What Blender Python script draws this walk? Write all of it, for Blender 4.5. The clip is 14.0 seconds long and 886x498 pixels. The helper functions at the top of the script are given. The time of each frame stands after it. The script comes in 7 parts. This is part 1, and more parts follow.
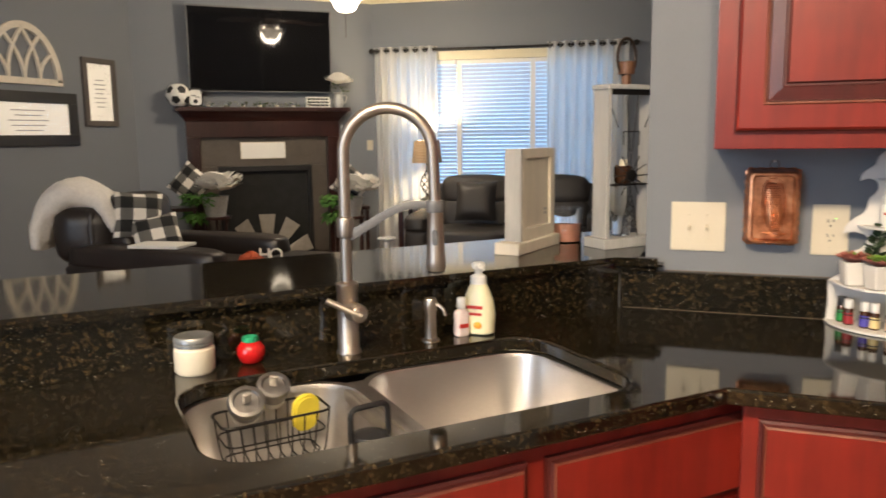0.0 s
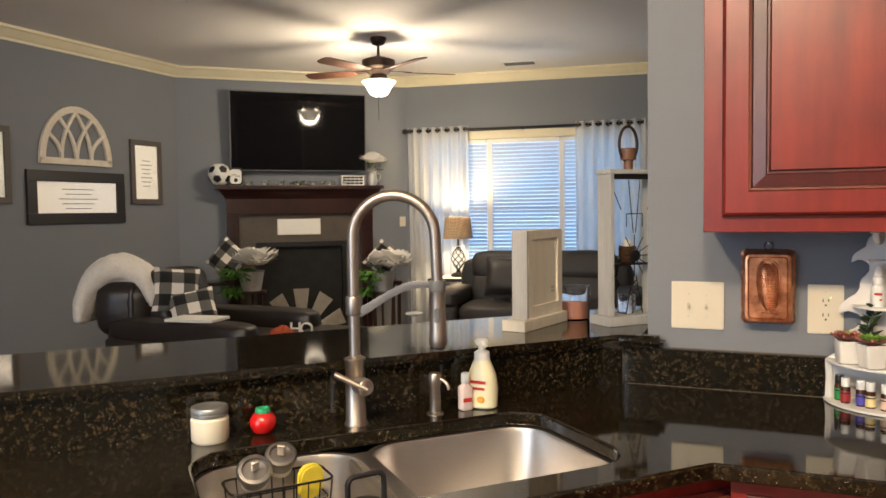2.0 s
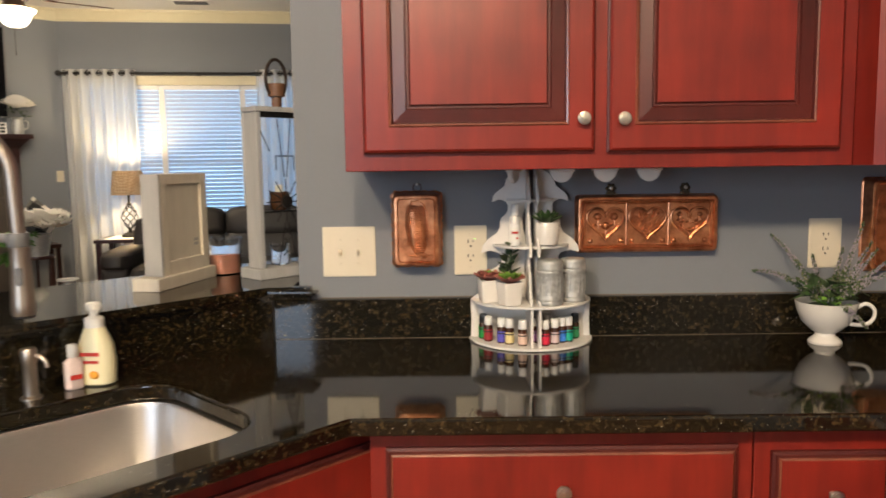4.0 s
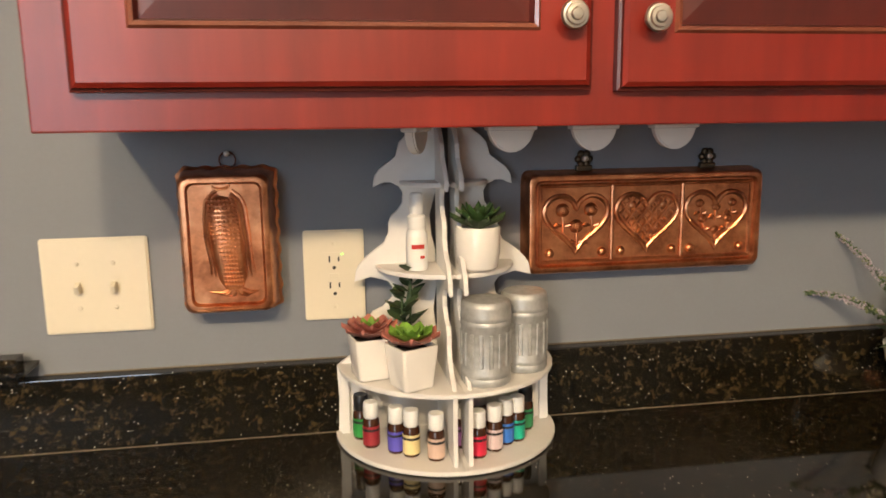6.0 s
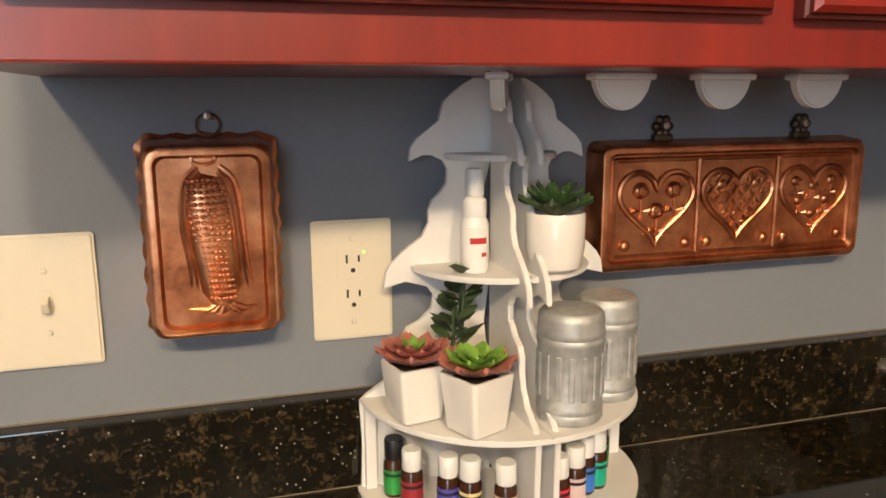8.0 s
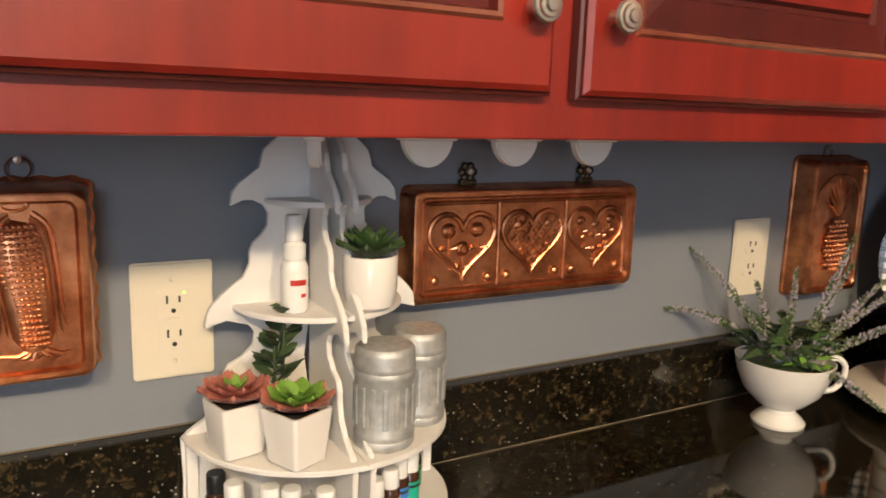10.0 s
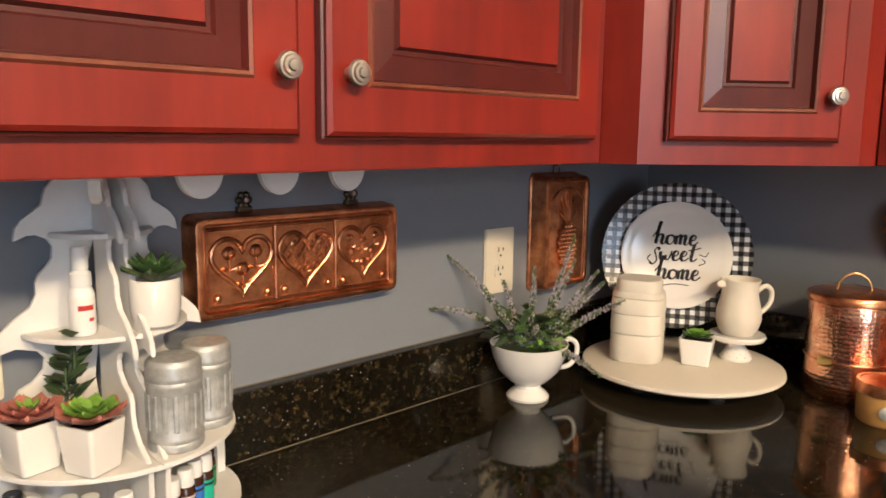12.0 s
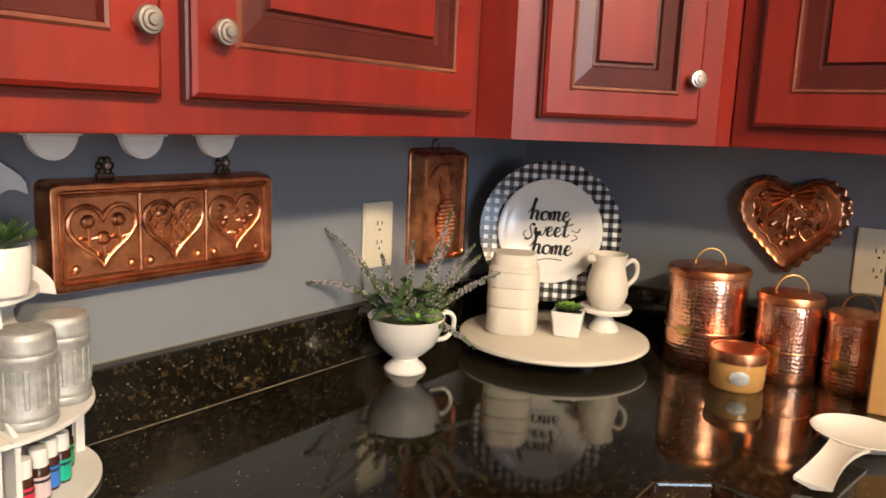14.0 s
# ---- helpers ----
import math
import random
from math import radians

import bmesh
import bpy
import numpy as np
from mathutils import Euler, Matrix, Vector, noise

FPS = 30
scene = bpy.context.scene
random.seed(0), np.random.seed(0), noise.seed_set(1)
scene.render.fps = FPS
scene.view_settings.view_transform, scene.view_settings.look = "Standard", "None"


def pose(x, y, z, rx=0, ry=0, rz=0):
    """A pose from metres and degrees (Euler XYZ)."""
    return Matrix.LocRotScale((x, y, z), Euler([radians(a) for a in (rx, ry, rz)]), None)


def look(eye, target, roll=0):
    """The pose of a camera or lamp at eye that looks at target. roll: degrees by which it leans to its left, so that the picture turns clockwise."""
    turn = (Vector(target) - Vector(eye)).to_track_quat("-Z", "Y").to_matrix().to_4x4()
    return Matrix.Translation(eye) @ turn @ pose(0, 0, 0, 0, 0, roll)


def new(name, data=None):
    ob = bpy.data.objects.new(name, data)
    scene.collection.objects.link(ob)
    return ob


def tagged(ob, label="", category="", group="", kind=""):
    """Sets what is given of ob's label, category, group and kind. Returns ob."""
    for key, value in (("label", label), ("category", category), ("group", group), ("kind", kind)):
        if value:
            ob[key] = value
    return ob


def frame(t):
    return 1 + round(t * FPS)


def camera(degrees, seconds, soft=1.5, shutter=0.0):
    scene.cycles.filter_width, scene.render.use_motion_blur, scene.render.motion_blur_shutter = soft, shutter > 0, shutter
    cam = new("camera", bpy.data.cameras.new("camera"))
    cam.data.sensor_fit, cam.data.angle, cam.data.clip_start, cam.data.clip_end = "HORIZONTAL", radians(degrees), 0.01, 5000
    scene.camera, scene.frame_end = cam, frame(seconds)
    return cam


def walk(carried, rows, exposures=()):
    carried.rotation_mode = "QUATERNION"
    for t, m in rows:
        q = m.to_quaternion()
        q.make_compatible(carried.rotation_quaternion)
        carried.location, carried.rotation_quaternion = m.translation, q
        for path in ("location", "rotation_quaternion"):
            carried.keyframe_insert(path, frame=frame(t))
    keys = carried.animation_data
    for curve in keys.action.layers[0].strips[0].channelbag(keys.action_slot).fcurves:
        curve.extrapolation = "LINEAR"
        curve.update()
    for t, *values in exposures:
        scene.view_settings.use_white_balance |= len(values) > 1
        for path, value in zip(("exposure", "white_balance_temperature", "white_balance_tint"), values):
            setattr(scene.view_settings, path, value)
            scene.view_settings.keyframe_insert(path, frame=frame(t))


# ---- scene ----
cam = camera(60.4, 14.0, soft=1.6, shutter=0.3)
PATH = [
    (0, (1.372, 0.05, 1.395), (0.695, 1.909, 1.102), -0.7),
    (0.5, (1.466, 0.002, 1.392), (0.916, 1.904, 1.104), -0.7),
    (1, (1.483, -0.018, 1.407), (0.85, 1.867, 1.196), -0.5),
    (1.5, (1.488, -0.015, 1.415), (0.736, 1.834, 1.292), -0.8),
    (2, (1.488, -0.023, 1.418), (0.714, 1.819, 1.319), -0.8),
    (2.5, (1.497, -0.028, 1.414), (0.785, 1.838, 1.317), -0.5),
    (3, (1.527, -0.026, 1.417), (1.044, 1.912, 1.323), 0.4),
    (3.5, (1.571, 0.016, 1.403), (1.316, 1.994, 1.261), -0.1),
    (4, (1.586, 0.206, 1.372), (1.57, 2.193, 1.151), -0.8),
    (4.1, (1.596, 0.254, 1.367), (1.622, 2.242, 1.147), -0.7),
    (4.2, (1.586, 0.298, 1.377), (1.677, 2.282, 1.142), -0.9),
    (6.3, (1.653, 1.253, 1.376), (1.964, 3.192, 0.997), -0.6),
    (6.5, (1.67, 1.324, 1.363), (1.913, 3.269, 0.967), 0.3),
    (7, (1.625, 1.412, 1.350), (1.816, 3.354, 0.918), 0.4),
    (7.2, (1.592, 1.416, 1.323), (1.86, 3.36, 0.936), 0.1),
    (9.3, (1.488, 1.417, 1.365), (2.288, 3.206, 0.966), 0.8),
    (9.5, (1.49, 1.409, 1.365), (2.351, 3.173, 0.982), 0.9),
    (10, (1.5, 1.365, 1.383), (2.472, 3.075, 1.019), 1.9),
    (10.5, (1.468, 1.286, 1.394), (2.511, 2.958, 1.051), 2.0),
    (10.7, (1.439, 1.253, 1.399), (2.51, 2.909, 1.063), 2.1),
    (11, (1.42, 1.236, 1.396), (2.553, 2.851, 1.064), 0.4),
    (11.5, (1.431, 1.21, 1.401), (2.718, 2.709, 1.09), 0.2),
    (12, (1.449, 1.215, 1.402), (2.83, 2.63, 1.102), 0.7),
    (12.5, (1.461, 1.207, 1.399), (2.894, 2.567, 1.088), 0.9),
    (13, (1.464, 1.211, 1.394), (2.948, 2.512, 1.067), 1.1),
    (13.5, (1.461, 1.206, 1.395), (2.987, 2.456, 1.06), 1.8),
    (14, (1.459, 1.201, 1.387), (3.031, 2.389, 1.048), 2.4),
]
walk(cam, [(t, look(eye, target, roll)) for t, eye, target, roll in PATH],
     exposures=[(0, -0.06, 6450, 10), (1.5, -0.16, 6500, 10), (4, -0.28, 6650, 10), (6.5, -0.06, 7150, 10), (7.2, -0.07, 7050, 10), (9.5, -0.03, 6850, 10), (11, 0.04, 6700, 10), (14, 0.25, 6600, 10)])

# ---- light ----
world = bpy.data.worlds.new("world")
scene.world = world
world.use_nodes = True
wn = world.node_tree.nodes
sky = wn.new("ShaderNodeTexSky")
sky.sky_type, sky.sun_disc = "NISHITA", False
sky.sun_elevation, sky.sun_rotation = radians(53), radians(82)
wn["Background"].inputs["Strength"].default_value = 0.12
world.node_tree.links.new(sky.outputs[0], wn["Background"].inputs["Color"])


def lamp(name, kind, m, energy, color, size=0.1, size_y=None):
    d = bpy.data.lights.new(name, kind)
    d.energy, d.color = energy, color
    if kind == "AREA":
        d.shape = "RECTANGLE" if size_y else "DISK"
        d.size = size
        if size_y:
            d.size_y = size_y
    elif kind == "SUN":
        d.angle = size
    else:
        d.shadow_soft_size = size
    ob = new(name, d)
    ob.matrix_world = m
    return ob


WARM = (1.0, 0.76, 0.50)
SOFTWARM = (1.0, 0.79, 0.54)
COOL = (0.66, 0.80, 1.0)
lamp("sun", "SUN", look((8, 1, 11), (0.5, 0, 1)), 2.0, (1, 0.95, 0.88), radians(0.6))
# the kitchen's ceiling lamps
lamp("kitchen_lamp", "POINT", pose(0.45, -0.85, 2.93), 262, SOFTWARM, 0.10)
lamp("kitchen_lamp", "POINT", pose(1.55, -1.0, 2.93), 238, SOFTWARM, 0.10)
# daylight in the openings
lamp("daylight_patio", "AREA", pose(-0.95, -3.84, 1.75, 90, 0, 0), 118, COOL, 2.1, 1.8)
# fan light and table lamp bulbs
FAN = Vector((-1.84, 6.40, 2.55))
lamp("fan_bulb", "POINT", pose(FAN.x, FAN.y, FAN.z + 0.03), 122, (1.0, 0.82, 0.60), 0.13)

# ---- materials ----


def material(name):
    m = bpy.data.materials.new(name)
    m.use_nodes = True
    return m, m.node_tree.nodes, m.node_tree.links, m.node_tree.nodes["Principled BSDF"]


def ramp(nodes, stops):
    r = nodes.new("ShaderNodeValToRGB")
    while len(r.color_ramp.elements) < len(stops):
        r.color_ramp.elements.new(0.5)
    for e, (p, c) in zip(r.color_ramp.elements, stops):
        e.position, e.color = p, (*c, 1)
    return r


def noise_tex(nodes, links, scale, detail=4, rough=0.55, stretch=(1, 1, 1), coord="Object"):
    tc, mp, n = nodes.new("ShaderNodeTexCoord"), nodes.new("ShaderNodeMapping"), nodes.new("ShaderNodeTexNoise")
    mp.inputs["Scale"].default_value = stretch
    n.inputs["Scale"].default_value, n.inputs["Detail"].default_value, n.inputs["Roughness"].default_value = scale, detail, rough
    links.new(tc.outputs[coord], mp.inputs[0])
    links.new(mp.outputs[0], n.inputs["Vector"])
    return n


def bump(nodes, links, bsdf, height, strength, distance=0.002):
    b = nodes.new("ShaderNodeBump")
    b.inputs["Strength"].default_value, b.inputs["Distance"].default_value = strength, distance
    links.new(height, b.inputs["Height"])
    links.new(b.outputs[0], bsdf.inputs["Normal"])


def plain(name, color, rough=0.5, metal=0.0, vary=0.12, scale=9, grain=120, relief=0.08, distance=0.001, coat=0.0, stretch=(1, 1, 1), spec=0.5):
    """A paint, cloth or metal with broad and fine variation, and fine relief."""
    m, nodes, links, b = material(name)
    n1 = noise_tex(nodes, links, scale, stretch=stretch)
    n2 = noise_tex(nodes, links, grain, 2, stretch=stretch)
    r = ramp(nodes, [(0.25, [c * (1 - vary) for c in color]), (0.75, [min(1, c * (1 + vary)) for c in color])])
    mix = nodes.new("ShaderNodeMath")
    mix.operation = "MULTIPLY_ADD"
    mix.inputs[1].default_value, mix.inputs[2].default_value = 0.35, 0.0
    add = nodes.new("ShaderNodeMath")
    links.new(n2.outputs[0], mix.inputs[0])
    sc2 = nodes.new("ShaderNodeMath")
    sc2.operation = "MULTIPLY"
    sc2.inputs[1].default_value = 0.65
    links.new(n1.outputs[0], sc2.inputs[0])
    links.new(sc2.outputs[0], add.inputs[0])
    links.new(mix.outputs[0], add.inputs[1])
    links.new(add.outputs[0], r.inputs[0])
    links.new(r.outputs[0], b.inputs["Base Color"])
    mr = nodes.new("ShaderNodeMapRange")
    mr.inputs["To Min"].default_value, mr.inputs["To Max"].default_value = max(0.02, rough * 0.8), min(1, rough * 1.2)
    links.new(n1.outputs[0], mr.inputs[0])
    links.new(mr.outputs[0], b.inputs["Roughness"])
    b.inputs["Metallic"].default_value = metal
    b.inputs["Coat Weight"].default_value = coat
    b.inputs["Coat Roughness"].default_value = 0.12
    b.inputs["Specular IOR Level"].default_value = spec
    if relief:
        bump(nodes, links, b, n2.outputs[0], relief, distance)
    return m


def granite_material():
    m, nodes, links, b = material("granite")
    base = noise_tex(nodes, links, 80, 6, 0.75)
    r0 = ramp(nodes, [(0.36, (0.003, 0.003, 0.003)), (0.52, (0.009, 0.007, 0.0035)), (0.70, (0.070, 0.048, 0.022))])
    links.new(base.outputs[0], r0.inputs[0])
    tc, vor = nodes.new("ShaderNodeTexCoord"), nodes.new("ShaderNodeTexVoronoi")
    vor.inputs["Scale"].default_value = 215
    links.new(tc.outputs["Object"], vor.inputs["Vector"])
    rv = ramp(nodes, [(0.10, (1, 1, 1)), (0.24, (0, 0, 0))])
    links.new(vor.outputs["Distance"], rv.inputs[0])
    vc = nodes.new("ShaderNodeSeparateColor")
    links.new(vor.outputs["Color"], vc.inputs[0])
    pick = ramp(nodes, [(0.88, (0, 0, 0)), (0.92, (1, 1, 1))])
    links.new(vc.outputs[0], pick.inputs[0])
    mul = nodes.new("ShaderNodeMath")
    mul.operation = "MULTIPLY"
    links.new(rv.outputs[0], mul.inputs[0])
    links.new(pick.outputs[0], mul.inputs[1])
    fleck = ramp(nodes, [(0.2, (0.11, 0.085, 0.05)), (0.6, (0.75, 0.74, 0.68)), (0.95, (0.25, 0.30, 0.20))])
    links.new(vc.outputs[1], fleck.inputs[0])
    mix = nodes.new("ShaderNodeMix")
    mix.data_type = "RGBA"
    links.new(mul.outputs[0], mix.inputs["Factor"])
    links.new(r0.outputs[0], mix.inputs["A"])
    links.new(fleck.outputs[0], mix.inputs["B"])
    big = noise_tex(nodes, links, 150, 4, 0.7)
    rb = ramp(nodes, [(0.60, (0, 0, 0)), (0.76, (1, 1, 1))])
    links.new(big.outputs[0], rb.inputs[0])
    mix2 = nodes.new("ShaderNodeMix")
    mix2.data_type = "RGBA"
    mix2.inputs["B"].default_value = (0.075, 0.052, 0.024, 1)
    links.new(rb.outputs[0], mix2.inputs["Factor"])
    links.new(mix.outputs["Result"], mix2.inputs["A"])
    links.new(mix2.outputs["Result"], b.inputs["Base Color"])
    b.inputs["Roughness"].default_value = 0.06
    b.inputs["Specular IOR Level"].default_value = 0.6
    n3 = noise_tex(nodes, links, 14, 2)
    bump(nodes, links, b, n3.outputs[0], 0.02, 0.002)
    return m


def wood_material(name, dark, light, rough=0.3, coat=0.3, along=(1, 1, 0.12), scale=22):
    m, nodes, links, b = material(name)
    g = noise_tex(nodes, links, scale, 6, 0.62, along)
    blotch = noise_tex(nodes, links, 3.5, 3)
    mixv = nodes.new("ShaderNodeMath")
    mixv.operation = "MULTIPLY_ADD"
    mixv.inputs[1].default_value = 0.45
    links.new(g.outputs[0], mixv.inputs[0])
    half = nodes.new("ShaderNodeMath")
    half.operation = "MULTIPLY"
    half.inputs[1].default_value = 0.55
    links.new(blotch.outputs[0], half.inputs[0])
    links.new(half.outputs[0], mixv.inputs[2])
    r = ramp(nodes, [(0.32, dark), (0.7, light)])
    links.new(mixv.outputs[0], r.inputs[0])
    links.new(r.outputs[0], b.inputs["Base Color"])
    b.inputs["Roughness"].default_value = rough
    b.inputs["Coat Weight"].default_value, b.inputs["Coat Roughness"].default_value = coat, 0.18
    fine = noise_tex(nodes, links, 160, 3, 0.6, along)
    bump(nodes, links, b, fine.outputs[0], 0.05, 0.001)
    return m


def brushed(name, color, rough, stretch=(1, 1, 30)):
    m, nodes, links, b = material(name)
    n = noise_tex(nodes, links, 60, 3, 0.6, stretch)
    r = ramp(nodes, [(0.3, [c * 0.88 for c in color]), (0.7, color)])
    links.new(n.outputs[0], r.inputs[0])
    links.new(r.outputs[0], b.inputs["Base Color"])
    b.inputs["Metallic"].default_value, b.inputs["Roughness"].default_value = 1, rough
    bump(nodes, links, b, n.outputs[0], 0.06, 0.0006)
    return m


def glass_material(name, color=(1, 1, 1), rough=0.02):
    m, nodes, links, b = material(name)
    b.inputs["Base Color"].default_value = (*color, 1)
    b.inputs["Transmission Weight"].default_value = 1
    b.inputs["Roughness"].default_value = rough
    b.inputs["IOR"].default_value = 1.45
    return m


def glow(name, color, strength):
    m, nodes, links, b = material(name)
    b.inputs["Base Color"].default_value = (*color, 1)
    b.inputs["Emission Color"].default_value = (*color, 1)
    b.inputs["Emission Strength"].default_value = strength
    return m


def copper_material(name="copper", hammered=False):
    m, nodes, links, b = material(name)
    n = noise_tex(nodes, links, 26, 5, 0.65)
    r = ramp(nodes, [(0.30, (0.36, 0.125, 0.06)), (0.50, (0.68, 0.28, 0.135)), (0.72, (0.90, 0.45, 0.24))])
    if hammered:
        r.color_ramp.elements[0].color = (0.62, 0.27, 0.17, 1)
        r.color_ramp.elements[1].color = (0.86, 0.42, 0.27, 1)
        r.color_ramp.elements[2].color = (0.96, 0.58, 0.40, 1)
    links.new(n.outputs[0], r.inputs[0])
    links.new(r.outputs[0], b.inputs["Base Color"])
    b.inputs["Metallic"].default_value = 1
    mr = nodes.new("ShaderNodeMapRange")
    mr.inputs["To Min"].default_value, mr.inputs["To Max"].default_value = (0.15, 0.30) if hammered else (0.23, 0.42)
    links.new(n.outputs[0], mr.inputs[0])
    links.new(mr.outputs[0], b.inputs["Roughness"])
    if hammered:
        # rows of dimples round the body
        tc, sep = nodes.new("ShaderNodeTexCoord"), nodes.new("ShaderNodeSeparateXYZ")
        turn, around, rise, join, vor = (nodes.new("ShaderNode" + k) for k in ("Math", "Math", "Math", "CombineXYZ", "TexVoronoi"))
        turn.operation, around.operation, rise.operation = "ARCTAN2", "MULTIPLY", "MULTIPLY"
        around.inputs[1].default_value, rise.inputs[1].default_value = 8.0, 125
        links.new(tc.outputs["Object"], sep.inputs[0])
        links.new(sep.outputs["Y"], turn.inputs[0])
        links.new(sep.outputs["X"], turn.inputs[1])
        links.new(turn.outputs[0], around.inputs[0])
        links.new(sep.outputs["Z"], rise.inputs[0])
        links.new(around.outputs[0], join.inputs["X"])
        links.new(rise.outputs[0], join.inputs["Y"])
        vor.voronoi_dimensions, vor.feature = "2D", "SMOOTH_F1"
        vor.inputs["Scale"].default_value, vor.inputs["Randomness"].default_value = 1.0, 0.45
        links.new(join.outputs[0], vor.inputs["Vector"])
        bump(nodes, links, b, vor.outputs["Distance"], 0.55, 0.0016)
    else:
        f = noise_tex(nodes, links, 70, 3)
        bump(nodes, links, b, f.outputs[0], 0.12, 0.002)
    return m


WALL = plain("wall_paint", (0.19, 0.205, 0.232), 0.75, vary=0.05, scale=2.5, grain=180, relief=0.12)
CEIL = plain("ceiling_paint", (0.78, 0.76, 0.72), 0.9, vary=0.03, scale=2, grain=140, relief=0.15)
CREAM = plain("cream_trim_paint", (0.72, 0.66, 0.47), 0.45, vary=0.04, relief=0.03)
WHITE = plain("white_paint", (0.80, 0.79, 0.76), 0.4, vary=0.04, relief=0.04)
GRANITE = granite_material()
CHERRY = wood_material("cherry_wood", (0.11, 0.008, 0.006), (0.275, 0.023, 0.013), 0.36, 0.18)
CHERRY_DARK = wood_material("cherry_glaze", (0.040, 0.007, 0.006), (0.11, 0.015, 0.011), 0.4, 0.12)
# worn bead edges, with the glint of overhead light put into the paler colour
CHERRY_WORN_GLINT = wood_material("worn_cherry_edge_glint", (0.08, 0.016, 0.010), (0.26, 0.085, 0.05), 0.20, 0.6)
MAHOGANY = wood_material("dark_mahogany", (0.014, 0.005, 0.005), (0.045, 0.014, 0.012), 0.3, 0.3)
STEEL = brushed("brushed_steel", (0.60, 0.57, 0.54), 0.37)
NICKEL = brushed("brushed_nickel", (0.50, 0.44, 0.38), 0.40)
BLACK = plain("black_paint", (0.012, 0.012, 0.013), 0.4, vary=0.2)
IVORY = plain("ivory_plastic", (0.70, 0.635, 0.50), 0.35, vary=0.03, relief=0.02)
SLOT = plain("dark_slot", (0.02, 0.018, 0.016), 0.6)
FLOOR = wood_material("floor_boards", (0.10, 0.05, 0.028), (0.24, 0.13, 0.07), 0.75, 0.0, (1, 0.1, 1), 14)
FLOOR.node_tree.nodes["Principled BSDF"].inputs["Specular IOR Level"].default_value = 0.15

# ---- mesh tools ----


def put(name, bm, mats, parent=None, label="", smooth=False):
    """Link a bmesh as one mesh object, under a parent when one is given."""
    me = bpy.data.meshes.new(name)
    bmesh.ops.recalc_face_normals(bm, faces=bm.faces)
    if smooth:
        for f in bm.faces:
            f.smooth = True
    bm.to_mesh(me)
    bm.free()
    if smooth:
        me.set_sharp_from_angle(angle=radians(40))
    for m in mats if isinstance(mats, (list, tuple)) else [mats]:
        me.materials.append(m)
    ob = new(name, me)
    if parent:
        ob.parent = parent
    if label:
        ob["label"] = label
    return ob


part = put


def thing(name, m, label, category, group=""):
    e = new(name)
    e.empty_display_size = 0.05
    e.matrix_world = m
    return tagged(e, label, category, group)


def cuboid(bm, lo, hi, bevel=0.0, seg=2, m=None):
    r = bmesh.ops.create_cube(bm, size=1)
    vs = r["verts"]
    lo, hi = Vector(lo), Vector(hi)
    for v in vs:
        v.co = Vector([(lo[i] + hi[i]) / 2 + v.co[i] * (hi[i] - lo[i]) for i in range(3)])
    if bevel:
        es = list({e for v in vs for e in v.link_edges})
        g = bmesh.ops.bevel(bm, geom=es, offset=bevel, segments=seg, affect="EDGES", profile=0.6)
        vs = list({v for f in g["faces"] for v in f.verts} | {v for v in vs if v.is_valid})
        # all verts of the island
        seen, todo = set(vs), list(vs)
        while todo:
            v = todo.pop()
            for e in v.link_edges:
                o = e.other_vert(v)
                if o not in seen:
                    seen.add(o)
                    todo.append(o)
        vs = list(seen)
    if m:
        bmesh.ops.transform(bm, matrix=m, verts=vs)
    return vs


def box(lo, hi, bevel=0.0, seg=2):
    bm = bmesh.new()
    cuboid(bm, lo, hi, bevel, seg)
    return bm


def lathe(profile, n=32, bm=None, m=None, arc=2 * math.pi):
    """Turn a profile of (radius, z) round z."""
    bm = bm or bmesh.new()
    full = abs(arc - 2 * math.pi) < 1e-6
    cols = n if full else n + 1
    rings, made = [], []
    for r, z in profile:
        if r < 1e-6:
            v = bm.verts.new((0, 0, z))
            rings.append([v])
            made.append(v)
        else:
            ring = [bm.verts.new((r * math.cos(arc * i / n), r * math.sin(arc * i / n), z)) for i in range(cols)]
            rings.append(ring)
            made += ring
    for a, b in zip(rings, rings[1:]):
        for i in range(n):
            j = (i + 1) % cols
            if len(a) == 1 and len(b) == 1:
                continue
            if len(a) == 1:
                bm.faces.new((a[0], b[i], b[j]))
            elif len(b) == 1:
                bm.faces.new((a[i], a[j], b[0]))
            else:
                bm.faces.new((a[i], a[j], b[j], b[i]))
    if m:
        bmesh.ops.transform(bm, matrix=m, verts=made)
    return bm


def flowing(pts, n=5):
    """A smooth curve through the points."""
    out = []
    for i in range(len(pts) - 1):
        a, b, c, d = pts[max(0, i - 1)], pts[i], pts[i + 1], pts[min(len(pts) - 1, i + 2)]
        for k in range(n):
            t = k / n
            out.append(0.5 * (2 * b + (c - a) * t + (2 * a - 5 * b + 4 * c - d) * t * t + (3 * b - a - 3 * c + d) * t ** 3))
    return out + [pts[-1]]


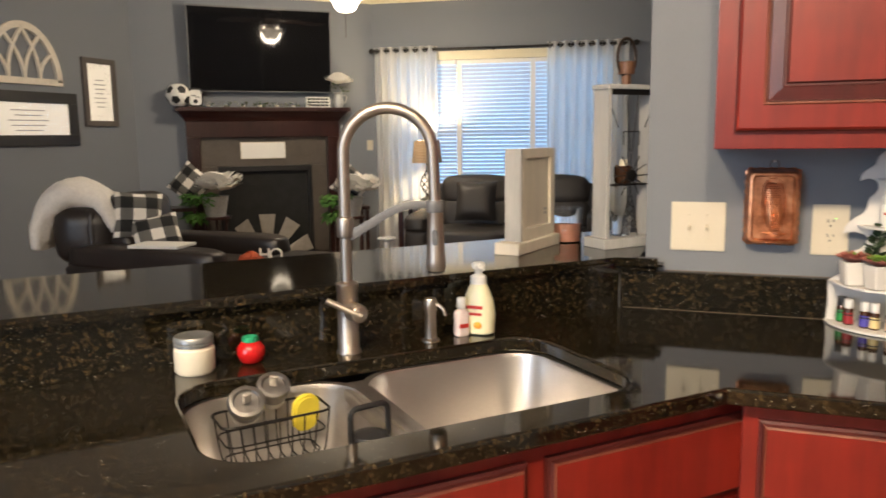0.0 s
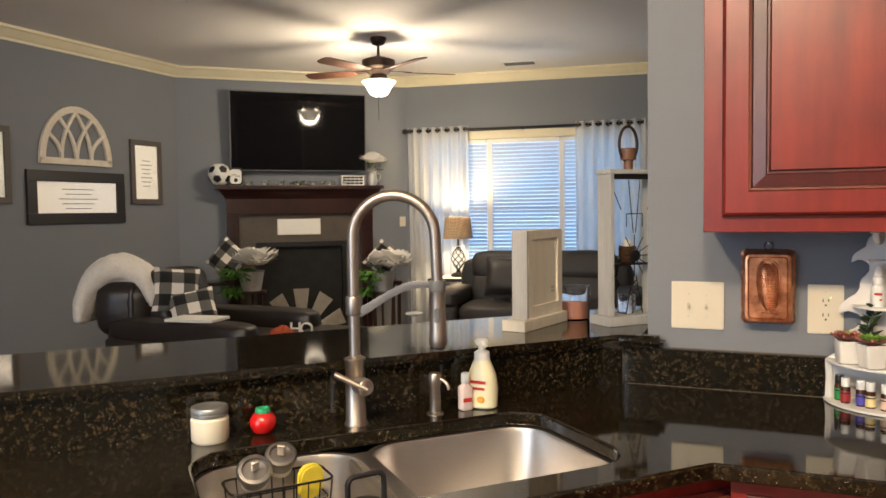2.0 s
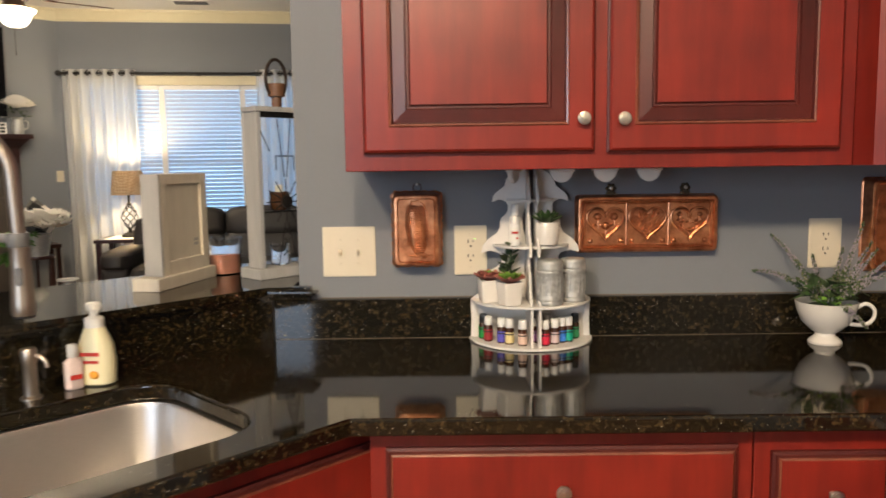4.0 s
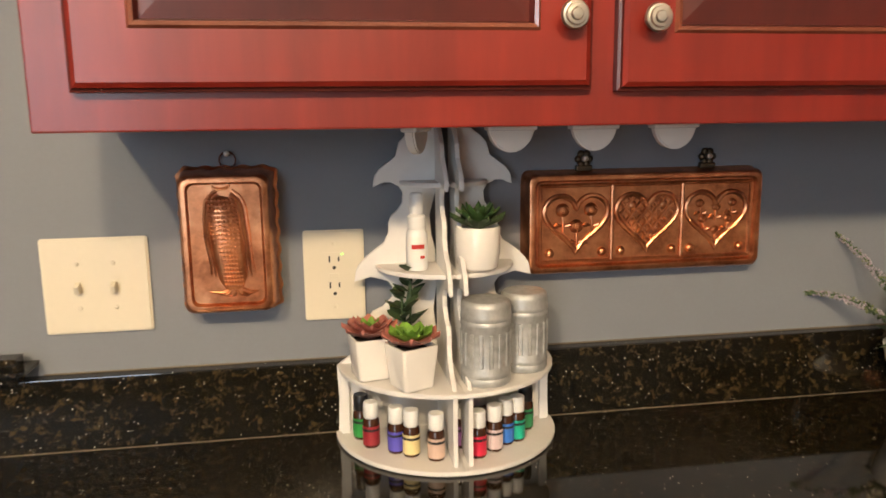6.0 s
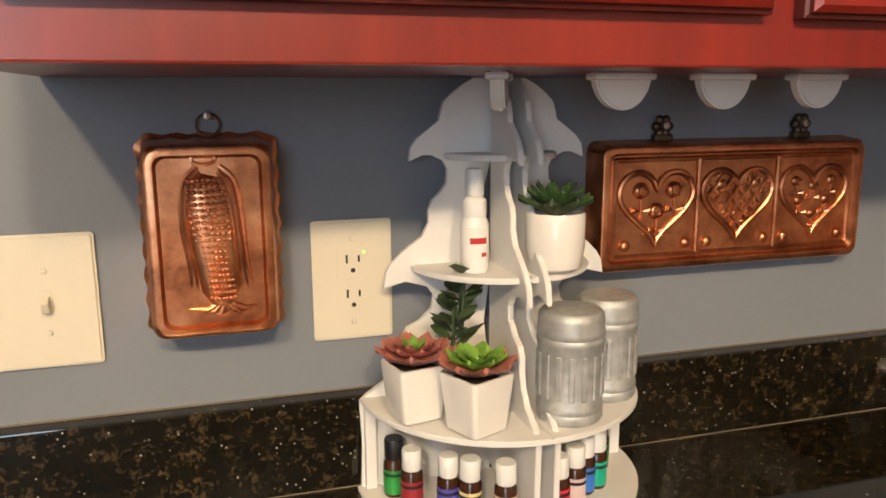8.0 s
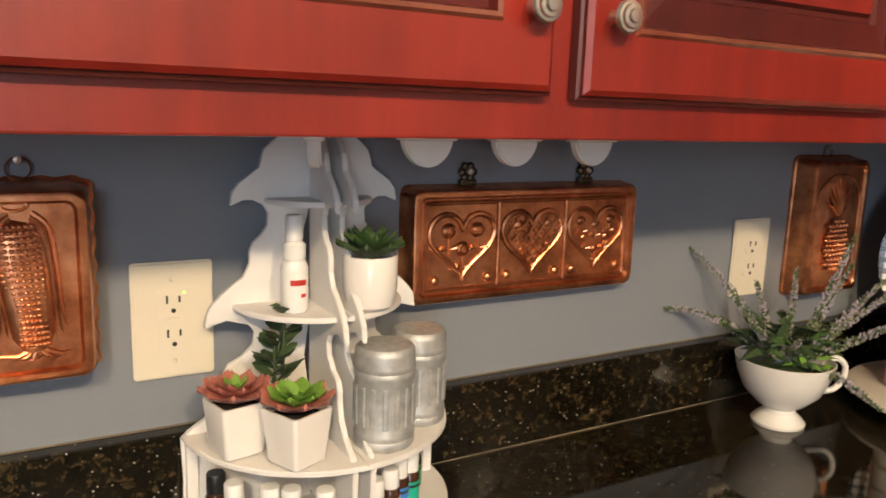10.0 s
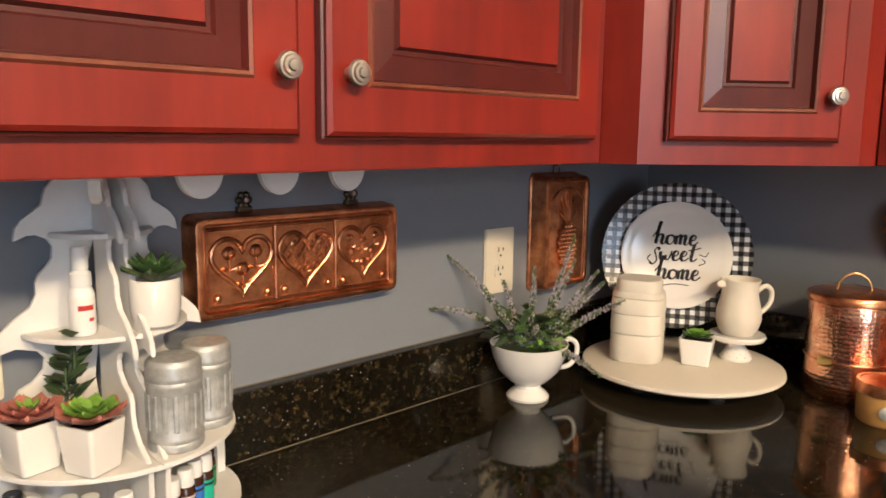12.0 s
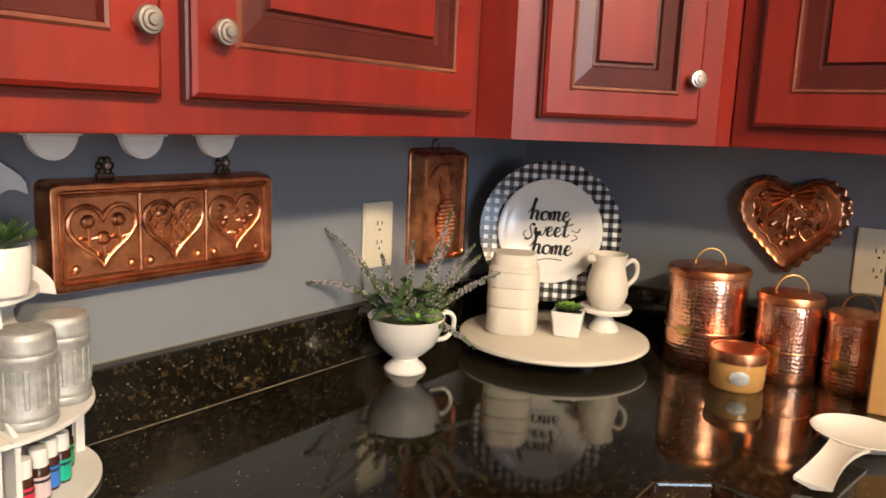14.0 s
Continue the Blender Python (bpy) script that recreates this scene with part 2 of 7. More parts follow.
def tube(points, radius, n=10, bm=None, closed=False):
    """Sweep a circle along points; radius may be a function of 0..1."""
    bm = bm or bmesh.new()
    pts = [Vector(p) for p in points]
    if 4 <= len(pts) <= 10 and not closed:
        pts = flowing(pts)
    rings, up = [], None
    for i, p in enumerate(pts):
        a = pts[i - 1] if i or closed else p
        b = pts[(i + 1) % len(pts)] if i < len(pts) - 1 or closed else p
        d = (b - a).normalized()
        if up is None:
            up = d.orthogonal().normalized()
        up = (up - d * up.dot(d)).normalized()
        side = d.cross(up)
        r = radius(i / (len(pts) - 1)) if callable(radius) else radius
        rings.append([bm.verts.new(p + (up * math.cos(k * 2 * math.pi / n) + side * math.sin(k * 2 * math.pi / n)) * r) for k in range(n)])
    pairs = list(zip(rings, rings[1:])) + ([(rings[-1], rings[0])] if closed else [])
    for a, b in pairs:
        for k in range(n):
            bm.faces.new((a[k], a[(k + 1) % n], b[(k + 1) % n], b[k]))
    if not closed:
        bm.faces.new(rings[0][::-1])
        bm.faces.new(rings[-1])
    return bm


def prism(outline, z0, z1, bm=None, bevel=0.0, m=None):
    """Extrude a flat outline of (x, y) from z0 to z1."""
    own = bmesh.new()
    vs = [own.verts.new((x, y, z0)) for x, y in outline]
    f = own.faces.new(vs)
    r = bmesh.ops.extrude_face_region(own, geom=[f])
    for v in r["geom"]:
        if isinstance(v, bmesh.types.BMVert):
            v.co.z = z1
    if bevel:
        es = [e for e in own.edges if abs(e.verts[0].co.z - e.verts[1].co.z) < 1e-6]
        bmesh.ops.bevel(own, geom=es, offset=bevel, segments=2, affect="EDGES")
    if m:
        own.transform(m)
    if bm is None:
        return own
    me = bpy.data.meshes.new("tmp")
    own.to_mesh(me)
    own.free()
    bm.from_mesh(me)
    bpy.data.meshes.remove(me)
    return bm


def rounded(w, h, r, n=6, cx=0, cy=0):
    pts = []
    for k, (sx, sy) in enumerate(((1, 1), (-1, 1), (-1, -1), (1, -1))):
        for i in range(n + 1):
            a = math.pi / 2 * (k + i / n)
            pts.append((cx + sx * (w / 2 - r) + r * math.cos(a), cy + sy * (h / 2 - r) + r * math.sin(a)))
    return pts


STAND_UP = pose(0, 0, 0, 90, 0, 0)  # a flat outline in x, y stands up in x, z, facing -y


def loft(loops, bm=None, cap=True, mats=None):
    """Join loops of 3D points, the last one capped; mats gives a material index for each band."""
    bm = bm or bmesh.new()
    rings = [[bm.verts.new(p) for p in loop] for loop in loops]
    for k, (a, b) in enumerate(zip(rings, rings[1:])):
        for i in range(len(a)):
            j = (i + 1) % len(a)
            f = bm.faces.new((a[i], a[j], b[j], b[i]))
            if mats:
                f.material_index = mats[k]
    if cap:
        f = bm.faces.new(rings[-1])
        if mats and len(mats) >= len(rings):
            f.material_index = mats[len(rings) - 1]
    return bm


# ---- the shell ----
WALL_A, WALL_B, CEILING = 2.215, 3.13, 3.05
LEFT, BACK, C1, C2, C3 = -4.5, -3.9, Vector((-4.40, 6.75)), Vector((-2.55, 8.46)), Vector((3.3, 9.337))
A_END = 1.185


def structure(name, bm, mat, label="", category="wall"):
    return tagged(put(name, bm, mat), label, category, kind="structure")


def wall_between(name, a, b, z0=0.0, z1=CEILING, thick=0.12, label="grey-blue painted wall"):
    """A wall whose room face runs from a to b, its body behind that face (to the left of a to b)."""
    a, b = Vector(a), Vector(b)
    d = (b - a).normalized()
    n = Vector((-d.y, d.x)) * thick
    return structure(name, prism([a, b, b + n, a + n], z0, z1), WALL, label)


structure("floor", prism([(LEFT - 0.5, BACK - 0.5), (3.8, BACK - 0.5), (3.8, 10), (LEFT - 0.5, 10)], -0.1, 0), FLOOR, "brown wooden floor boards", "floor")
structure("ceiling", prism([(LEFT - 0.5, BACK - 0.5), (3.8, BACK - 0.5), (3.8, 10), (LEFT - 0.5, 10)], CEILING, CEILING + 0.1), CEIL, "off-white painted ceiling", "ceiling")
structure("wall_kitchen", box((A_END, WALL_A, 0), (WALL_B, WALL_A + 0.12, CEILING)), WALL, "grey-blue painted kitchen wall")
structure("wall_range", box((WALL_B, BACK, 0), (WALL_B + 0.12, WALL_A + 0.12, CEILING)), WALL, "grey-blue painted kitchen wall by the cooker")
structure("wall_left", prism([(LEFT, BACK), (LEFT - 0.12, BACK), (LEFT - 0.12, 6.66), (LEFT, 6.66)], 0, CEILING), WALL, "grey-blue painted living room wall")
wall_between("wall_chimney", (LEFT - 0.05, 6.611), C2 + Vector((0.06, 0.055)))
wd = (C3 - C2).normalized()
wnrm = Vector((wd.y, -wd.x))


def on_window_wall(u, off=0.0):
    return C2 + wd * u + wnrm * off


W0, W1, WZ0, WZ1 = 0.25, 2.75, 0.62, 2.27
for nm, a, b, z0, z1 in (("wall_window_left", 0, W0, 0, CEILING), ("wall_window_right", W1, (C3 - C2).length, 0, CEILING), ("wall_window_sill", W0, W1, 0, WZ0), ("wall_window_head", W0, W1, WZ1, CEILING)):
    wall_between(nm, on_window_wall(a), on_window_wall(b), z0, z1, 0.14, "grey-blue painted wall round the window")
structure("wall_right", box((3.3, WALL_A + 0.12, 0), (3.42, 9.5, CEILING)), WALL, "grey-blue painted living room wall")
# back wall with the glazed opening that lights the kitchen
for nm, x0, x1, z0, z1 in (("wall_back_left", LEFT, -2.05, 0, CEILING), ("wall_back_right", 0.15, WALL_B, 0, CEILING), ("wall_back_head", -2.05, 0.15, 2.7, CEILING), ("wall_back_sill", -2.05, 0.15, 0, 0.8)):
    structure(nm, box((x0, BACK - 0.12, z0), (x1, BACK, z1)), WALL, "grey-blue painted back wall")


def crown(name, a, b):
    """Crown moulding along the foot of the ceiling from a to b; the room lies to its right."""
    a, b = Vector(a), Vector(b)
    d = (b - a).normalized()
    n = Vector((d.y, -d.x))
    prof = [(0.0, -0.115), (0.012, -0.115), (0.016, -0.095), (0.03, -0.085), (0.065, -0.045), (0.078, -0.03), (0.095, -0.022), (0.1, 0.0), (0.0, 0.0)]
    bm = bmesh.new()
    ends = [[bm.verts.new((*(p + n * u), CEILING + z)) for u, z in prof] for p in (a, b)]
    for i in range(len(prof)):
        j = (i + 1) % len(prof)
        bm.faces.new((ends[0][i], ends[0][j], ends[1][j], ends[1][i]))
    bm.faces.new(ends[0])
    bm.faces.new(ends[1][::-1])
    structure(name, bm, CREAM, "cream painted crown moulding", "trim")


crown("trim_left", (LEFT, BACK), (LEFT, 6.66))
crown("trim_chimney", (LEFT, 6.657), C2)
crown("trim_window", C2, C3)

# ---- counters ----
PA = radians(46.4)
PS = Vector((1.116, WALL_A - 0.022))          # foot of the bar's splash, at the kitchen wall
pa, pn = Vector((math.cos(PA), math.sin(PA))), Vector((math.sin(PA), -math.cos(PA)))
TOP = 0.914


def pen(s, w):
    return PS + pa * s + pn * w


FRONT_A, FRONT_B, PEN_W, PEN_L = 1.543, 2.46, 0.656, -2.35
kitchen_corner = pen((FRONT_A - PS.y - pn.y * PEN_W) / pa.y, PEN_W)
SS0, SS1, SW0, SW1 = -1.215, -0.385, 0.135, 0.565


def worktop():
    bm = bmesh.new()
    outer = [PS, pen(PEN_L, 0), pen(PEN_L, PEN_W), kitchen_corner, Vector((FRONT_B - 0.05, FRONT_A)), Vector((FRONT_B, FRONT_A - 0.06)), Vector((FRONT_B, 0.95)), Vector((WALL_B - 0.022, 0.95)), Vector((WALL_B - 0.022, WALL_A - 0.022))]
    hole = [pen(s, w) for s, w in rounded(SS1 - SS0, SW1 - SW0, 0.10, 8, (SS0 + SS1) / 2, (SW0 + SW1) / 2)]
    loops = []
    for z in (TOP, TOP - 0.034):
        o = [bm.verts.new((*p, z)) for p in outer]
        h = [bm.verts.new((*p, z)) for p in hole]
        es = [bm.edges.new((c[i], c[(i + 1) % len(c)])) for c in (o, h) for i in range(len(c))]
        bmesh.ops.triangle_fill(bm, use_beauty=True, edges=es)
        loops.append((o, h))
    for a, b in zip(loops[0], loops[1]):
        for i in range(len(a)):
            j = (i + 1) % len(a)
            bm.faces.new((a[i], a[j], b[j], b[i]))
    ob = put("worktop", bm, GRANITE)
    mod = ob.modifiers.new("bevel", "BEVEL")
    mod.width, mod.segments, mod.limit_method, mod.angle_limit = 0.006, 3, "ANGLE", radians(50)
    return tagged(ob, "polished dark brown and black granite worktop", "worktop")


worktop()
tagged(put("backsplash", box((1.12, WALL_A - 0.022, TOP - 0.03), (WALL_B - 0.022, WALL_A, TOP + 0.106), 0.002), GRANITE), "low dark granite backsplash along the kitchen wall", "backsplash")
tagged(put("backsplash", box((WALL_B - 0.022, 0.95, TOP - 0.03), (WALL_B, WALL_A, TOP + 0.106), 0.002), GRANITE), "low dark granite backsplash beside the canisters", "backsplash")
tagged(put("backsplash", prism([PS + Vector((0, 0)), pen(PEN_L, 0), pen(PEN_L, -0.022), pen(0.0, -0.022)], TOP - 0.03, TOP + 0.108), GRANITE), "dark granite splash behind the sink", "backsplash")
BAR = TOP + 0.143
bar_in = pen((WALL_A - 0.055 - PS.y - pn.y * 0.022) / pa.y, 0.022)
bar_ob = put("bar_top", prism([pen(PEN_L, 0.022), bar_in, (1.235, WALL_A - 0.055), (1.235, WALL_A), (A_END, WALL_A), (A_END, WALL_A + 0.35), pen(0.66, -0.22), pen(0.5, -0.50), pen(PEN_L, -0.50)][::-1], BAR - 0.034, BAR, bevel=0.0145), GRANITE)
tagged(bar_ob, "raised dark granite bar top with polished edge", "bar top")
structure("wall_bar", prism([pen(PEN_L, -0.022), pen(0.03, -0.022), (A_END, WALL_A + 0.002), (A_END, WALL_A + 0.118), pen(0.1, -0.14), pen(PEN_L, -0.14)][::-1], 0, BAR - 0.034), WALL, "grey-blue half wall under the bar")

# ---- cabinets ----


def panel_door(w, h, t=0.02):
    """A raised-panel door with its lower left corner at the origin, facing -y."""
    def rect(i, y):
        return [(i, -y, i), (w - i, -y, i), (w - i, -y, h - i), (i, -y, h - i)]
    f = 0.058 if min(w, h) > 0.3 else (0.045 if min(w, h) > 0.2 else 0.03)
    g = 0.95 if min(w, h) > 0.2 else 0.5
    steps = [(0, 0.0, 1), (0, t * 0.55, 1), (0.003, t * 0.62, 1), (0.004, t * 0.8, 0), (0.009, t, 0), (f, t, 2), (f + 0.003, t + 0.0035, 2), (f + 0.007, t + 0.002, 1),
             (f + 0.010, t - 0.008, 1), (f + 0.040 * g, t - 0.004, 1), (f + 0.043 * g, t - 0.009, 1), (f + 0.048 * g, t - 0.009, 1), (f + 0.052 * g, t - 0.003, 0)]
    bm = loft([rect(i, y) for i, y, _ in steps], mats=[s[2] for s in steps])
    bm.faces.new([v for v in bm.verts][:4][::-1])
    return bm


def slab_drawer(w, h, t=0.02):
    def rect(i, y):
        return [(i, -y, i), (w - i, -y, i), (w - i, -y, h - i), (i, -y, h - i)]
    steps = [(0, 0.0, 1), (0, t * 0.5, 1), (0.006, t * 0.6, 1), (0.010, t * 0.85, 2), (0.014, t, 0)]
    bm = loft([rect(i, y) for i, y, _ in steps], mats=[s[2] for s in steps])
    bm.faces.new([v for v in bm.verts][:4][::-1])
    return bm


KNOB = brushed("antique_nickel", (0.80, 0.75, 0.66), 0.30)


def knob(parent, x, y, z):
    k = put("knob", lathe([(0, 0), (0.009, 0), (0.0075, 0.004), (0.006, 0.012), (0.009, 0.016), (0.0165, 0.018), (0.0175, 0.021), (0.0155, 0.024), (0.0125, 0.0245), (0.0115, 0.0275), (0.0075, 0.028), (0.006, 0.0305), (0, 0.031)], 24), KNOB, parent, "antique nickel ringed knob", True)
    k.matrix_local = pose(x, y, z, 90) @ Matrix.Scale(0.86, 4)
    return k


def cabinet(name, m, w, h, d, doors, drawers, label, toe=0.0):
    """Front face at local y 0, body behind; doors and drawers: (x, z, w, h, knob x, knob z)."""
    c = thing(name, m, label, "cabinet")
    put("body", box((0, 0, toe), (w, d, h), 0.002), CHERRY, c)
    for x, z, dw, dh, kx, kz in doors:
        o = put("door", panel_door(dw, dh), [CHERRY, CHERRY_DARK, CHERRY_WORN_GLINT], c)
        o.location = (x, -0.001, z)
        knob(o, kx, -0.02, kz)
    for x, z, dw, dh, kx, kz in drawers:
        o = put("drawer_front", slab_drawer(dw, dh), [CHERRY, CHERRY_DARK, CHERRY_WORN_GLINT], c)
        o.location = (x, -0.001, z)
        knob(o, kx, -0.02, kz)
    return c


UP, UPH = 1.358, 1.06
A_FRONT, B_FRONT = 1.922, 2.836
cabinet("wall_cabinet", pose(1.356, A_FRONT, UP), 1.132, UPH, WALL_A - A_FRONT - 0.001,
        [(0.042, 0.038, 0.514, 0.99, 0.486, 0.072), (0.584, 0.036, 0.514, 0.99, 0.032, 0.072)], [], "cherry-red wall cabinet with two raised-panel doors")
dg0, dg1 = Vector((2.502, 1.862)), Vector((2.790, 1.632))
dl = (dg1 - dg0).length
dang = math.degrees(math.atan2(dg1.y - dg0.y, dg1.x - dg0.x))
corner = thing("corner_wall_cabinet", pose(dg0.x, dg0.y, UP, 0, 0, dang), "diagonal cherry corner wall cabinet with one raised-panel door", "cabinet")
inv = pose(dg0.x, dg0.y, 0, 0, 0, dang).inverted()
put("body", prism([(inv @ Vector((*p, 0))).to_2d() for p in (dg0, dg1, Vector((2.835, 1.622)), Vector((WALL_B - 0.001, 1.622)), Vector((WALL_B - 0.001, WALL_A - 0.001)), Vector((2.4895, WALL_A - 0.001)), Vector((2.4895, 1.921)))], 0, UPH), CHERRY, corner)
cd = put("door", panel_door(dl - 0.085, 0.985), [CHERRY, CHERRY_DARK, CHERRY_WORN_GLINT], corner)
cd.location = (0.04, -0.001, 0.036)
knob(cd, dl - 0.085 - 0.022, -0.02, 0.072)
cabinet("wall_cabinet", pose(B_FRONT, 1.619, UP, 0, 0, -90), 0.78, UPH, WALL_B - B_FRONT - 0.001,
        [(0.035, 0.034, 0.345, 0.99, 0.30, 0.075), (0.40, 0.034, 0.345, 0.99, 0.045, 0.075)], [], "cherry-red wall cabinet with raised-panel doors")
# base units
cabinet("base_cabinet", pose(1.432, FRONT_A + 0.048, 0), 0.72, TOP - 0.036, 0.54,
        [(0.03, 0.12, 0.325, 0.52, 0.29, 0.46), (0.365, 0.12, 0.325, 0.52, 0.035, 0.46)], [(0.03, 0.680, 0.66, 0.165, 0.33, 0.085)], "cherry base cabinet with a drawer over two doors", 0.1)
cabinet("base_cabinet", pose(2.155, FRONT_A + 0.048, 0), 0.28, TOP - 0.036, 0.54,
        [(0.03, 0.12, 0.22, 0.52, 0.03, 0.46)], [(0.03, 0.665, 0.22, 0.165, 0.11, 0.085)], "narrow cherry base cabinet in the corner", 0.1)
cabinet("base_cabinet", pose(FRONT_B + 0.03, FRONT_A + 0.02, 0, 0, 0, -90), 0.58, TOP - 0.036, 0.54,
        [(0.06, 0.12, 0.48, 0.52, 0.03, 0.46)], [(0.06, 0.665, 0.48, 0.165, 0.24, 0.085)], "cherry base cabinet beside the cooker", 0.1)
so = pen(-1.42, PEN_W - 0.048)
cabinet("sink_cabinet", pose(so.x, so.y, 0, 0, 0, 46.4), 1.40, 0.66, 0.56,
        [(0.20, 0.12, 0.52, 0.5, 0.48, 0.44), (0.76, 0.12, 0.56, 0.5, 0.035, 0.44)], [], "cherry sink base cabinet", 0.1)
sf = thing("sink_apron", pose(so.x, so.y, 0, 0, 0, 46.4), "cherry false drawer fronts below the sink", "cabinet")
put("rail", box((0, 0, 0.662), (1.40, 0.022, TOP - 0.036)), CHERRY, sf)
for x, w in ((0.20, 0.52), (0.76, 0.56)):
    o = put("drawer_front", slab_drawer(w, 0.165), [CHERRY, CHERRY_DARK, CHERRY_WORN_GLINT], sf)
    o.location = (x, -0.001, 0.675)
sl = pen(-2.32, PEN_W - 0.048)
cabinet("base_cabinet", pose(sl.x, sl.y, 0, 0, 0, 46.4), 0.89, TOP - 0.036, 0.54,
        [(0.03, 0.12, 0.40, 0.52, 0.365, 0.46), (0.46, 0.12, 0.40, 0.52, 0.035, 0.46)], [(0.03, 0.665, 0.83, 0.165, 0.415, 0.085)], "cherry base cabinet at the end of the bar", 0.1)

# ---- kitchen things ----
PEN = pose(PS.x, PS.y, 0, 0, 0, 46.4)          # local x runs along the bar, local -y into the kitchen
COPPER, HAMMER = copper_material("aged_copper"), copper_material("hammered_copper", True)
COPPER_DARK = plain("copper_shadow_patina", (0.10, 0.035, 0.02), 0.45, 0.9, vary=0.3, scale=30)
CERAMIC = plain("white_ceramic", (0.77, 0.745, 0.70), 0.18, vary=0.03, coat=0.3, relief=0.02, grain=60)
CHALK = plain("chalk_white_wood", (0.74, 0.72, 0.69), 0.55, vary=0.05, scale=14, relief=0.12)
GALV = plain("galvanised_steel", (0.47, 0.48, 0.47), 0.52, 0.55, vary=0.34, scale=75, relief=0.08)
IRON = plain("black_iron", (0.02, 0.018, 0.017), 0.5, 0.6, vary=0.25)
BRASS = plain("brass", (0.62, 0.43, 0.18), 0.3, 1.0, vary=0.1)
RED = plain("red_glaze", (0.55, 0.012, 0.012), 0.2, vary=0.08, coat=0.4)
GREEN = plain("green_plastic", (0.02, 0.30, 0.14), 0.35)
WAX = plain("cream_wax", (0.80, 0.74, 0.60), 0.5, vary=0.04)
PINKWAX = plain("peach_wax", (0.72, 0.33, 0.23), 0.5, vary=0.05)
GLASS = glass_material("clear_glass")
PLASTIC = plain("white_plastic", (0.80, 0.80, 0.78), 0.35, vary=0.02, relief=0.02)
LOTION = plain("pale_yellow_plastic", (0.80, 0.76, 0.52), 0.3, vary=0.03, relief=0.02)
BLACKP = plain("black_plastic", (0.015, 0.015, 0.016), 0.35)
RUBBER = plain("grey_plastic", (0.115, 0.12, 0.13), 0.4)
YELLOW = plain("yellow_sponge", (0.72, 0.60, 0.05), 0.9, vary=0.15, relief=0.5, grain=60, distance=0.003)
ORANGE = plain("orange_print", (0.80, 0.36, 0.04), 0.5)
REDPRINT = plain("red_print", (0.50, 0.03, 0.02), 0.5)
PAPER = plain("white_paper", (0.80, 0.79, 0.75), 0.7, vary=0.02)
INK = plain("black_ink", (0.012, 0.012, 0.012), 0.5)
LEAF = plain("leaf_green", (0.050, 0.105, 0.030), 0.5, vary=0.35, scale=60)
LEAF_DARK = plain("leaf_dark_green", (0.045, 0.078, 0.030), 0.5, vary=0.35, scale=60)
LEAF_LIME = plain("leaf_lime", (0.17, 0.34, 0.05), 0.5, vary=0.25, scale=60)
LEAF_RED = plain("leaf_dusty_red", (0.40, 0.135, 0.105), 0.5, vary=0.35, scale=70)
LEAF_GREY = plain("lavender_grey_green", (0.16, 0.185, 0.085), 0.7, vary=0.35, scale=200)
LILAC = plain("lavender_bloom", (0.36, 0.31, 0.36), 0.8, vary=0.3, scale=200)
SOIL = plain("dark_soil", (0.02, 0.014, 0.01), 0.95, vary=0.3)
STONEWARE = plain("cream_stoneware", (0.69, 0.635, 0.54), 0.5, vary=0.04, scale=20, relief=0.06)


def sink():
    e = thing("double_sink", PEN, "undermount stainless steel double-bowl kitchen sink", "sink")
    z0 = TOP - 0.036
    mid = -0.850
    for x0, x1 in ((SS0 + 0.006, mid - 0.014), (mid + 0.014, SS1 - 0.006)):
        loops = []
        cx, cy, w, h = (x0 + x1) / 2, -(SW0 + SW1) / 2, x1 - x0, SW1 - SW0 - 0.012
        for dz, inset, r in ((0.0, -0.012, 0.10), (0.0, 0.0, 0.095), (-0.010, 0.004, 0.09), (-0.165, 0.016, 0.075), (-0.188, 0.035, 0.06), (-0.195, 0.065, 0.05)):
            loops.append([(px, py, z0 + dz) for px, py in rounded(w - 2 * inset, h - 2 * inset, r, 8, cx, cy)])
        put("bowl", loft(loops), STEEL, e, smooth=True)
        d = put("drain", lathe([(0, -0.004), (0.018, -0.004), (0.022, 0.0), (0.040, 0.0015), (0.043, 0.003), (0.044, 0.0)], 28), STEEL, e, "steel drain strainer", True)
        d.location = (cx, cy, z0 - 0.194)
    put("divider", box((mid - 0.03, -SW1 + 0.02, z0 - 0.035), (mid + 0.03, -SW0 - 0.02, z0 - 0.004), 0.008, 3), STEEL, e, smooth=True)


sink()


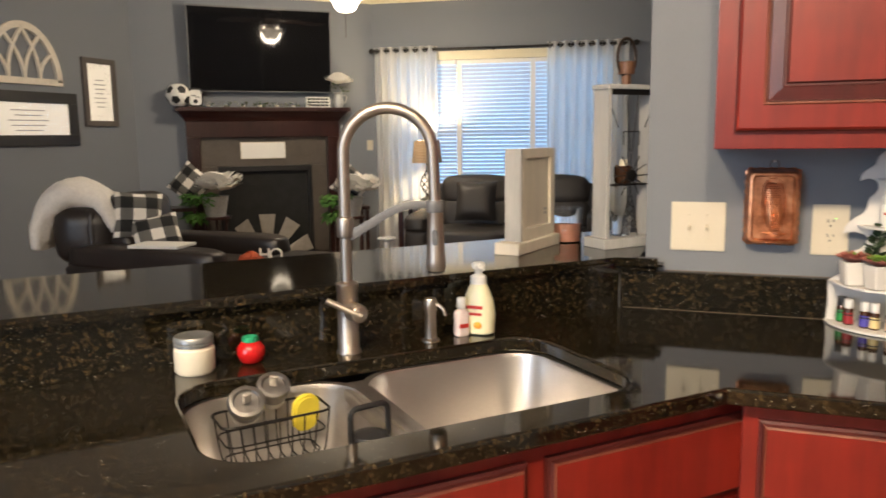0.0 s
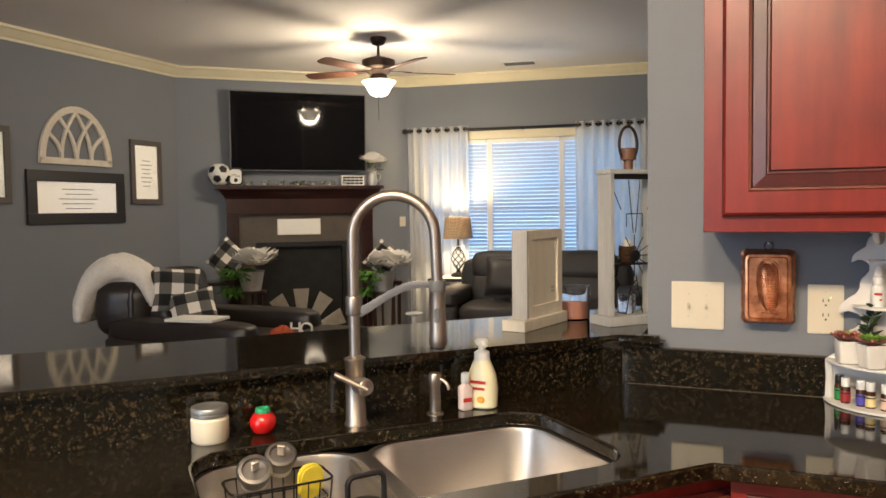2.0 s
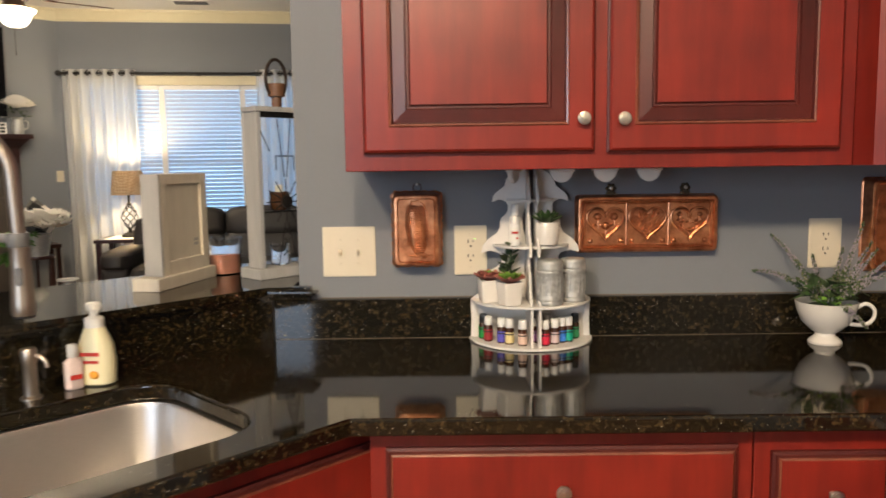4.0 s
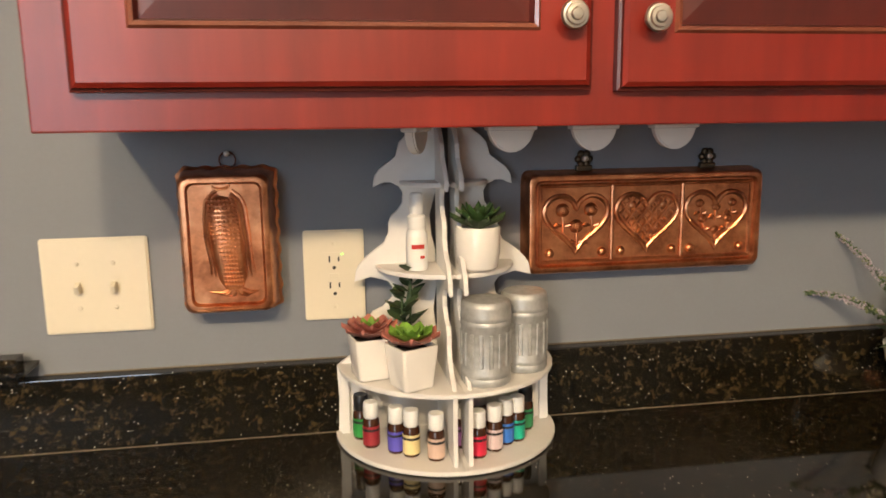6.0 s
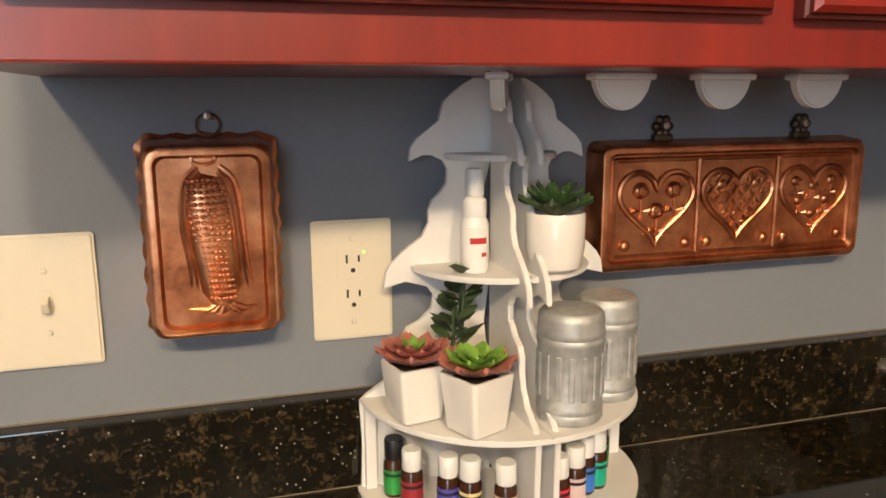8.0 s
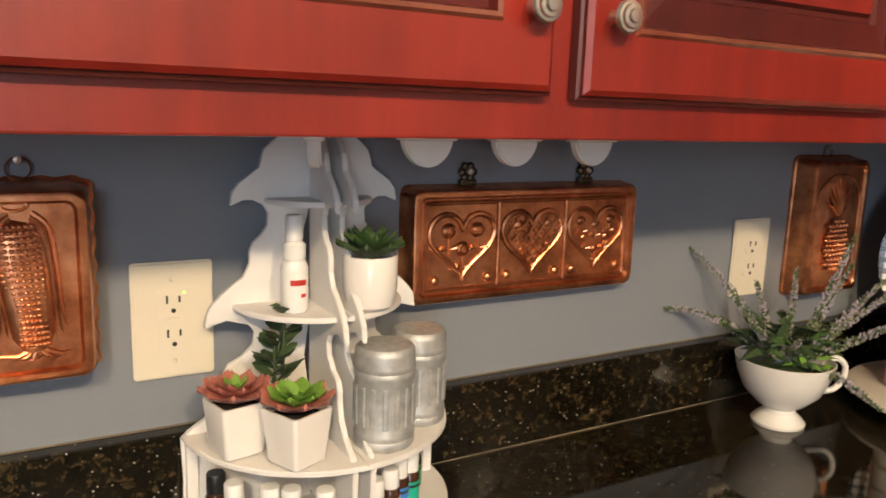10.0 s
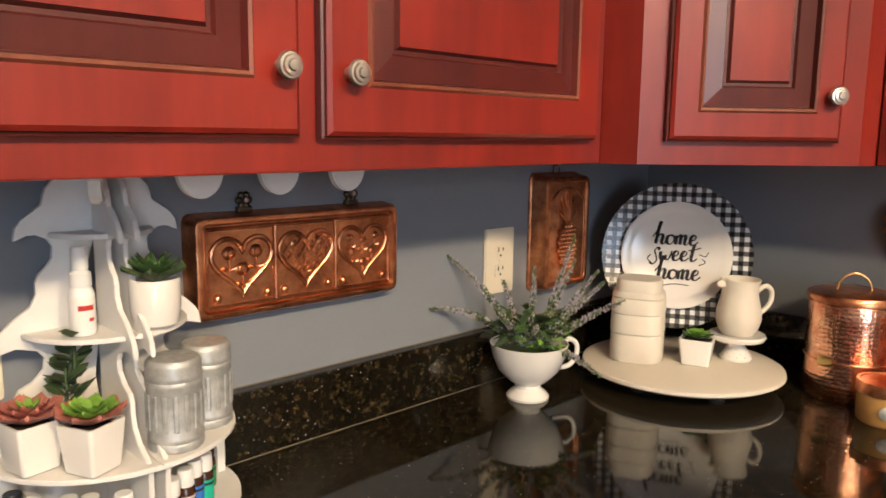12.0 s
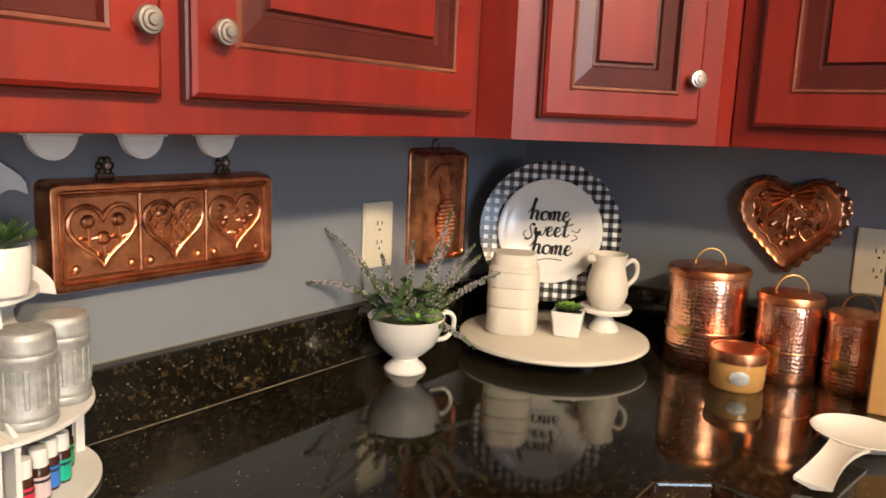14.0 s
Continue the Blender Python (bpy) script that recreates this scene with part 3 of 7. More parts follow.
def faucet():
    f = thing("kitchen_faucet", PEN @ pose(-0.825, -0.069, TOP, 0, 0, -30), "tall brushed nickel pull-down kitchen faucet", "faucet")
    put("base", lathe([(0, 0), (0.028, 0), (0.028, 0.004), (0.0245, 0.009), (0.0245, 0.045), (0.0235, 0.047), (0.0235, 0.150), (0.0250, 0.152), (0.0250, 0.159), (0.0175, 0.162), (0.0150, 0.164), (0, 0.164)], 32), NICKEL, f, smooth=True)
    R = 0.098
    H = 0.445
    pts = [(0, 0, 0.155 + (H - 0.155) * i / 8) for i in range(9)]
    pts += [(R - R * math.cos(a), 0, H + R * math.sin(a)) for a in [math.pi * k / 24 for k in range(1, 24)]]
    pts += [(2 * R + 0.004 * k / 4, 0, H - 0.11 * k / 4) for k in range(5)]
    put("neck", tube(pts, 0.0132, 18), NICKEL, f, smooth=True)
    c = put("collar", lathe([(0.0132, -0.002), (0.0185, 0.0), (0.0195, 0.003), (0.0195, 0.040), (0.0185, 0.043), (0.0132, 0.045)], 24), NICKEL, f, smooth=True)
    c.location = (0, 0, 0.263)
    h = put("spray_head", lathe([(0, -0.150), (0.0195, -0.150), (0.0215, -0.146), (0.0215, -0.128), (0.0205, -0.120), (0.0182, -0.06), (0.0172, -0.014), (0.0178, -0.012), (0.0178, 0.0), (0.0135, 0.003), (0, 0.003)], 28), NICKEL, f, smooth=True)
    h.location = (2 * R + 0.004, 0, 0.338)
    t = put("nozzle", lathe([(0, -0.004), (0.0175, -0.004), (0.0195, -0.001), (0.0195, 0.002), (0, 0.002)], 24), BLACKP, h, "black spray nozzle")
    t.location = (0, 0, -0.151)
    bt = put("spray_button", prism(rounded(0.012, 0.034, 0.005, 4), 0, 0.005, bevel=0.0012, m=STAND_UP), RUBBER, h, "grey spray button")
    bt.matrix_local = pose(0, -0.0165, -0.075)
    bm = bmesh.new()
    rings = []
    for k in range(21):
        u = k / 20
        x = 0.012 + u * (2 * R - 0.022)
        z = 0.268 + 0.066 * math.sin(min(1, u * 1.15) * math.pi / 2) ** 1.25
        half = 0.0125 - 0.005 * u
        rings.append([bm.verts.new((x, y, z + dz)) for y, dz in ((-0.006, -half), (0.006, -half), (0.0085, 0.0), (0.006, half), (-0.006, half), (-0.0085, 0.0))])
    for a, b in zip(rings, rings[1:]):
        for k in range(6):
            bm.faces.new((a[k], a[(k + 1) % 6], b[(k + 1) % 6], b[k]))
    bm.faces.new(rings[0])
    bm.faces.new(rings[-1][::-1])
    put("docking_arm", bm, RUBBER, f, "curved grey docking arm", True)
    d = put("dock_ring", lathe([(0.0135, -0.013), (0.0190, -0.013), (0.0200, -0.010), (0.0200, 0.010), (0.0190, 0.013), (0.0135, 0.013)], 24), RUBBER, f, smooth=True)
    d.location = (2 * R + 0.003, 0, 0.330)
    hb = put("handle_hub", lathe([(0, 0), (0.018, 0), (0.0205, 0.003), (0.0205, 0.038), (0.019, 0.042), (0.015, 0.0445), (0, 0.045)], 28), NICKEL, f, smooth=True)
    hb.matrix_local = pose(0.010, -0.012, 0.098, 90, 0, 38)
    lv = put("lever", tube([(0.010, 0, -0.004), (-0.02, -0.003, 0.010), (-0.066, -0.006, 0.032)], lambda u: 0.0078 - 0.0008 * u, 14), NICKEL, f, smooth=True)
    lv.location = (0.030, -0.048, 0.098)


faucet()

pd = thing("soap_dispenser", PEN @ pose(-0.62, -0.07, TOP), "brushed nickel built-in soap dispenser pump", "soap dispenser")
put("body", lathe([(0, 0), (0.021, 0), (0.021, 0.003), (0.014, 0.007), (0.013, 0.07), (0.0155, 0.075), (0.0155, 0.098), (0.013, 0.103), (0, 0.104)], 24), NICKEL, pd, smooth=True)
put("spout", tube([(0, 0, 0.090), (0.012, -0.014, 0.088), (0.021, -0.026, 0.078), (0.024, -0.030, 0.064)], 0.0042, 10), NICKEL, pd, smooth=True)

# foaming soap and a small bottle, with unread prints as bars
so1 = thing("foam_soap_bottle", PEN @ pose(-0.485, -0.062, TOP, 0, 0, -50) @ Matrix.Diagonal((1.22, 1.22, 1, 1)), "pale yellow foaming soap bottle with white pump", "bottle")
put("body", loft([[(x, y, z) for x, y in rounded(w, d, min(w, d) * 0.48, 5)] for z, w, d in ((0.0, 0.05, 0.034), (0.004, 0.064, 0.044), (0.05, 0.068, 0.046), (0.085, 0.060, 0.044), (0.115, 0.040, 0.036), (0.124, 0.032, 0.032))]), LOTION, so1, smooth=True)
put("pump", lathe([(0, 0.124), (0.0165, 0.124), (0.0165, 0.142), (0.012, 0.146), (0.0075, 0.148), (0.0075, 0.160), (0.012, 0.161), (0.014, 0.170), (0.011, 0.176), (0, 0.177)], 20), PLASTIC, so1, smooth=True)
put("nozzle", tube([(0, 0, 0.168), (0.012, -0.016, 0.168), (0.018, -0.024, 0.164)], 0.005, 8), PLASTIC, so1)
for nm, lo, hi, mt in (("label_band", (-0.017, -0.0242, 0.066), (0.017, -0.0225, 0.0735), REDPRINT), ("label_script", (-0.016, -0.0242, 0.050), (0.015, -0.0225, 0.056), REDPRINT)):
    put(nm, box(lo, hi), mt, so1)
put("label_fruit", lathe([(0, 0), (0.009, 0), (0.006, 0.003), (0, 0.0035)], 16, m=pose(0.006, -0.0225, 0.025, 90)), ORANGE, so1, "orange fruit print")
so2 = thing("small_bottle", PEN @ pose(-0.535, -0.066, TOP), "small clear hand sanitiser bottle with white cap", "bottle")
put("body", loft([[(x, y, z) for x, y in rounded(w, d, 0.009, 4)] for z, w, d in ((0, 0.03, 0.022), (0.003, 0.036, 0.026), (0.058, 0.036, 0.026), (0.068, 0.018, 0.018))]), plain("pale_pink_gel", (0.72, 0.60, 0.58), 0.2), so2, smooth=True)
put("cap", lathe([(0.010, 0.068), (0.011, 0.07), (0.011, 0.092), (0.009, 0.095), (0, 0.095)], 16), PLASTIC, so2, smooth=True)
put("label_band", box((-0.012, -0.0145, 0.022), (0.012, -0.0133, 0.032)), REDPRINT, so2)

DULLZINC = plain("dull_zinc", (0.30, 0.31, 0.31), 0.45, 0.7, vary=0.2, scale=40)
jar = thing("candle_jar", PEN @ pose(-1.158, -0.052, TOP), "small glass candle jar with galvanised screw lid", "jar")
put("wax", lathe([(0, 0.0), (0.036, 0.0), (0.041, 0.006), (0.0415, 0.052), (0.036, 0.058), (0, 0.058)], 28), WAX, jar, smooth=True)
put("lid", lathe([(0.0375, 0.058), (0.0405, 0.059), (0.0405, 0.064), (0.0385, 0.066), (0.0405, 0.068), (0.0405, 0.076), (0.038, 0.079), (0.03, 0.0785), (0.028, 0.077), (0, 0.077)], 28), DULLZINC, jar, "ridged grey metal lid", True)
ap = thing("apple_scrubber", PEN @ pose(-1.04, -0.046, TOP), "small red apple-shaped holder with green rim", "ornament")
put("body", lathe([(0, 0), (0.014, 0.0), (0.024, 0.006), (0.0305, 0.022), (0.0295, 0.036), (0.020, 0.048), (0.013, 0.050), (0, 0.046)], 28), RED, ap, smooth=True)
put("rim", lathe([(0.010, 0.046), (0.017, 0.047), (0.018, 0.051), (0.0165, 0.059), (0.0135, 0.06), (0.012, 0.05)], 24), GREEN, ap, "green scalloped rim", True)

# sink clutter
cad = thing("sink_caddy", PEN @ pose(-1.05, -0.255, TOP - 0.125, 0, 0, 4), "black wire basket hung in the sink", "basket")
for k, (z, sx, sy) in enumerate(((0.085, 0.105, 0.05), (0.0, 0.088, 0.038), (0.045, 0.097, 0.044))):
    put("wire_rim", tube([(x, y, z) for x, y in rounded(2 * sx, 2 * sy, 0.02, 4)], 0.0026 if k == 0 else 0.0018, 6, closed=True), IRON, cad)
for i in range(9):
    u = -0.09 + 0.18 * i / 8
    put("wire", tube([(u * 1.1, -0.05, 0.085), (u, -0.038, 0), (u, 0.038, 0), (u * 1.1, 0.05, 0.085)], 0.0016, 5), IRON, cad)


DARKSTEEL = brushed("dull_steel", (0.34, 0.33, 0.32), 0.38, (1, 1, 1))


def scrubber(m, r, label):
    s = thing("dish_brush", m, label, "brush")
    put("head", lathe([(0, -0.02), (r * 0.8, -0.02), (r * 0.85, 0.0), (r, 0.003), (r * 1.02, 0.009), (r * 0.92, 0.014), (r * 0.72, 0.015), (r * 0.66, 0.009), (0, 0.008)], 28), DARKSTEEL, s, smooth=True)
    put("bristles", lathe([(0, -0.036), (r * 0.75, -0.036), (r * 0.8, -0.02), (0, -0.02)], 20), PAPER, s)
    put("grip", box((-0.008, -0.004, 0.012), (0.008, 0.004, 0.042), 0.003), STEEL, s)


scrubber(PEN @ pose(-1.095, -0.245, TOP - 0.022, 40, -14, 10), 0.036, "round steel dish brush in the caddy")
scrubber(PEN @ pose(-1.035, -0.215, TOP - 0.008, 36, 10, -20), 0.033, "smaller round steel dish brush in the caddy")
sp = thing("sponge", PEN @ pose(-0.985, -0.262, TOP - 0.05, 8, 0, 12), "yellow lemon-shaped sponge in the caddy", "sponge")
put("foam", prism(rounded(0.055, 0.075, 0.025, 5), -0.009, 0.009, bevel=0.004, m=STAND_UP), YELLOW, sp, smooth=True)
pb = thing("palm_brush", PEN @ pose(-0.930, -0.470, TOP - 0.072, 0, 0, 8), "black brush with a square loop handle", "brush")
put("head", lathe([(0, 0), (0.032, 0), (0.038, 0.01), (0.038, 0.028), (0.03, 0.042), (0.012, 0.048), (0, 0.048)], 24), BLACKP, pb, smooth=True)
put("handle", tube([(x, 0, 0.058 + z) for x, z in rounded(0.074, 0.068, 0.014, 5)], 0.0055, 8, closed=True), BLACKP, pb, smooth=True)
put("post", lathe([(0, -0.06), (0.011, -0.06), (0.011, 0.001), (0, 0.001)], 16), STEEL, pb, "steel post")
cp = thing("strainer_cup", PEN @ pose(-1.07, -0.40, TOP - 0.23), "round steel sink strainer cup", "strainer")
put("cup", lathe([(0, 0), (0.036, 0), (0.040, 0.02), (0.042, 0.055), (0.038, 0.062), (0.030, 0.058), (0.028, 0.03), (0, 0.028)], 28), STEEL, cp, smooth=True)

# ---- wall plates ----


def plate(m, w, h, label, kind_):
    e = thing(kind_, m, label, kind_.replace("_", " "))
    put("cover", prism(rounded(w, h, 0.004, 3), 0, 0.0065, bevel=0.0025, m=STAND_UP), IVORY, e)
    return e


def screw(e, x, z, y=-0.0066):
    s = put("screw", lathe([(0, 0.0018), (0.0022, 0.0015), (0.0032, 0)], 10), IVORY, e)
    s.matrix_local = pose(x, y, z, 90)


def outlet(m, label, tall=False):
    e = plate(m, 0.086, 0.131, label, "wall_outlet")
    if tall:
        put("insert", prism(rounded(0.034, 0.068, 0.002, 3), 0.006, 0.0085, bevel=0.0008, m=STAND_UP), IVORY, e)
    for dz in (0.019, -0.019):
        if not tall:
            put("socket", prism(rounded(0.033, 0.028, 0.010, 5, 0, dz), 0.006, 0.0085, bevel=0.0008, m=STAND_UP), IVORY, e)
        for x, hh in ((-0.0065, 0.009), (0.0065, 0.007)):
            put("slot", box((x - 0.0011, -0.0092, dz + 0.003 - hh / 2 + 0.002), (x + 0.0011, -0.0083, dz + 0.003 + hh / 2 + 0.002)), SLOT, e)
        put("slot", lathe([(0, 0.0006), (0.0026, 0.0006), (0.0026, 0)], 10, m=pose(0, -0.0085, dz - 0.0075, 90)), SLOT, e)
    if tall:
        put("button", box((-0.0065, -0.0098, -0.0035), (0.0065, -0.008, 0.0035), 0.0006), IVORY, e)
        put("indicator", lathe([(0, 0.0008), (0.0013, 0.0006), (0.0013, 0)], 8, m=pose(0.012, -0.0085, 0.031, 90)), glow("green_led", (0.2, 1.0, 0.1), 3), e, "green indicator light")
        screw(e, 0, 0.046)
        screw(e, 0, -0.046)
    else:
        screw(e, 0, 0)


sw = plate(pose(1.321, WALL_A - 0.0005, 1.145), 0.140, 0.133, "ivory double light switch plate", "light_switch")
for x in (-0.0235, 0.0235):
    put("toggle_slot", box((x - 0.005, -0.0072, -0.012), (x + 0.005, -0.006, 0.012)), IVORY, sw)
    t = put("toggle", prism([(-0.0038, -0.006), (0.0038, -0.006), (0.003, 0.006), (-0.003, 0.006)], 0, 0.013, bevel=0.0008, m=STAND_UP), IVORY, sw)
    t.matrix_local = pose(x, -0.006, 0.001, 24)
    screw(sw, x, 0.031)
    screw(sw, x, -0.031)
outlet(pose(1.643, WALL_A - 0.0005, 1.145), "ivory wall outlet with test button and green light", True)
outlet(pose(2.577, WALL_A - 0.0005, 1.152), "ivory wall outlet above the backsplash")
outlet(pose(WALL_B - 0.0005, 1.404, 1.145, 0, 0, -90), "ivory wall outlet beside the copper heart")

# ---- copper moulds ----


def heart(scale, n=40, cx=0.0, cy=0.0, sy=1.0):
    pts = []
    for k in range(n):
        a = 2 * math.pi * k / n
        pts.append((cx + scale * 16 * math.sin(a) ** 3 / 17, cy + sy * scale * (13 * math.cos(a) - 5 * math.cos(2 * a) - 2 * math.cos(3 * a) - math.cos(4 * a)) / 17))
    return pts


def bumps(bm, spots, n=8):
    """Half-round bosses on a face that looks to -y: (x, z, y, rx, rz, depth)."""
    for x, z, y, rx, rz, d in spots:
        rings = []
        for k in range(3):
            a = k * math.pi / 6
            rings.append([bm.verts.new((x + rx * math.cos(a) * math.cos(2 * math.pi * i / n), y - d * math.sin(a), z + rz * math.cos(a) * math.sin(2 * math.pi * i / n))) for i in range(n)])
        top = bm.verts.new((x, y - d, z))
        for a, b in zip(rings, rings[1:]):
            for i in range(n):
                bm.faces.new((a[i], a[(i + 1) % n], b[(i + 1) % n], b[i]))
        for i in range(n):
            bm.faces.new((rings[2][i], rings[2][(i + 1) % n], top))
    return bm


def mould_pan(e, w, h, depth, flare=0.008, r=0.014, scallop=0.0):
    """A pressed pan hung with its bottom facing the room, at local y 0 on the wall."""
    loops = []
    for y, grow, rr in ((0.0, flare, r), (-0.004, flare, r), (-0.006, flare * 0.6, r), (-depth + 0.006, 0.001, r), (-depth + 0.001, -0.0015, r), (-depth, -0.004, r), (-depth, -0.009, r * 0.8), (-depth + 0.0045, -0.012, r * 0.7)):
        pts = rounded(w + 2 * grow, h + 2 * grow, rr, 6)
        if scallop and y > -depth * 0.8:
            dense = []
            for i, p in enumerate(pts):
                q = pts[(i + 1) % len(pts)]
                steps = max(1, int(math.dist(p, q) / 0.004))
                dense += [(p[0] + (q[0] - p[0]) * s / steps, p[1] + (q[1] - p[1]) * s / steps) for s in range(steps)]
            pts = [(x * (1 + scallop * math.sin(i * 1.0)), z * (1 + scallop * 0.6 * math.sin(i * 1.0))) for i, (x, z) in enumerate(dense)]
            loops.append([(x, y, z) for x, z in pts])
        else:
            dense = []
            for i, p in enumerate(pts):
                q = pts[(i + 1) % len(pts)]
                steps = max(1, int(math.dist(p, q) / 0.004))
                dense += [(p[0] + (q[0] - p[0]) * s / steps, p[1] + (q[1] - p[1]) * s / steps) for s in range(steps)]
            loops.append([(x, y, z) for x, z in dense])
    n = min(len(l) for l in loops)
    loops = [[l[int(i * len(l) / n)] for i in range(n)] for l in loops]
    return put("pan", loft(loops), COPPER, e, smooth=True)


def ring_hook(e, x, z, y=-0.006, r=0.011):
    put("hanging_ring", tube([(x + r * math.cos(a), y, z + r + r * math.sin(a)) for a in [2 * math.pi * k / 20 for k in range(20)]], 0.0010, 6, closed=True), COPPER_DARK, e)
    put("nail", lathe([(0, 0.014), (0.0035, 0.013), (0.004, 0.011), (0.0015, 0.010), (0.0015, 0)], 10, m=pose(x, 0, z + 2 * r - 0.002, 90)), STEEL, e)


def studs(name, spots, size, mat, parent):
    """Small alike bosses, each a part of its own on one shared mesh."""
    bm = bumps(bmesh.new(), [(0, 0, 0, *size)], 6)
    first = put(name, bm, mat, parent, smooth=True)
    for k, (x, y, z) in enumerate(spots):
        o = first
        if k:
            o = new(name, first.data)
            o.parent = parent
        o.location = (x, y, z)


corn = thing("corn_mould", pose(1.502, WALL_A - 0.0005, 1.203), "aged copper mould with an embossed corn cob", "copper mould")
mould_pan(corn, 0.116, 0.184, 0.056, 0.009, 0.013, 0.022)
F = -0.0515
spots = []
for row in range(21):
    zz = 0.060 - row * 0.0057
    half = 3.5 * (0.66 + 0.34 * math.sin(math.pi * min(1, (row + 4) / 19)))
    for col in range(7):
        x = (col - 3) / 3.5 * 0.0056 * half + 0.0006 * row - 0.005
        bulge = 0.009 * math.sqrt(max(0.05, 1 - ((col - 3) / 3.8) ** 2))
        spots.append((x, F - bulge + 0.0025, zz))
studs("kernel", spots, (0.0030, 0.0024, 0.0026), COPPER, corn)
bm = lathe([(0, -0.064), (0.008, -0.062), (0.0145, -0.047), (0.0175, 0.0), (0.0145, 0.045), (0.009, 0.062), (0, 0.066)], 20)
bm.transform(Matrix.Diagonal((1.25, 0.44, 1, 1)))
o = put("cob", bm, COPPER, corn, smooth=True)
o.matrix_local = pose(0.001, F, 0.0, 0, -6, 0)
for sgn in (-1, 1):
    bm = bmesh.new()
    for k in range(4):
        d = 0.0045 * k
        tube([(sgn * (0.010 - d * 0.3), F + 0.001, 0.072 - d), (sgn * (0.024 - d), F, 0.056 - d), (sgn * (0.028 - d) + 0.001, F, 0.016), (sgn * (0.027 - d) + 0.005, F + 0.0005, -0.024), (sgn * (0.030 - 1.4 * d) + 0.008, F + 0.002, -0.046 - d)], lambda u: 0.0032 * (1 - 0.45 * u), 7, bm)
    put("husk_leaf", bm, COPPER, corn, "embossed husk leaf", True)
bm = bmesh.new()
for k in range(7):
    tube([(0.008, F + 0.001, -0.058), (-0.008 + 0.006 * k, F - 0.001, -0.066 - 0.002 * (k % 3)), (-0.030 + 0.012 * k, F + 0.002, -0.064 - 0.008 * math.sin(k * 0.52))], lambda u: 0.0034 * (1 - 0.6 * u), 7, bm)
put("stalk_tuft", bm, COPPER, corn, "embossed stalk leaves", True)
put("silk_ring", tube([(-0.004 + 0.011 * math.cos(a), F, 0.079 + 0.005 * math.sin(a)) for a in [2 * math.pi * k / 16 for k in range(16)]], 0.0021, 6, closed=True), COPPER, corn, smooth=True)
ring_hook(corn, 0.002, 0.098)

hm = thing("heart_mould", pose(2.103, WALL_A - 0.0005, 1.211), "aged copper mould with three embossed hearts", "copper mould")
mould_pan(hm, 0.362, 0.145, 0.034, 0.004, 0.012)
F = -0.0295
put("border_rib", tube([(x, F, z) for x, z in rounded(0.328, 0.112, 0.003, 3)], 0.0032, 8, closed=True), COPPER, hm, smooth=True)
for x in (-0.0545, 0.0545):
    put("divider_rib", tube([(x, F, -0.055), (x, F, 0.0), (x, F, 0.055)], 0.0034, 8), COPPER, hm, smooth=True)


def within(edge, x, z):
    hit = False
    for (x0, z0), (x1, z1) in zip(edge, edge[1:] + edge[:1]):
        if (z0 > z) != (z1 > z) and x < x0 + (z - z0) * (x1 - x0) / (z1 - z0):
            hit = not hit
    return hit


def embossed_rose(bm, x, z, s_, lean):
    """A bud over a bowed stem with two leaves."""
    bumps(bm, [(x, z, F + 0.001, 0.0085 * s_, 0.0080 * s_, 0.0055 * s_)], 12)
    tube([(x + 0.0065 * s_ * math.cos(a) * (1 - 0.11 * k), F - 0.0042 * s_, z + 0.0058 * s_ * math.sin(a) * (1 - 0.11 * k)) for k, a in enumerate([0.9 * q for q in range(8)])], 0.0013, 6, bm)
    tube([(x, F, z - 0.007 * s_), (x + lean * 0.5, F - 0.001, z - 0.015 * s_), (x + lean, F, z - 0.025 * s_)], 0.0021, 6, bm)
    for q in (-1, 1):
        tube([(x + lean * 0.7, F, z - 0.018 * s_), (x + lean * 0.7 + q * 0.007 * s_, F - 0.0015, z - 0.0165 * s_), (x + lean * 0.7 + q * 0.013 * s_, F, z - 0.0205 * s_)], lambda u: 0.001 + 0.0026 * math.sin(math.pi * u), 7, bm)


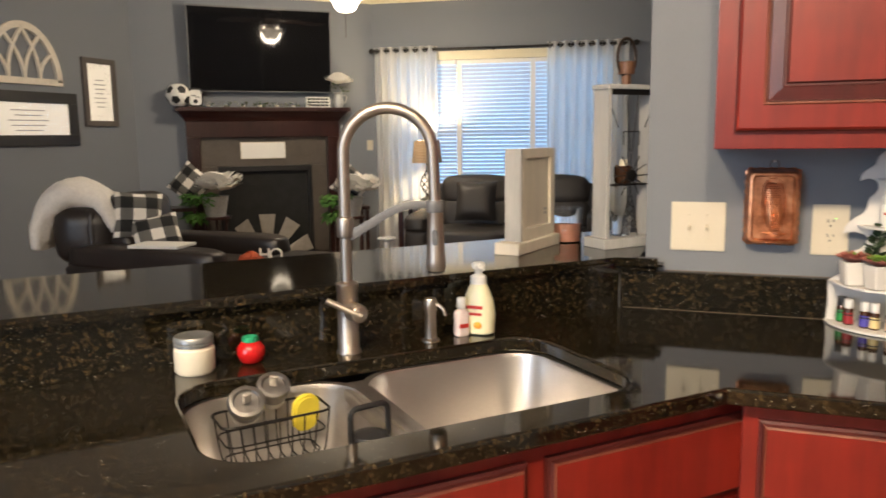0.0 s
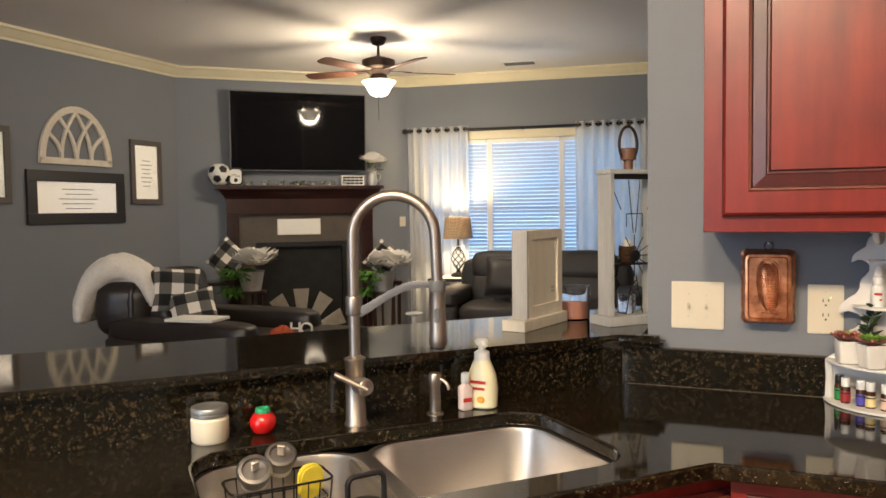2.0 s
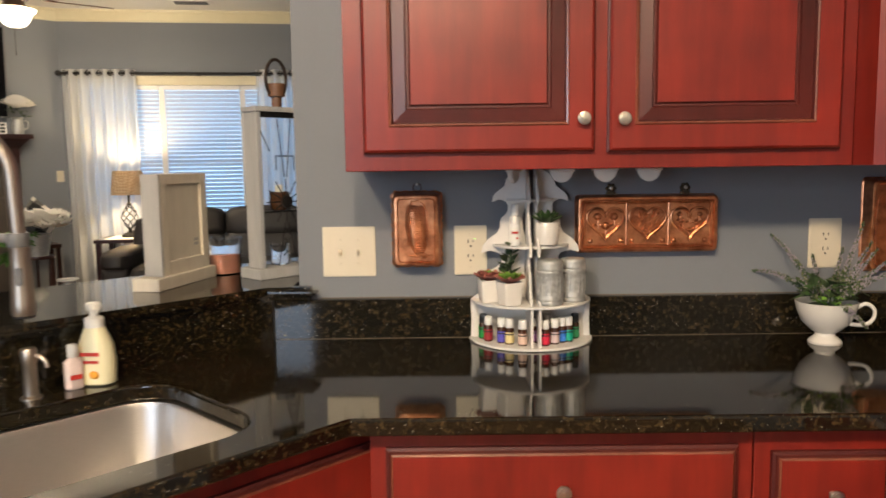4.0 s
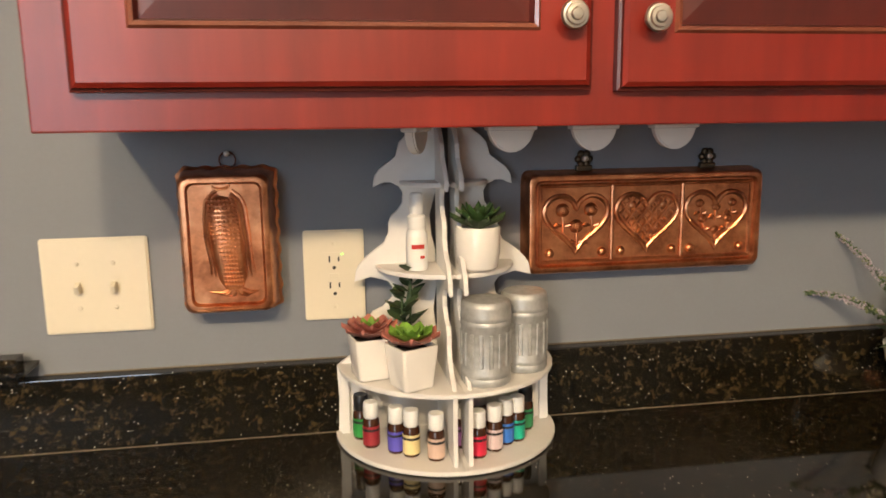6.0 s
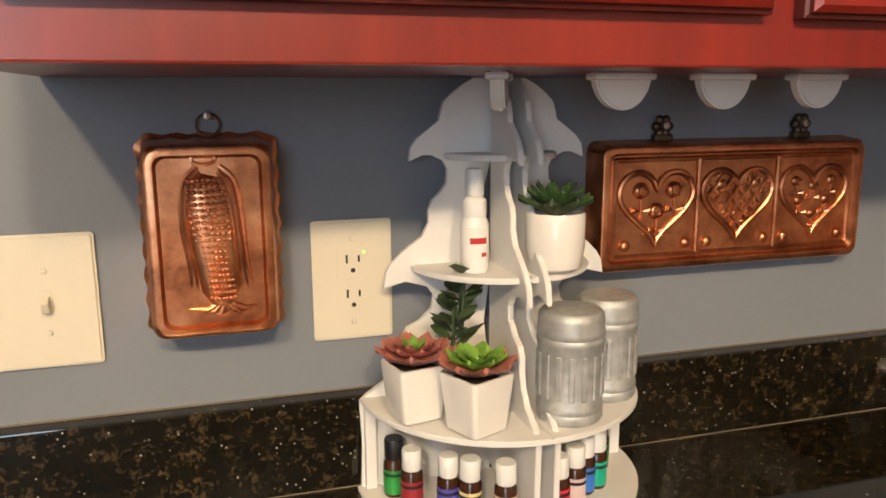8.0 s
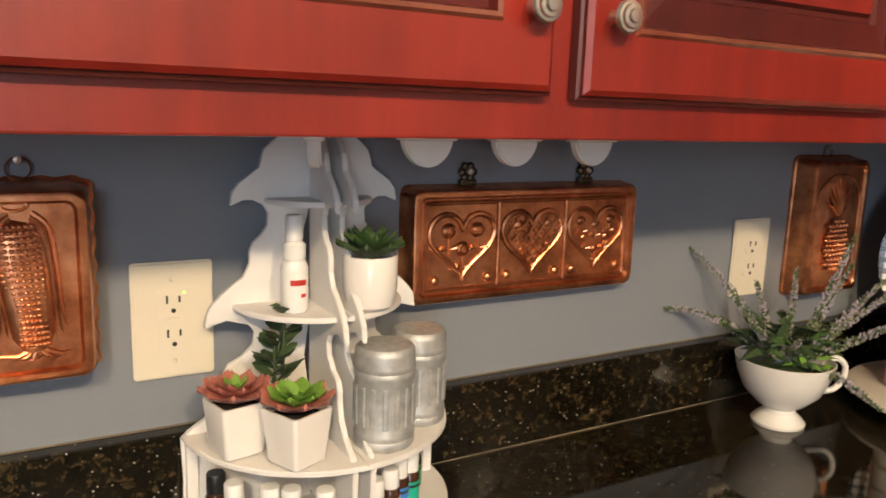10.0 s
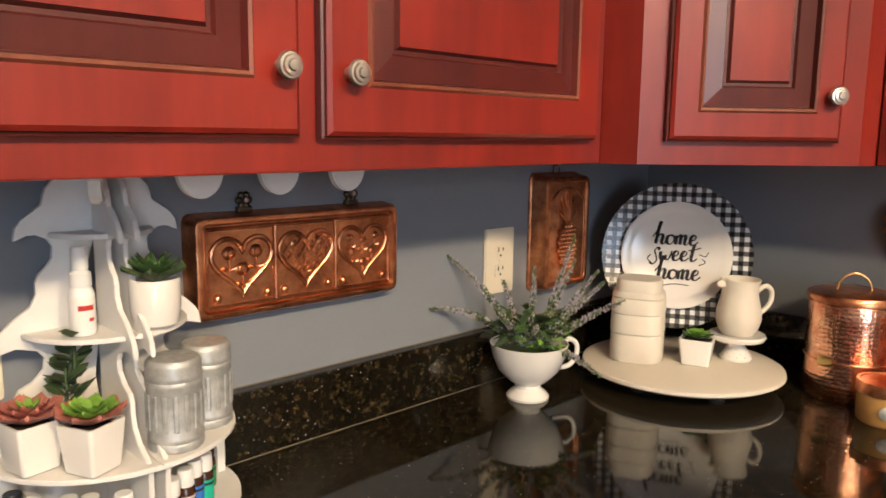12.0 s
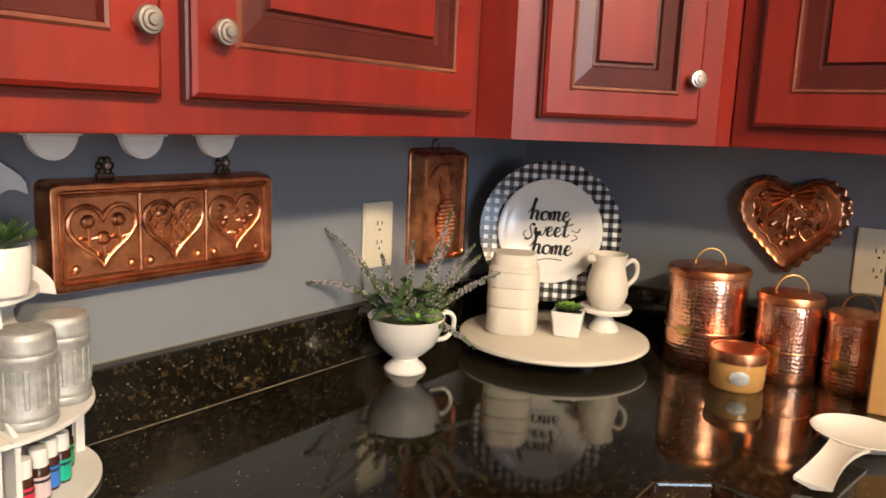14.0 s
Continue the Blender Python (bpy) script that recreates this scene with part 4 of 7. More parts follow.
for k, cx in enumerate((-0.109, 0.0, 0.109)):
    put("heart_outline", tube([(x, F, z) for x, z in heart(0.0515, 48, cx, 0.006, 0.96)], 0.0040, 8, closed=True), COPPER, hm, smooth=True)
    for sx in (-1, 1):
        put("corner_boss", bumps(bmesh.new(), [(cx + sx * 0.040, -0.043, F, 0.0072, 0.0072, 0.006)], 12), COPPER, hm, smooth=True)
    bm = bmesh.new()
    if k == 1:
        edge = heart(0.0475, 48, cx, 0.006, 0.96)
        for d in range(-5, 6):
            for sg in (-1, 1):
                line = [(cx + d * 0.0165 + sg * 0.8 * t_, t_) for t_ in [-0.06 + 0.002 * i for i in range(61)]]
                line = [p_ for p_ in line if within(edge, *p_)]
                if len(line) > 4:
                    tube([(line[0][0], F, line[0][1]), (line[-1][0], F - 0.0008 * sg, line[-1][1])], 0.0031, 7, bm)
                    for p_ in line[3::6]:
                        bumps(bm, [(p_[0] + 0.006, p_[1], F, 0.0026, 0.0032, 0.0022)], 6)
        bumps(bm, [(cx + sx * 0.024, 0.024, F, 0.0075, 0.0075, 0.005) for sx in (-1, 1)], 10)
    elif k == 0:
        for fx, fz, ln_ in ((-0.021, 0.020, 0.002), (0.022, 0.020, 0.003), (0.0, -0.004, 0.002)):
            embossed_rose(bm, cx + fx, fz, 1.32, ln_)
    else:
        for fx, fz, ln_ in ((-0.026, 0.024, 0.003), (0.0, 0.018, 0.0), (0.026, 0.024, -0.003), (-0.020, 0.000, 0.004), (0.020, 0.000, -0.004), (0.0, -0.017, 0.001)):
            embossed_rose(bm, cx + fx, fz, 0.86, ln_)
    put("heart_relief", bm, COPPER, hm, "embossed lattice" if k == 1 else "embossed flowers", True)
AGEDBRASS = plain("dark_aged_brass", (0.11, 0.085, 0.055), 0.4, 0.85, vary=0.3, scale=60)
for x in (-0.092, 0.102):
    bm = bmesh.new()
    bumps(bm, [(x + 0.0085 * math.cos(a), 0.092 + 0.0085 * math.sin(a), -0.008, 0.0058, 0.0058, 0.005) for a in [2 * math.pi * q / 6 for q in range(6)]], 8)
    put("rosette", bm, AGEDBRASS, hm, "dark aged brass rosette hook", True)
    put("hook_tab", box((x - 0.012, -0.013, 0.0745), (x + 0.012, -0.003, 0.083), 0.002), AGEDBRASS, hm)
    put("nail", lathe([(0, 0.019), (0.0042, 0.018), (0.0050, 0.014), (0.0050, 0.010), (0.0018, 0.010), (0.0018, 0)], 10, m=pose(x, 0, 0.093, 90)), STEEL, hm)

pm = thing("pineapple_mould", pose(2.752, WALL_A - 0.0005, 1.200), "aged copper mould with an embossed pineapple", "copper mould")
mould_pan(pm, 0.150, 0.232, 0.042, 0.008, 0.014)
F = -0.0375
spots = []
for row in range(11):
    for col in range(7):
        x = (col - 3 + 0.5 * (row % 2)) * 0.0095
        z = 0.012 - row * 0.0085
        if (x / 0.032) ** 2 + ((z + 0.03) / 0.052) ** 2 < 1:
            spots.append((x, F - 0.004 * (1 - (x / 0.04) ** 2), z))
studs("fruit_eye", spots, (0.0050, 0.0046, 0.006), COPPER, pm)
bm = bmesh.new()
for k in range(9):
    a = radians(30 + 15 * k)
    L = 0.045 + 0.018 * math.sin(math.pi * k / 8)
    tube([(0.005 * math.cos(a), F, 0.022), (L * 0.5 * math.cos(a), F - 0.003, 0.022 + L * 0.6 * math.sin(a)), (L * 0.85 * math.cos(a), F, 0.022 + L * math.sin(a))], lambda u: 0.0055 * (1 - 0.85 * u), 8, bm)
tube([(-0.060, F, -0.1), (-0.060, F, 0.045), (-0.045, F, 0.075), (-0.02, F, 0.090), (0.02, F, 0.090), (0.045, F, 0.075), (0.060, F, 0.045), (0.060, F, -0.1)], 0.0025, 6, bm)
put("leaf_relief", bm, COPPER, pm, "embossed crown of leaves", True)
ring_hook(pm, 0.0, 0.118)



def plump(scale, n):
    """A full, rounded heart."""
    m = 8 * n
    fine = [Vector((0.62 * x + 0.42 * scale * math.sin(2 * math.pi * k / m), 0.68 * z + 0.34 * scale * math.cos(2 * math.pi * k / m))) for k, (x, z) in enumerate(heart(scale, m))]
    run = [0.0]
    for k in range(m):
        run.append(run[-1] + (fine[(k + 1) % m] - fine[k]).length)
    out, j = [], 0
    for k in range(n):
        while run[j + 1] < run[-1] * k / n:
            j += 1
        out.append(tuple(fine[j]))
    return out


wh = thing("scalloped_heart_mould", pose(WALL_B - 0.0005, 1.570, 1.212, 0, 0, -90) @ Matrix.Diagonal((1.02, 1.0, 1.07, 1)), "copper heart mould with scalloped rim and bow", "copper mould")
loops = []
N = 240
for y, s0, wob in ((0, 0.101, 0.026), (-0.005, 0.101, 0.026), (-0.007, 0.098, 0.026), (-0.022, 0.0945, 0.020), (-0.026, 0.092, 0.014), (-0.028, 0.089, 0.012), (-0.0265, 0.086, 0.009), (-0.024, 0.082, 0.004), (-0.024, 0.055, 0.0), (-0.024, 0.02, 0.0)):
    loops.append([(x * (1 + wob * math.sin(i * 2 * math.pi * 27 / N)), y, 0.006 + z * (1 + wob * math.sin(i * 2 * math.pi * 27 / N))) for i, (x, z) in enumerate(plump(s0 * 1.05, N))])
put("pan", loft(loops), COPPER, wh, smooth=True)
F = -0.0235
for sg in (-1, 1):
    bm = bmesh.new()
    for k in range(4):
        ze = 0.062 - 0.011 * k
        tube([(0, F, 0.046), (sg * 0.02, F - 0.003, 0.046 + (ze - 0.046) * 0.7), (sg * (0.042 - 0.004 * abs(k - 1)), F - 0.001, ze)], lambda u: 0.003 + 0.004 * u, 8, bm)
    put("bow_loop", bm, COPPER, wh, "embossed ribbon loop", True)
    put("bow_tail", tube([(sg * 0.003, F, 0.044), (sg * 0.014, F - 0.002, 0.028), (sg * 0.036, F, 0.004)], lambda u: 0.003 + 0.002 * u, 8), COPPER, wh, smooth=True)
put("bow_knot", bumps(bmesh.new(), [(0, 0.046, F, 0.007, 0.007, 0.010)], 10), COPPER, wh, smooth=True)
bm = bmesh.new()
wave = plump(0.0705, 96)
tube([(x * (1 + 0.03 * math.sin(k * 2 * math.pi * 14 / 96)), F, 0.004 + z * (1 + 0.03 * math.sin(k * 2 * math.pi * 14 / 96))) for k, (x, z) in enumerate(wave)], 0.0022, 6, bm, True)
for fx, fz, sc in ((-0.004, -0.036, 1.35), (-0.058, 0.034, 0.9), (0.048, 0.022, 0.9), (0.0, 0.018, 0.9), (0.034, 0.002, 0.8)):
    bumps(bm, [(fx, fz, F, 0.0035 * sc, 0.0035 * sc, 0.006)], 8)
    for k in range(5):
        a_ = radians(90 + 72 * k)
        tube([(fx + 0.003 * sc * math.cos(a_), F, fz + 0.003 * sc * math.sin(a_)), (fx + 0.009 * sc * math.cos(a_), F - 0.002, fz + 0.009 * sc * math.sin(a_)), (fx + 0.015 * sc * math.cos(a_), F, fz + 0.015 * sc * math.sin(a_))], lambda u: 0.0014 + 0.0034 * math.sin(math.pi * u), 7, bm)
tube([(x, F, z) for x, z in heart(0.014, 28, 0.034, -0.024)], 0.0022, 6, bm, True)
tube([(-0.002, F, 0.012), (-0.003, F - 0.001, -0.006), (-0.002, F, -0.026)], 0.0026, 7, bm)
for x, z, an in ((-0.06, 0.012, 80), (-0.052, -0.012, 120), (-0.03, -0.010, 215), (0.012, 0.004, 20), (0.056, -0.006, 70), (-0.012, -0.010, 240), (0.010, -0.016, -50), (0.02, 0.030, 30)):
    c_, s_ = math.cos(radians(an)), math.sin(radians(an))
    tube([(x - 0.011 * c_, F, z - 0.011 * s_), (x, F - 0.003, z), (x + 0.011 * c_, F, z + 0.011 * s_)], lambda u: 0.001 + 0.0045 * math.sin(math.pi * u), 8, bm)
put("flower_relief", bm, COPPER, wh, "embossed flowers and leaves", True)

# white cup hooks under the cabinet
for hx in (1.856, 1.960, 2.064, 1.742):
    hk = thing("under_cabinet_clip", pose(hx, 2.03, UP), "white half-round clip fixed under the cabinet", "hook", "clips under the cabinet")
    pts = [(0.029 * math.cos(a), 0.033 * math.sin(a)) for a in [math.pi + math.pi * k / 16 for k in range(17)]]
    hk.rotation_euler.z = radians(65) if hx < 1.8 else radians(4)
    put("cup", prism(pts, -0.006, 0.006, bevel=0.002, m=STAND_UP), CERAMIC, hk, smooth=True)
    put("flange", box((-0.031, -0.010, -0.007), (0.031, 0.010, -0.0005), 0.003), CERAMIC, hk)

# ---- tiered stand ----
TX, TY = 1.797, 2.180


def fin_edge():
    """Outer edge of a fin as (radius, height above the worktop), from the foot up."""
    spans = [(0.004, 0.156), (0.055, 0.154), (0.104, 0.156), (0.112, 0.148), (0.126, 0.126), (0.142, 0.113), (0.158, 0.109), (0.171, 0.109), (0.182, 0.103), (0.189, 0.088), (0.202, 0.075), (0.216, 0.073), (0.226, 0.080), (0.233, 0.104),
             (0.227, 0.127), (0.244, 0.124), (0.253, 0.118), (0.264, 0.107), (0.271, 0.098), (0.280, 0.085), (0.294, 0.078), (0.308, 0.078), (0.318, 0.074), (0.326, 0.065), (0.336, 0.058), (0.350, 0.057), (0.359, 0.062), (0.365, 0.074), (0.365, 0.084), (0.359, 0.098),
             (0.373, 0.096), (0.383, 0.089), (0.391, 0.078), (0.400, 0.066), (0.408, 0.064), (0.419, 0.061), (0.428, 0.052), (0.437, 0.040), (0.443, 0.028)]
    return [(r, z) for z, r in spans]


def tier_stand():
    e = thing("tiered_stand", pose(TX, TY, TOP), "white painted hinged wooden three-tier shelf stand", "shelf stand")
    edge = fin_edge()
    # the inner edge is cut away in a bow between the shelves
    inner = [(0.008, 0.443), (0.008, 0.362), (0.013, 0.345), (0.020, 0.318), (0.018, 0.290), (0.010, 0.262), (0.008, 0.240), (0.012, 0.215), (0.016, 0.183), (0.012, 0.150), (0.008, 0.115), (0.008, 0.004)]
    for sgn in (-1, 1):
        pts = edge + inner
        put("back_panel", prism([(sgn * x, z) for x, z in (pts if sgn > 0 else pts[::-1])], -0.004, 0.004, bevel=0.001, m=STAND_UP), CHALK, e)
        front = [(0.012, 0.02)] + [(0.148 * r / 0.158, z) for r, z in edge if z > 0.0] + [(0.012, 0.443)]
        p = prism(front, -0.003, 0.003, bevel=0.001, m=STAND_UP)
        o = put("front_panel", p, CHALK, e)
        o.matrix_local = pose(sgn * 0.010, 0, 0, 0, 0, -90)
        for z, r in ((0.002, 0.160), (0.104, 0.155), (0.246, 0.098), (0.362, 0.062)):
            n = 14
            q = [(sgn * 0.001, -0.001)] + [(sgn * r * math.cos(a), -r * math.sin(a)) for a in [math.pi / 2 * k / n for k in range(n + 1)]]
            put("shelf", prism(q if sgn < 0 else q[::-1], z - 0.001, z + 0.005, bevel=0.0012), CHALK, e)
        put("side_support", box((sgn * 0.146 - 0.006, -0.012, 0.007), (sgn * 0.146 + 0.006, 0.004, 0.103), 0.001), CHALK, e)
    return e


tier_stand()


def succulent(parent, rows, mats, r, z0, wide=0.40, label="succulent leaves", tip=None):
    """A rosette of pointed fleshy leaves in several rings."""
    for k in range(rows):
        bm = bmesh.new()
        n = 9 - k
        L = r * (1 - 0.22 * k)
        lift = radians(36 + 50 * k / max(1, rows - 1))
        for i in range(n):
            a = 2 * math.pi * (i + 0.5 * (k % 2)) / n + 0.2 * k
            pts = []
            for u, w in ((0, 0.35), (0.30, 0.90), (0.62, 1.0), (0.85, 0.70), (1.0, 0.16)):
                x = L * u
                z = L * u * math.tan(lift * 0.55) + 0.08 * L * u * u
                pts.append((x, w * L * wide, z))
            rings = []
            for x, w, z in pts:
                rings.append([Vector((x, -w, z)), Vector((x, 0, z - 0.10 * L)), Vector((x, w, z)), Vector((x, 0, z + 0.10 * L))])
            m = pose(0, 0, z0 + 0.003 * k, 0, 0, math.degrees(a))
            vs = [[bm.verts.new(m @ v) for v in ring] for ring in rings]
            for p, q in zip(vs, vs[1:]):
                for j in range(4):
                    bm.faces.new((p[j], p[(j + 1) % 4], q[(j + 1) % 4], q[j]))
            bm.faces.new(vs[-1])
        put("leaf_ring", bm, mats[min(k, len(mats) - 1)], parent, label, True)


def square_pot(m, label, mats, r=0.028, size=1.0, kind_=0):
    e = thing("potted_succulent", m, label, "plant")
    pot = [[(x, y, z) for x, y in rounded(w, w, 0.005, 3)] for z, w in ((0, 0.037 * size), (0.002, 0.041 * size), (0.052 * size, 0.050 * size), (0.054 * size, 0.049 * size), (0.054 * size, 0.044 * size), (0.046 * size, 0.042 * size))]
    put("pot", loft(pot), CERAMIC, e, smooth=True)
    put("soil", box((-0.020 * size, -0.020 * size, 0.044 * size), (0.020 * size, 0.020 * size, 0.048 * size)), SOIL, e)
    succulent(e, 4, mats, r, 0.052 * size)
    return e


L2 = TOP + 0.110
# base line is caulk; upper line paints the wall's reflection on the granite top
CAULK_SHEEN = plain("tan_caulk_sheen", (0.15, 0.12, 0.085), 0.7)
for y_, z_, rr_ in ((WALL_A - 0.0225, TOP + 0.0001, 0.0009), (WALL_A - 0.0012, TOP + 0.1065, 0.0014)):
    structure("trim_caulk_sheen", tube([(1.24 if z_ > 1 else 1.13, y_, z_), (2.2, y_, z_), (WALL_B - 0.025, y_, z_)], rr_, 6), CAULK_SHEEN, "thin tan line of base caulk and granite top sheen", "trim")
square_pot(pose(1.686, 2.114, L2, 0, 0, 12), "white square pot with a dusty red succulent", [LEAF_RED, LEAF_RED, LEAF_RED, LEAF_LIME], 0.038, 1.06)
square_pot(pose(1.735, 2.066, L2, 0, 0, 24), "white square pot with a lime and red-tipped succulent", [LEAF_RED, LEAF_LIME, LEAF_LIME, LEAF_LIME], 0.038, 1.06)
tp = thing("potted_succulent", pose(1.738, 2.142, L2), "tall dark green jade sprig in a white pot", "plant")
put("pot", lathe([(0, 0), (0.02, 0), (0.024, 0.05), (0.022, 0.052), (0.021, 0.046), (0, 0.046)], 20), CERAMIC, tp, smooth=True)
rng = random.Random(4)
jade = bmesh.new()
ring = [jade.verts.new(p) for p in ((0, 0, 0), (0.010, 0.0075, 0), (0.020, 0.0095, 0), (0.029, 0.004, 0), (0.029, -0.004, 0), (0.020, -0.0095, 0), (0.010, -0.0075, 0))]
tops = [jade.verts.new((0.014, 0, 0.0035)), jade.verts.new((0.014, 0, -0.0035))]
for i in range(7):
    jade.faces.new((ring[i], ring[(i + 1) % 7], tops[0]))
    jade.faces.new((ring[(i + 1) % 7], ring[i], tops[1]))
jade_leaf = None
for st in range(3):
    base = Vector((rng.uniform(-0.008, 0.008), rng.uniform(-0.008, 0.008), 0.046))
    tipv = base + Vector((rng.uniform(-0.016, 0.016), rng.uniform(-0.012, 0.006), 0.060 + 0.016 * st))
    stem = put("sprig", tube([base, (base + tipv) / 2, tipv], 0.0018, 6), LEAF_DARK, tp, "dark green fleshy sprig")
    for k in range(8):
        p = base.lerp(tipv, 0.25 + 0.75 * k / 7)
        if jade_leaf is None:
            jade_leaf = put("leaf", jade, LEAF_DARK, stem, smooth=True)
            lf = jade_leaf
        else:
            lf = new("leaf", jade_leaf.data)
            lf.parent = stem
        lf.matrix_local = Matrix.Translation(p) @ pose(0, 0, 0, 0, 0, k * 137) @ pose(0, 0, 0, 20 * (k % 3 - 1), -30, 0)



def galvanised_can(m, label):
    e = thing("galvanised_shaker", m, label, "shaker", "galvanised cans on the stand")
    prof = [(0, 0), (0.029, 0), (0.031, 0.003), (0.031, 0.008), (0.0300, 0.010), (0.031, 0.012), (0.031, 0.016), (0.0302, 0.018), (0.0302, 0.072), (0.0312, 0.074), (0.0312, 0.078), (0.0302, 0.080), (0.0312, 0.082), (0.0312, 0.086), (0.0305, 0.089), (0.0305, 0.096), (0.0298, 0.1005), (0.027, 0.1035), (0.014, 0.105), (0, 0.1053)]
    put("body", lathe(prof, 32), GALV, e, smooth=True)
    for k in range(16):
        a = 2 * math.pi * k / 16
        bm = bmesh.new()
        cuboid(bm, (-0.0028, -0.0012, 0.024), (0.0028, 0.0008, 0.066), 0.001, 1, pose(0.0305 * math.cos(a), 0.0305 * math.sin(a), 0, 0, 0, math.degrees(a) + 90))
        put("rib", bm, GALV, e)


galvanised_can(pose(1.834, 2.070, L2) @ Matrix.Scale(1.07, 4), "galvanised ribbed metal can on the white stand")
galvanised_can(pose(1.897, 2.114, L2) @ Matrix.Scale(1.05, 4), "galvanised ribbed metal can behind the other")
L3 = TOP + 0.252
rp = thing("potted_succulent", pose(1.831, 2.106, L3) @ Matrix.Scale(1.10, 4), "round white pot with a dark green succulent", "plant")
put("pot", lathe([(0, 0), (0.019, 0), (0.024, 0.004), (0.027, 0.02), (0.0275, 0.052), (0.026, 0.054), (0.0245, 0.048), (0, 0.047)], 28), CERAMIC, rp, smooth=True)
succulent(rp, 3, [LEAF_DARK, LEAF, LEAF], 0.034, 0.052, 0.26)
sb = thing("spray_bottle", pose(1.752, 2.124, L3), "small white spray bottle with red lettering", "bottle")
put("body", lathe([(0, 0), (0.013, 0), (0.0145, 0.003), (0.0145, 0.048), (0.011, 0.056), (0.009, 0.058), (0, 0.058)], 24), PLASTIC, sb, smooth=True)
put("collar", lathe([(0.0115, 0.056), (0.0120, 0.058), (0.0120, 0.072), (0.0075, 0.076), (0, 0.076)], 20), PLASTIC, sb, smooth=True)
put("cap", lathe([(0.0085, 0.076), (0.0095, 0.078), (0.009, 0.100), (0.0075, 0.103), (0, 0.103)], 20), PLASTIC, sb, smooth=True)
bm = lathe([(0.0147, 0.012), (0.0147, 0.046)], 10, arc=radians(120))
bm.transform(pose(0, 0, 0, 0, 0, -150))
put("label_band", bm, PAPER, sb)
for z0, z1, a0, a1 in ((0.030, 0.036, -125, -55), (0.017, 0.021, -80, -55)):
    bm = lathe([(0.0149, z0), (0.0149, z1)], 8, arc=radians(a1 - a0))
    bm.transform(pose(0, 0, 0, 0, 0, a0))
    put("label_script", bm, REDPRINT, sb)

OILS = [(1.672, 2.152, (0.02, 0.25, 0.05), 1), (1.684, 2.122, (0.30, 0.02, 0.03), 1), (1.716, 2.098, (0.08, 0.07, 0.42), 0), (1.735, 2.084, (0.72, 0.60, 0.30), 0), (1.766, 2.066, (0.62, 0.44, 0.36), 0),
        (1.822, 2.064, (0.62, 0.02, 0.06), 0), (1.848, 2.080, (0.60, 0.48, 0.48), 0), (1.868, 2.098, (0.03, 0.16, 0.55), 0), (1.886, 2.106, (0.0, 0.36, 0.24), 0), (1.838, 2.140, (0.20, 0.02, 0.02), 0), (1.908, 2.142, (0.03, 0.26, 0.10), 1), (1.805, 2.10, (0.3, 0.12, 0.35), 0)]
for x, y, c, dark in OILS:
    e = thing("oil_bottle", pose(x, y, TOP + 0.007), "small essential oil bottle with coloured label", "bottle", "oil bottles on the stand")
    lm = plain("oil_label", c, 0.4, vary=0.1)
    put("body", lathe([(0, 0), (0.0105, 0), (0.0115, 0.002), (0.0115, 0.038), (0.008, 0.044), (0, 0.044)], 18), plain("amber_glass", (0.05, 0.018, 0.008), 0.12), e, smooth=True)
    put("label_band", lathe([(0.01165, 0.004), (0.01185, 0.004), (0.01185, 0.031), (0.01165, 0.031)], 18), lm, e)
    put("label_text", lathe([(0.01195, 0.024), (0.0120, 0.024), (0.0120, 0.0275), (0.01195, 0.0275)], 18), INK, e)
    put("cap", lathe([(0.0098, 0.042), (0.0104, 0.043), (0.0104, 0.062), (0.0095, 0.064), (0, 0.064)], 18), PLASTIC if (not dark or c[0] > 0.2) else BLACKP, e, smooth=True)

# ---- lavender teacup ----
tc = thing("teacup_planter", pose(2.526, 2.086, TOP, 0, 0, -20) @ Matrix.Diagonal((1.03, 1.03, 1.10, 1)), "white footed teacup planter with lavender sprigs", "planter")
put("cup", lathe([(0, 0), (0.038, 0), (0.039, 0.004), (0.034, 0.010), (0.024, 0.018), (0.023, 0.024), (0.036, 0.032), (0.055, 0.050), (0.066, 0.075), (0.071, 0.096), (0.0690, 0.0965), (0.064, 0.076), (0.052, 0.055), (0, 0.050)], 36), CERAMIC, tc, smooth=True)
put("handle", tube([(0.064, 0, 0.082), (0.085, 0, 0.094), (0.103, 0, 0.082), (0.101, 0, 0.060), (0.084, 0, 0.046), (0.052, 0, 0.046)], 0.0045, 10), CERAMIC, tc, smooth=True)
bm = bmesh.new()
bumps(bm, [(-0.02 + 0.014 * k, 0.064 + 0.002 * (k % 2), -0.058 + abs(k - 1.5) * 0.004, 0.0055, 0.0055, 0.004) for k in range(4)])
put("relief", bm, CERAMIC, tc, "raised letters worn smooth", True)
put("moss", lathe([(0, 0.092), (0.03, 0.090), (0.062, 0.080), (0.060, 0.070), (0, 0.07)], 20), LEAF_DARK, tc)
rng = random.Random(11)


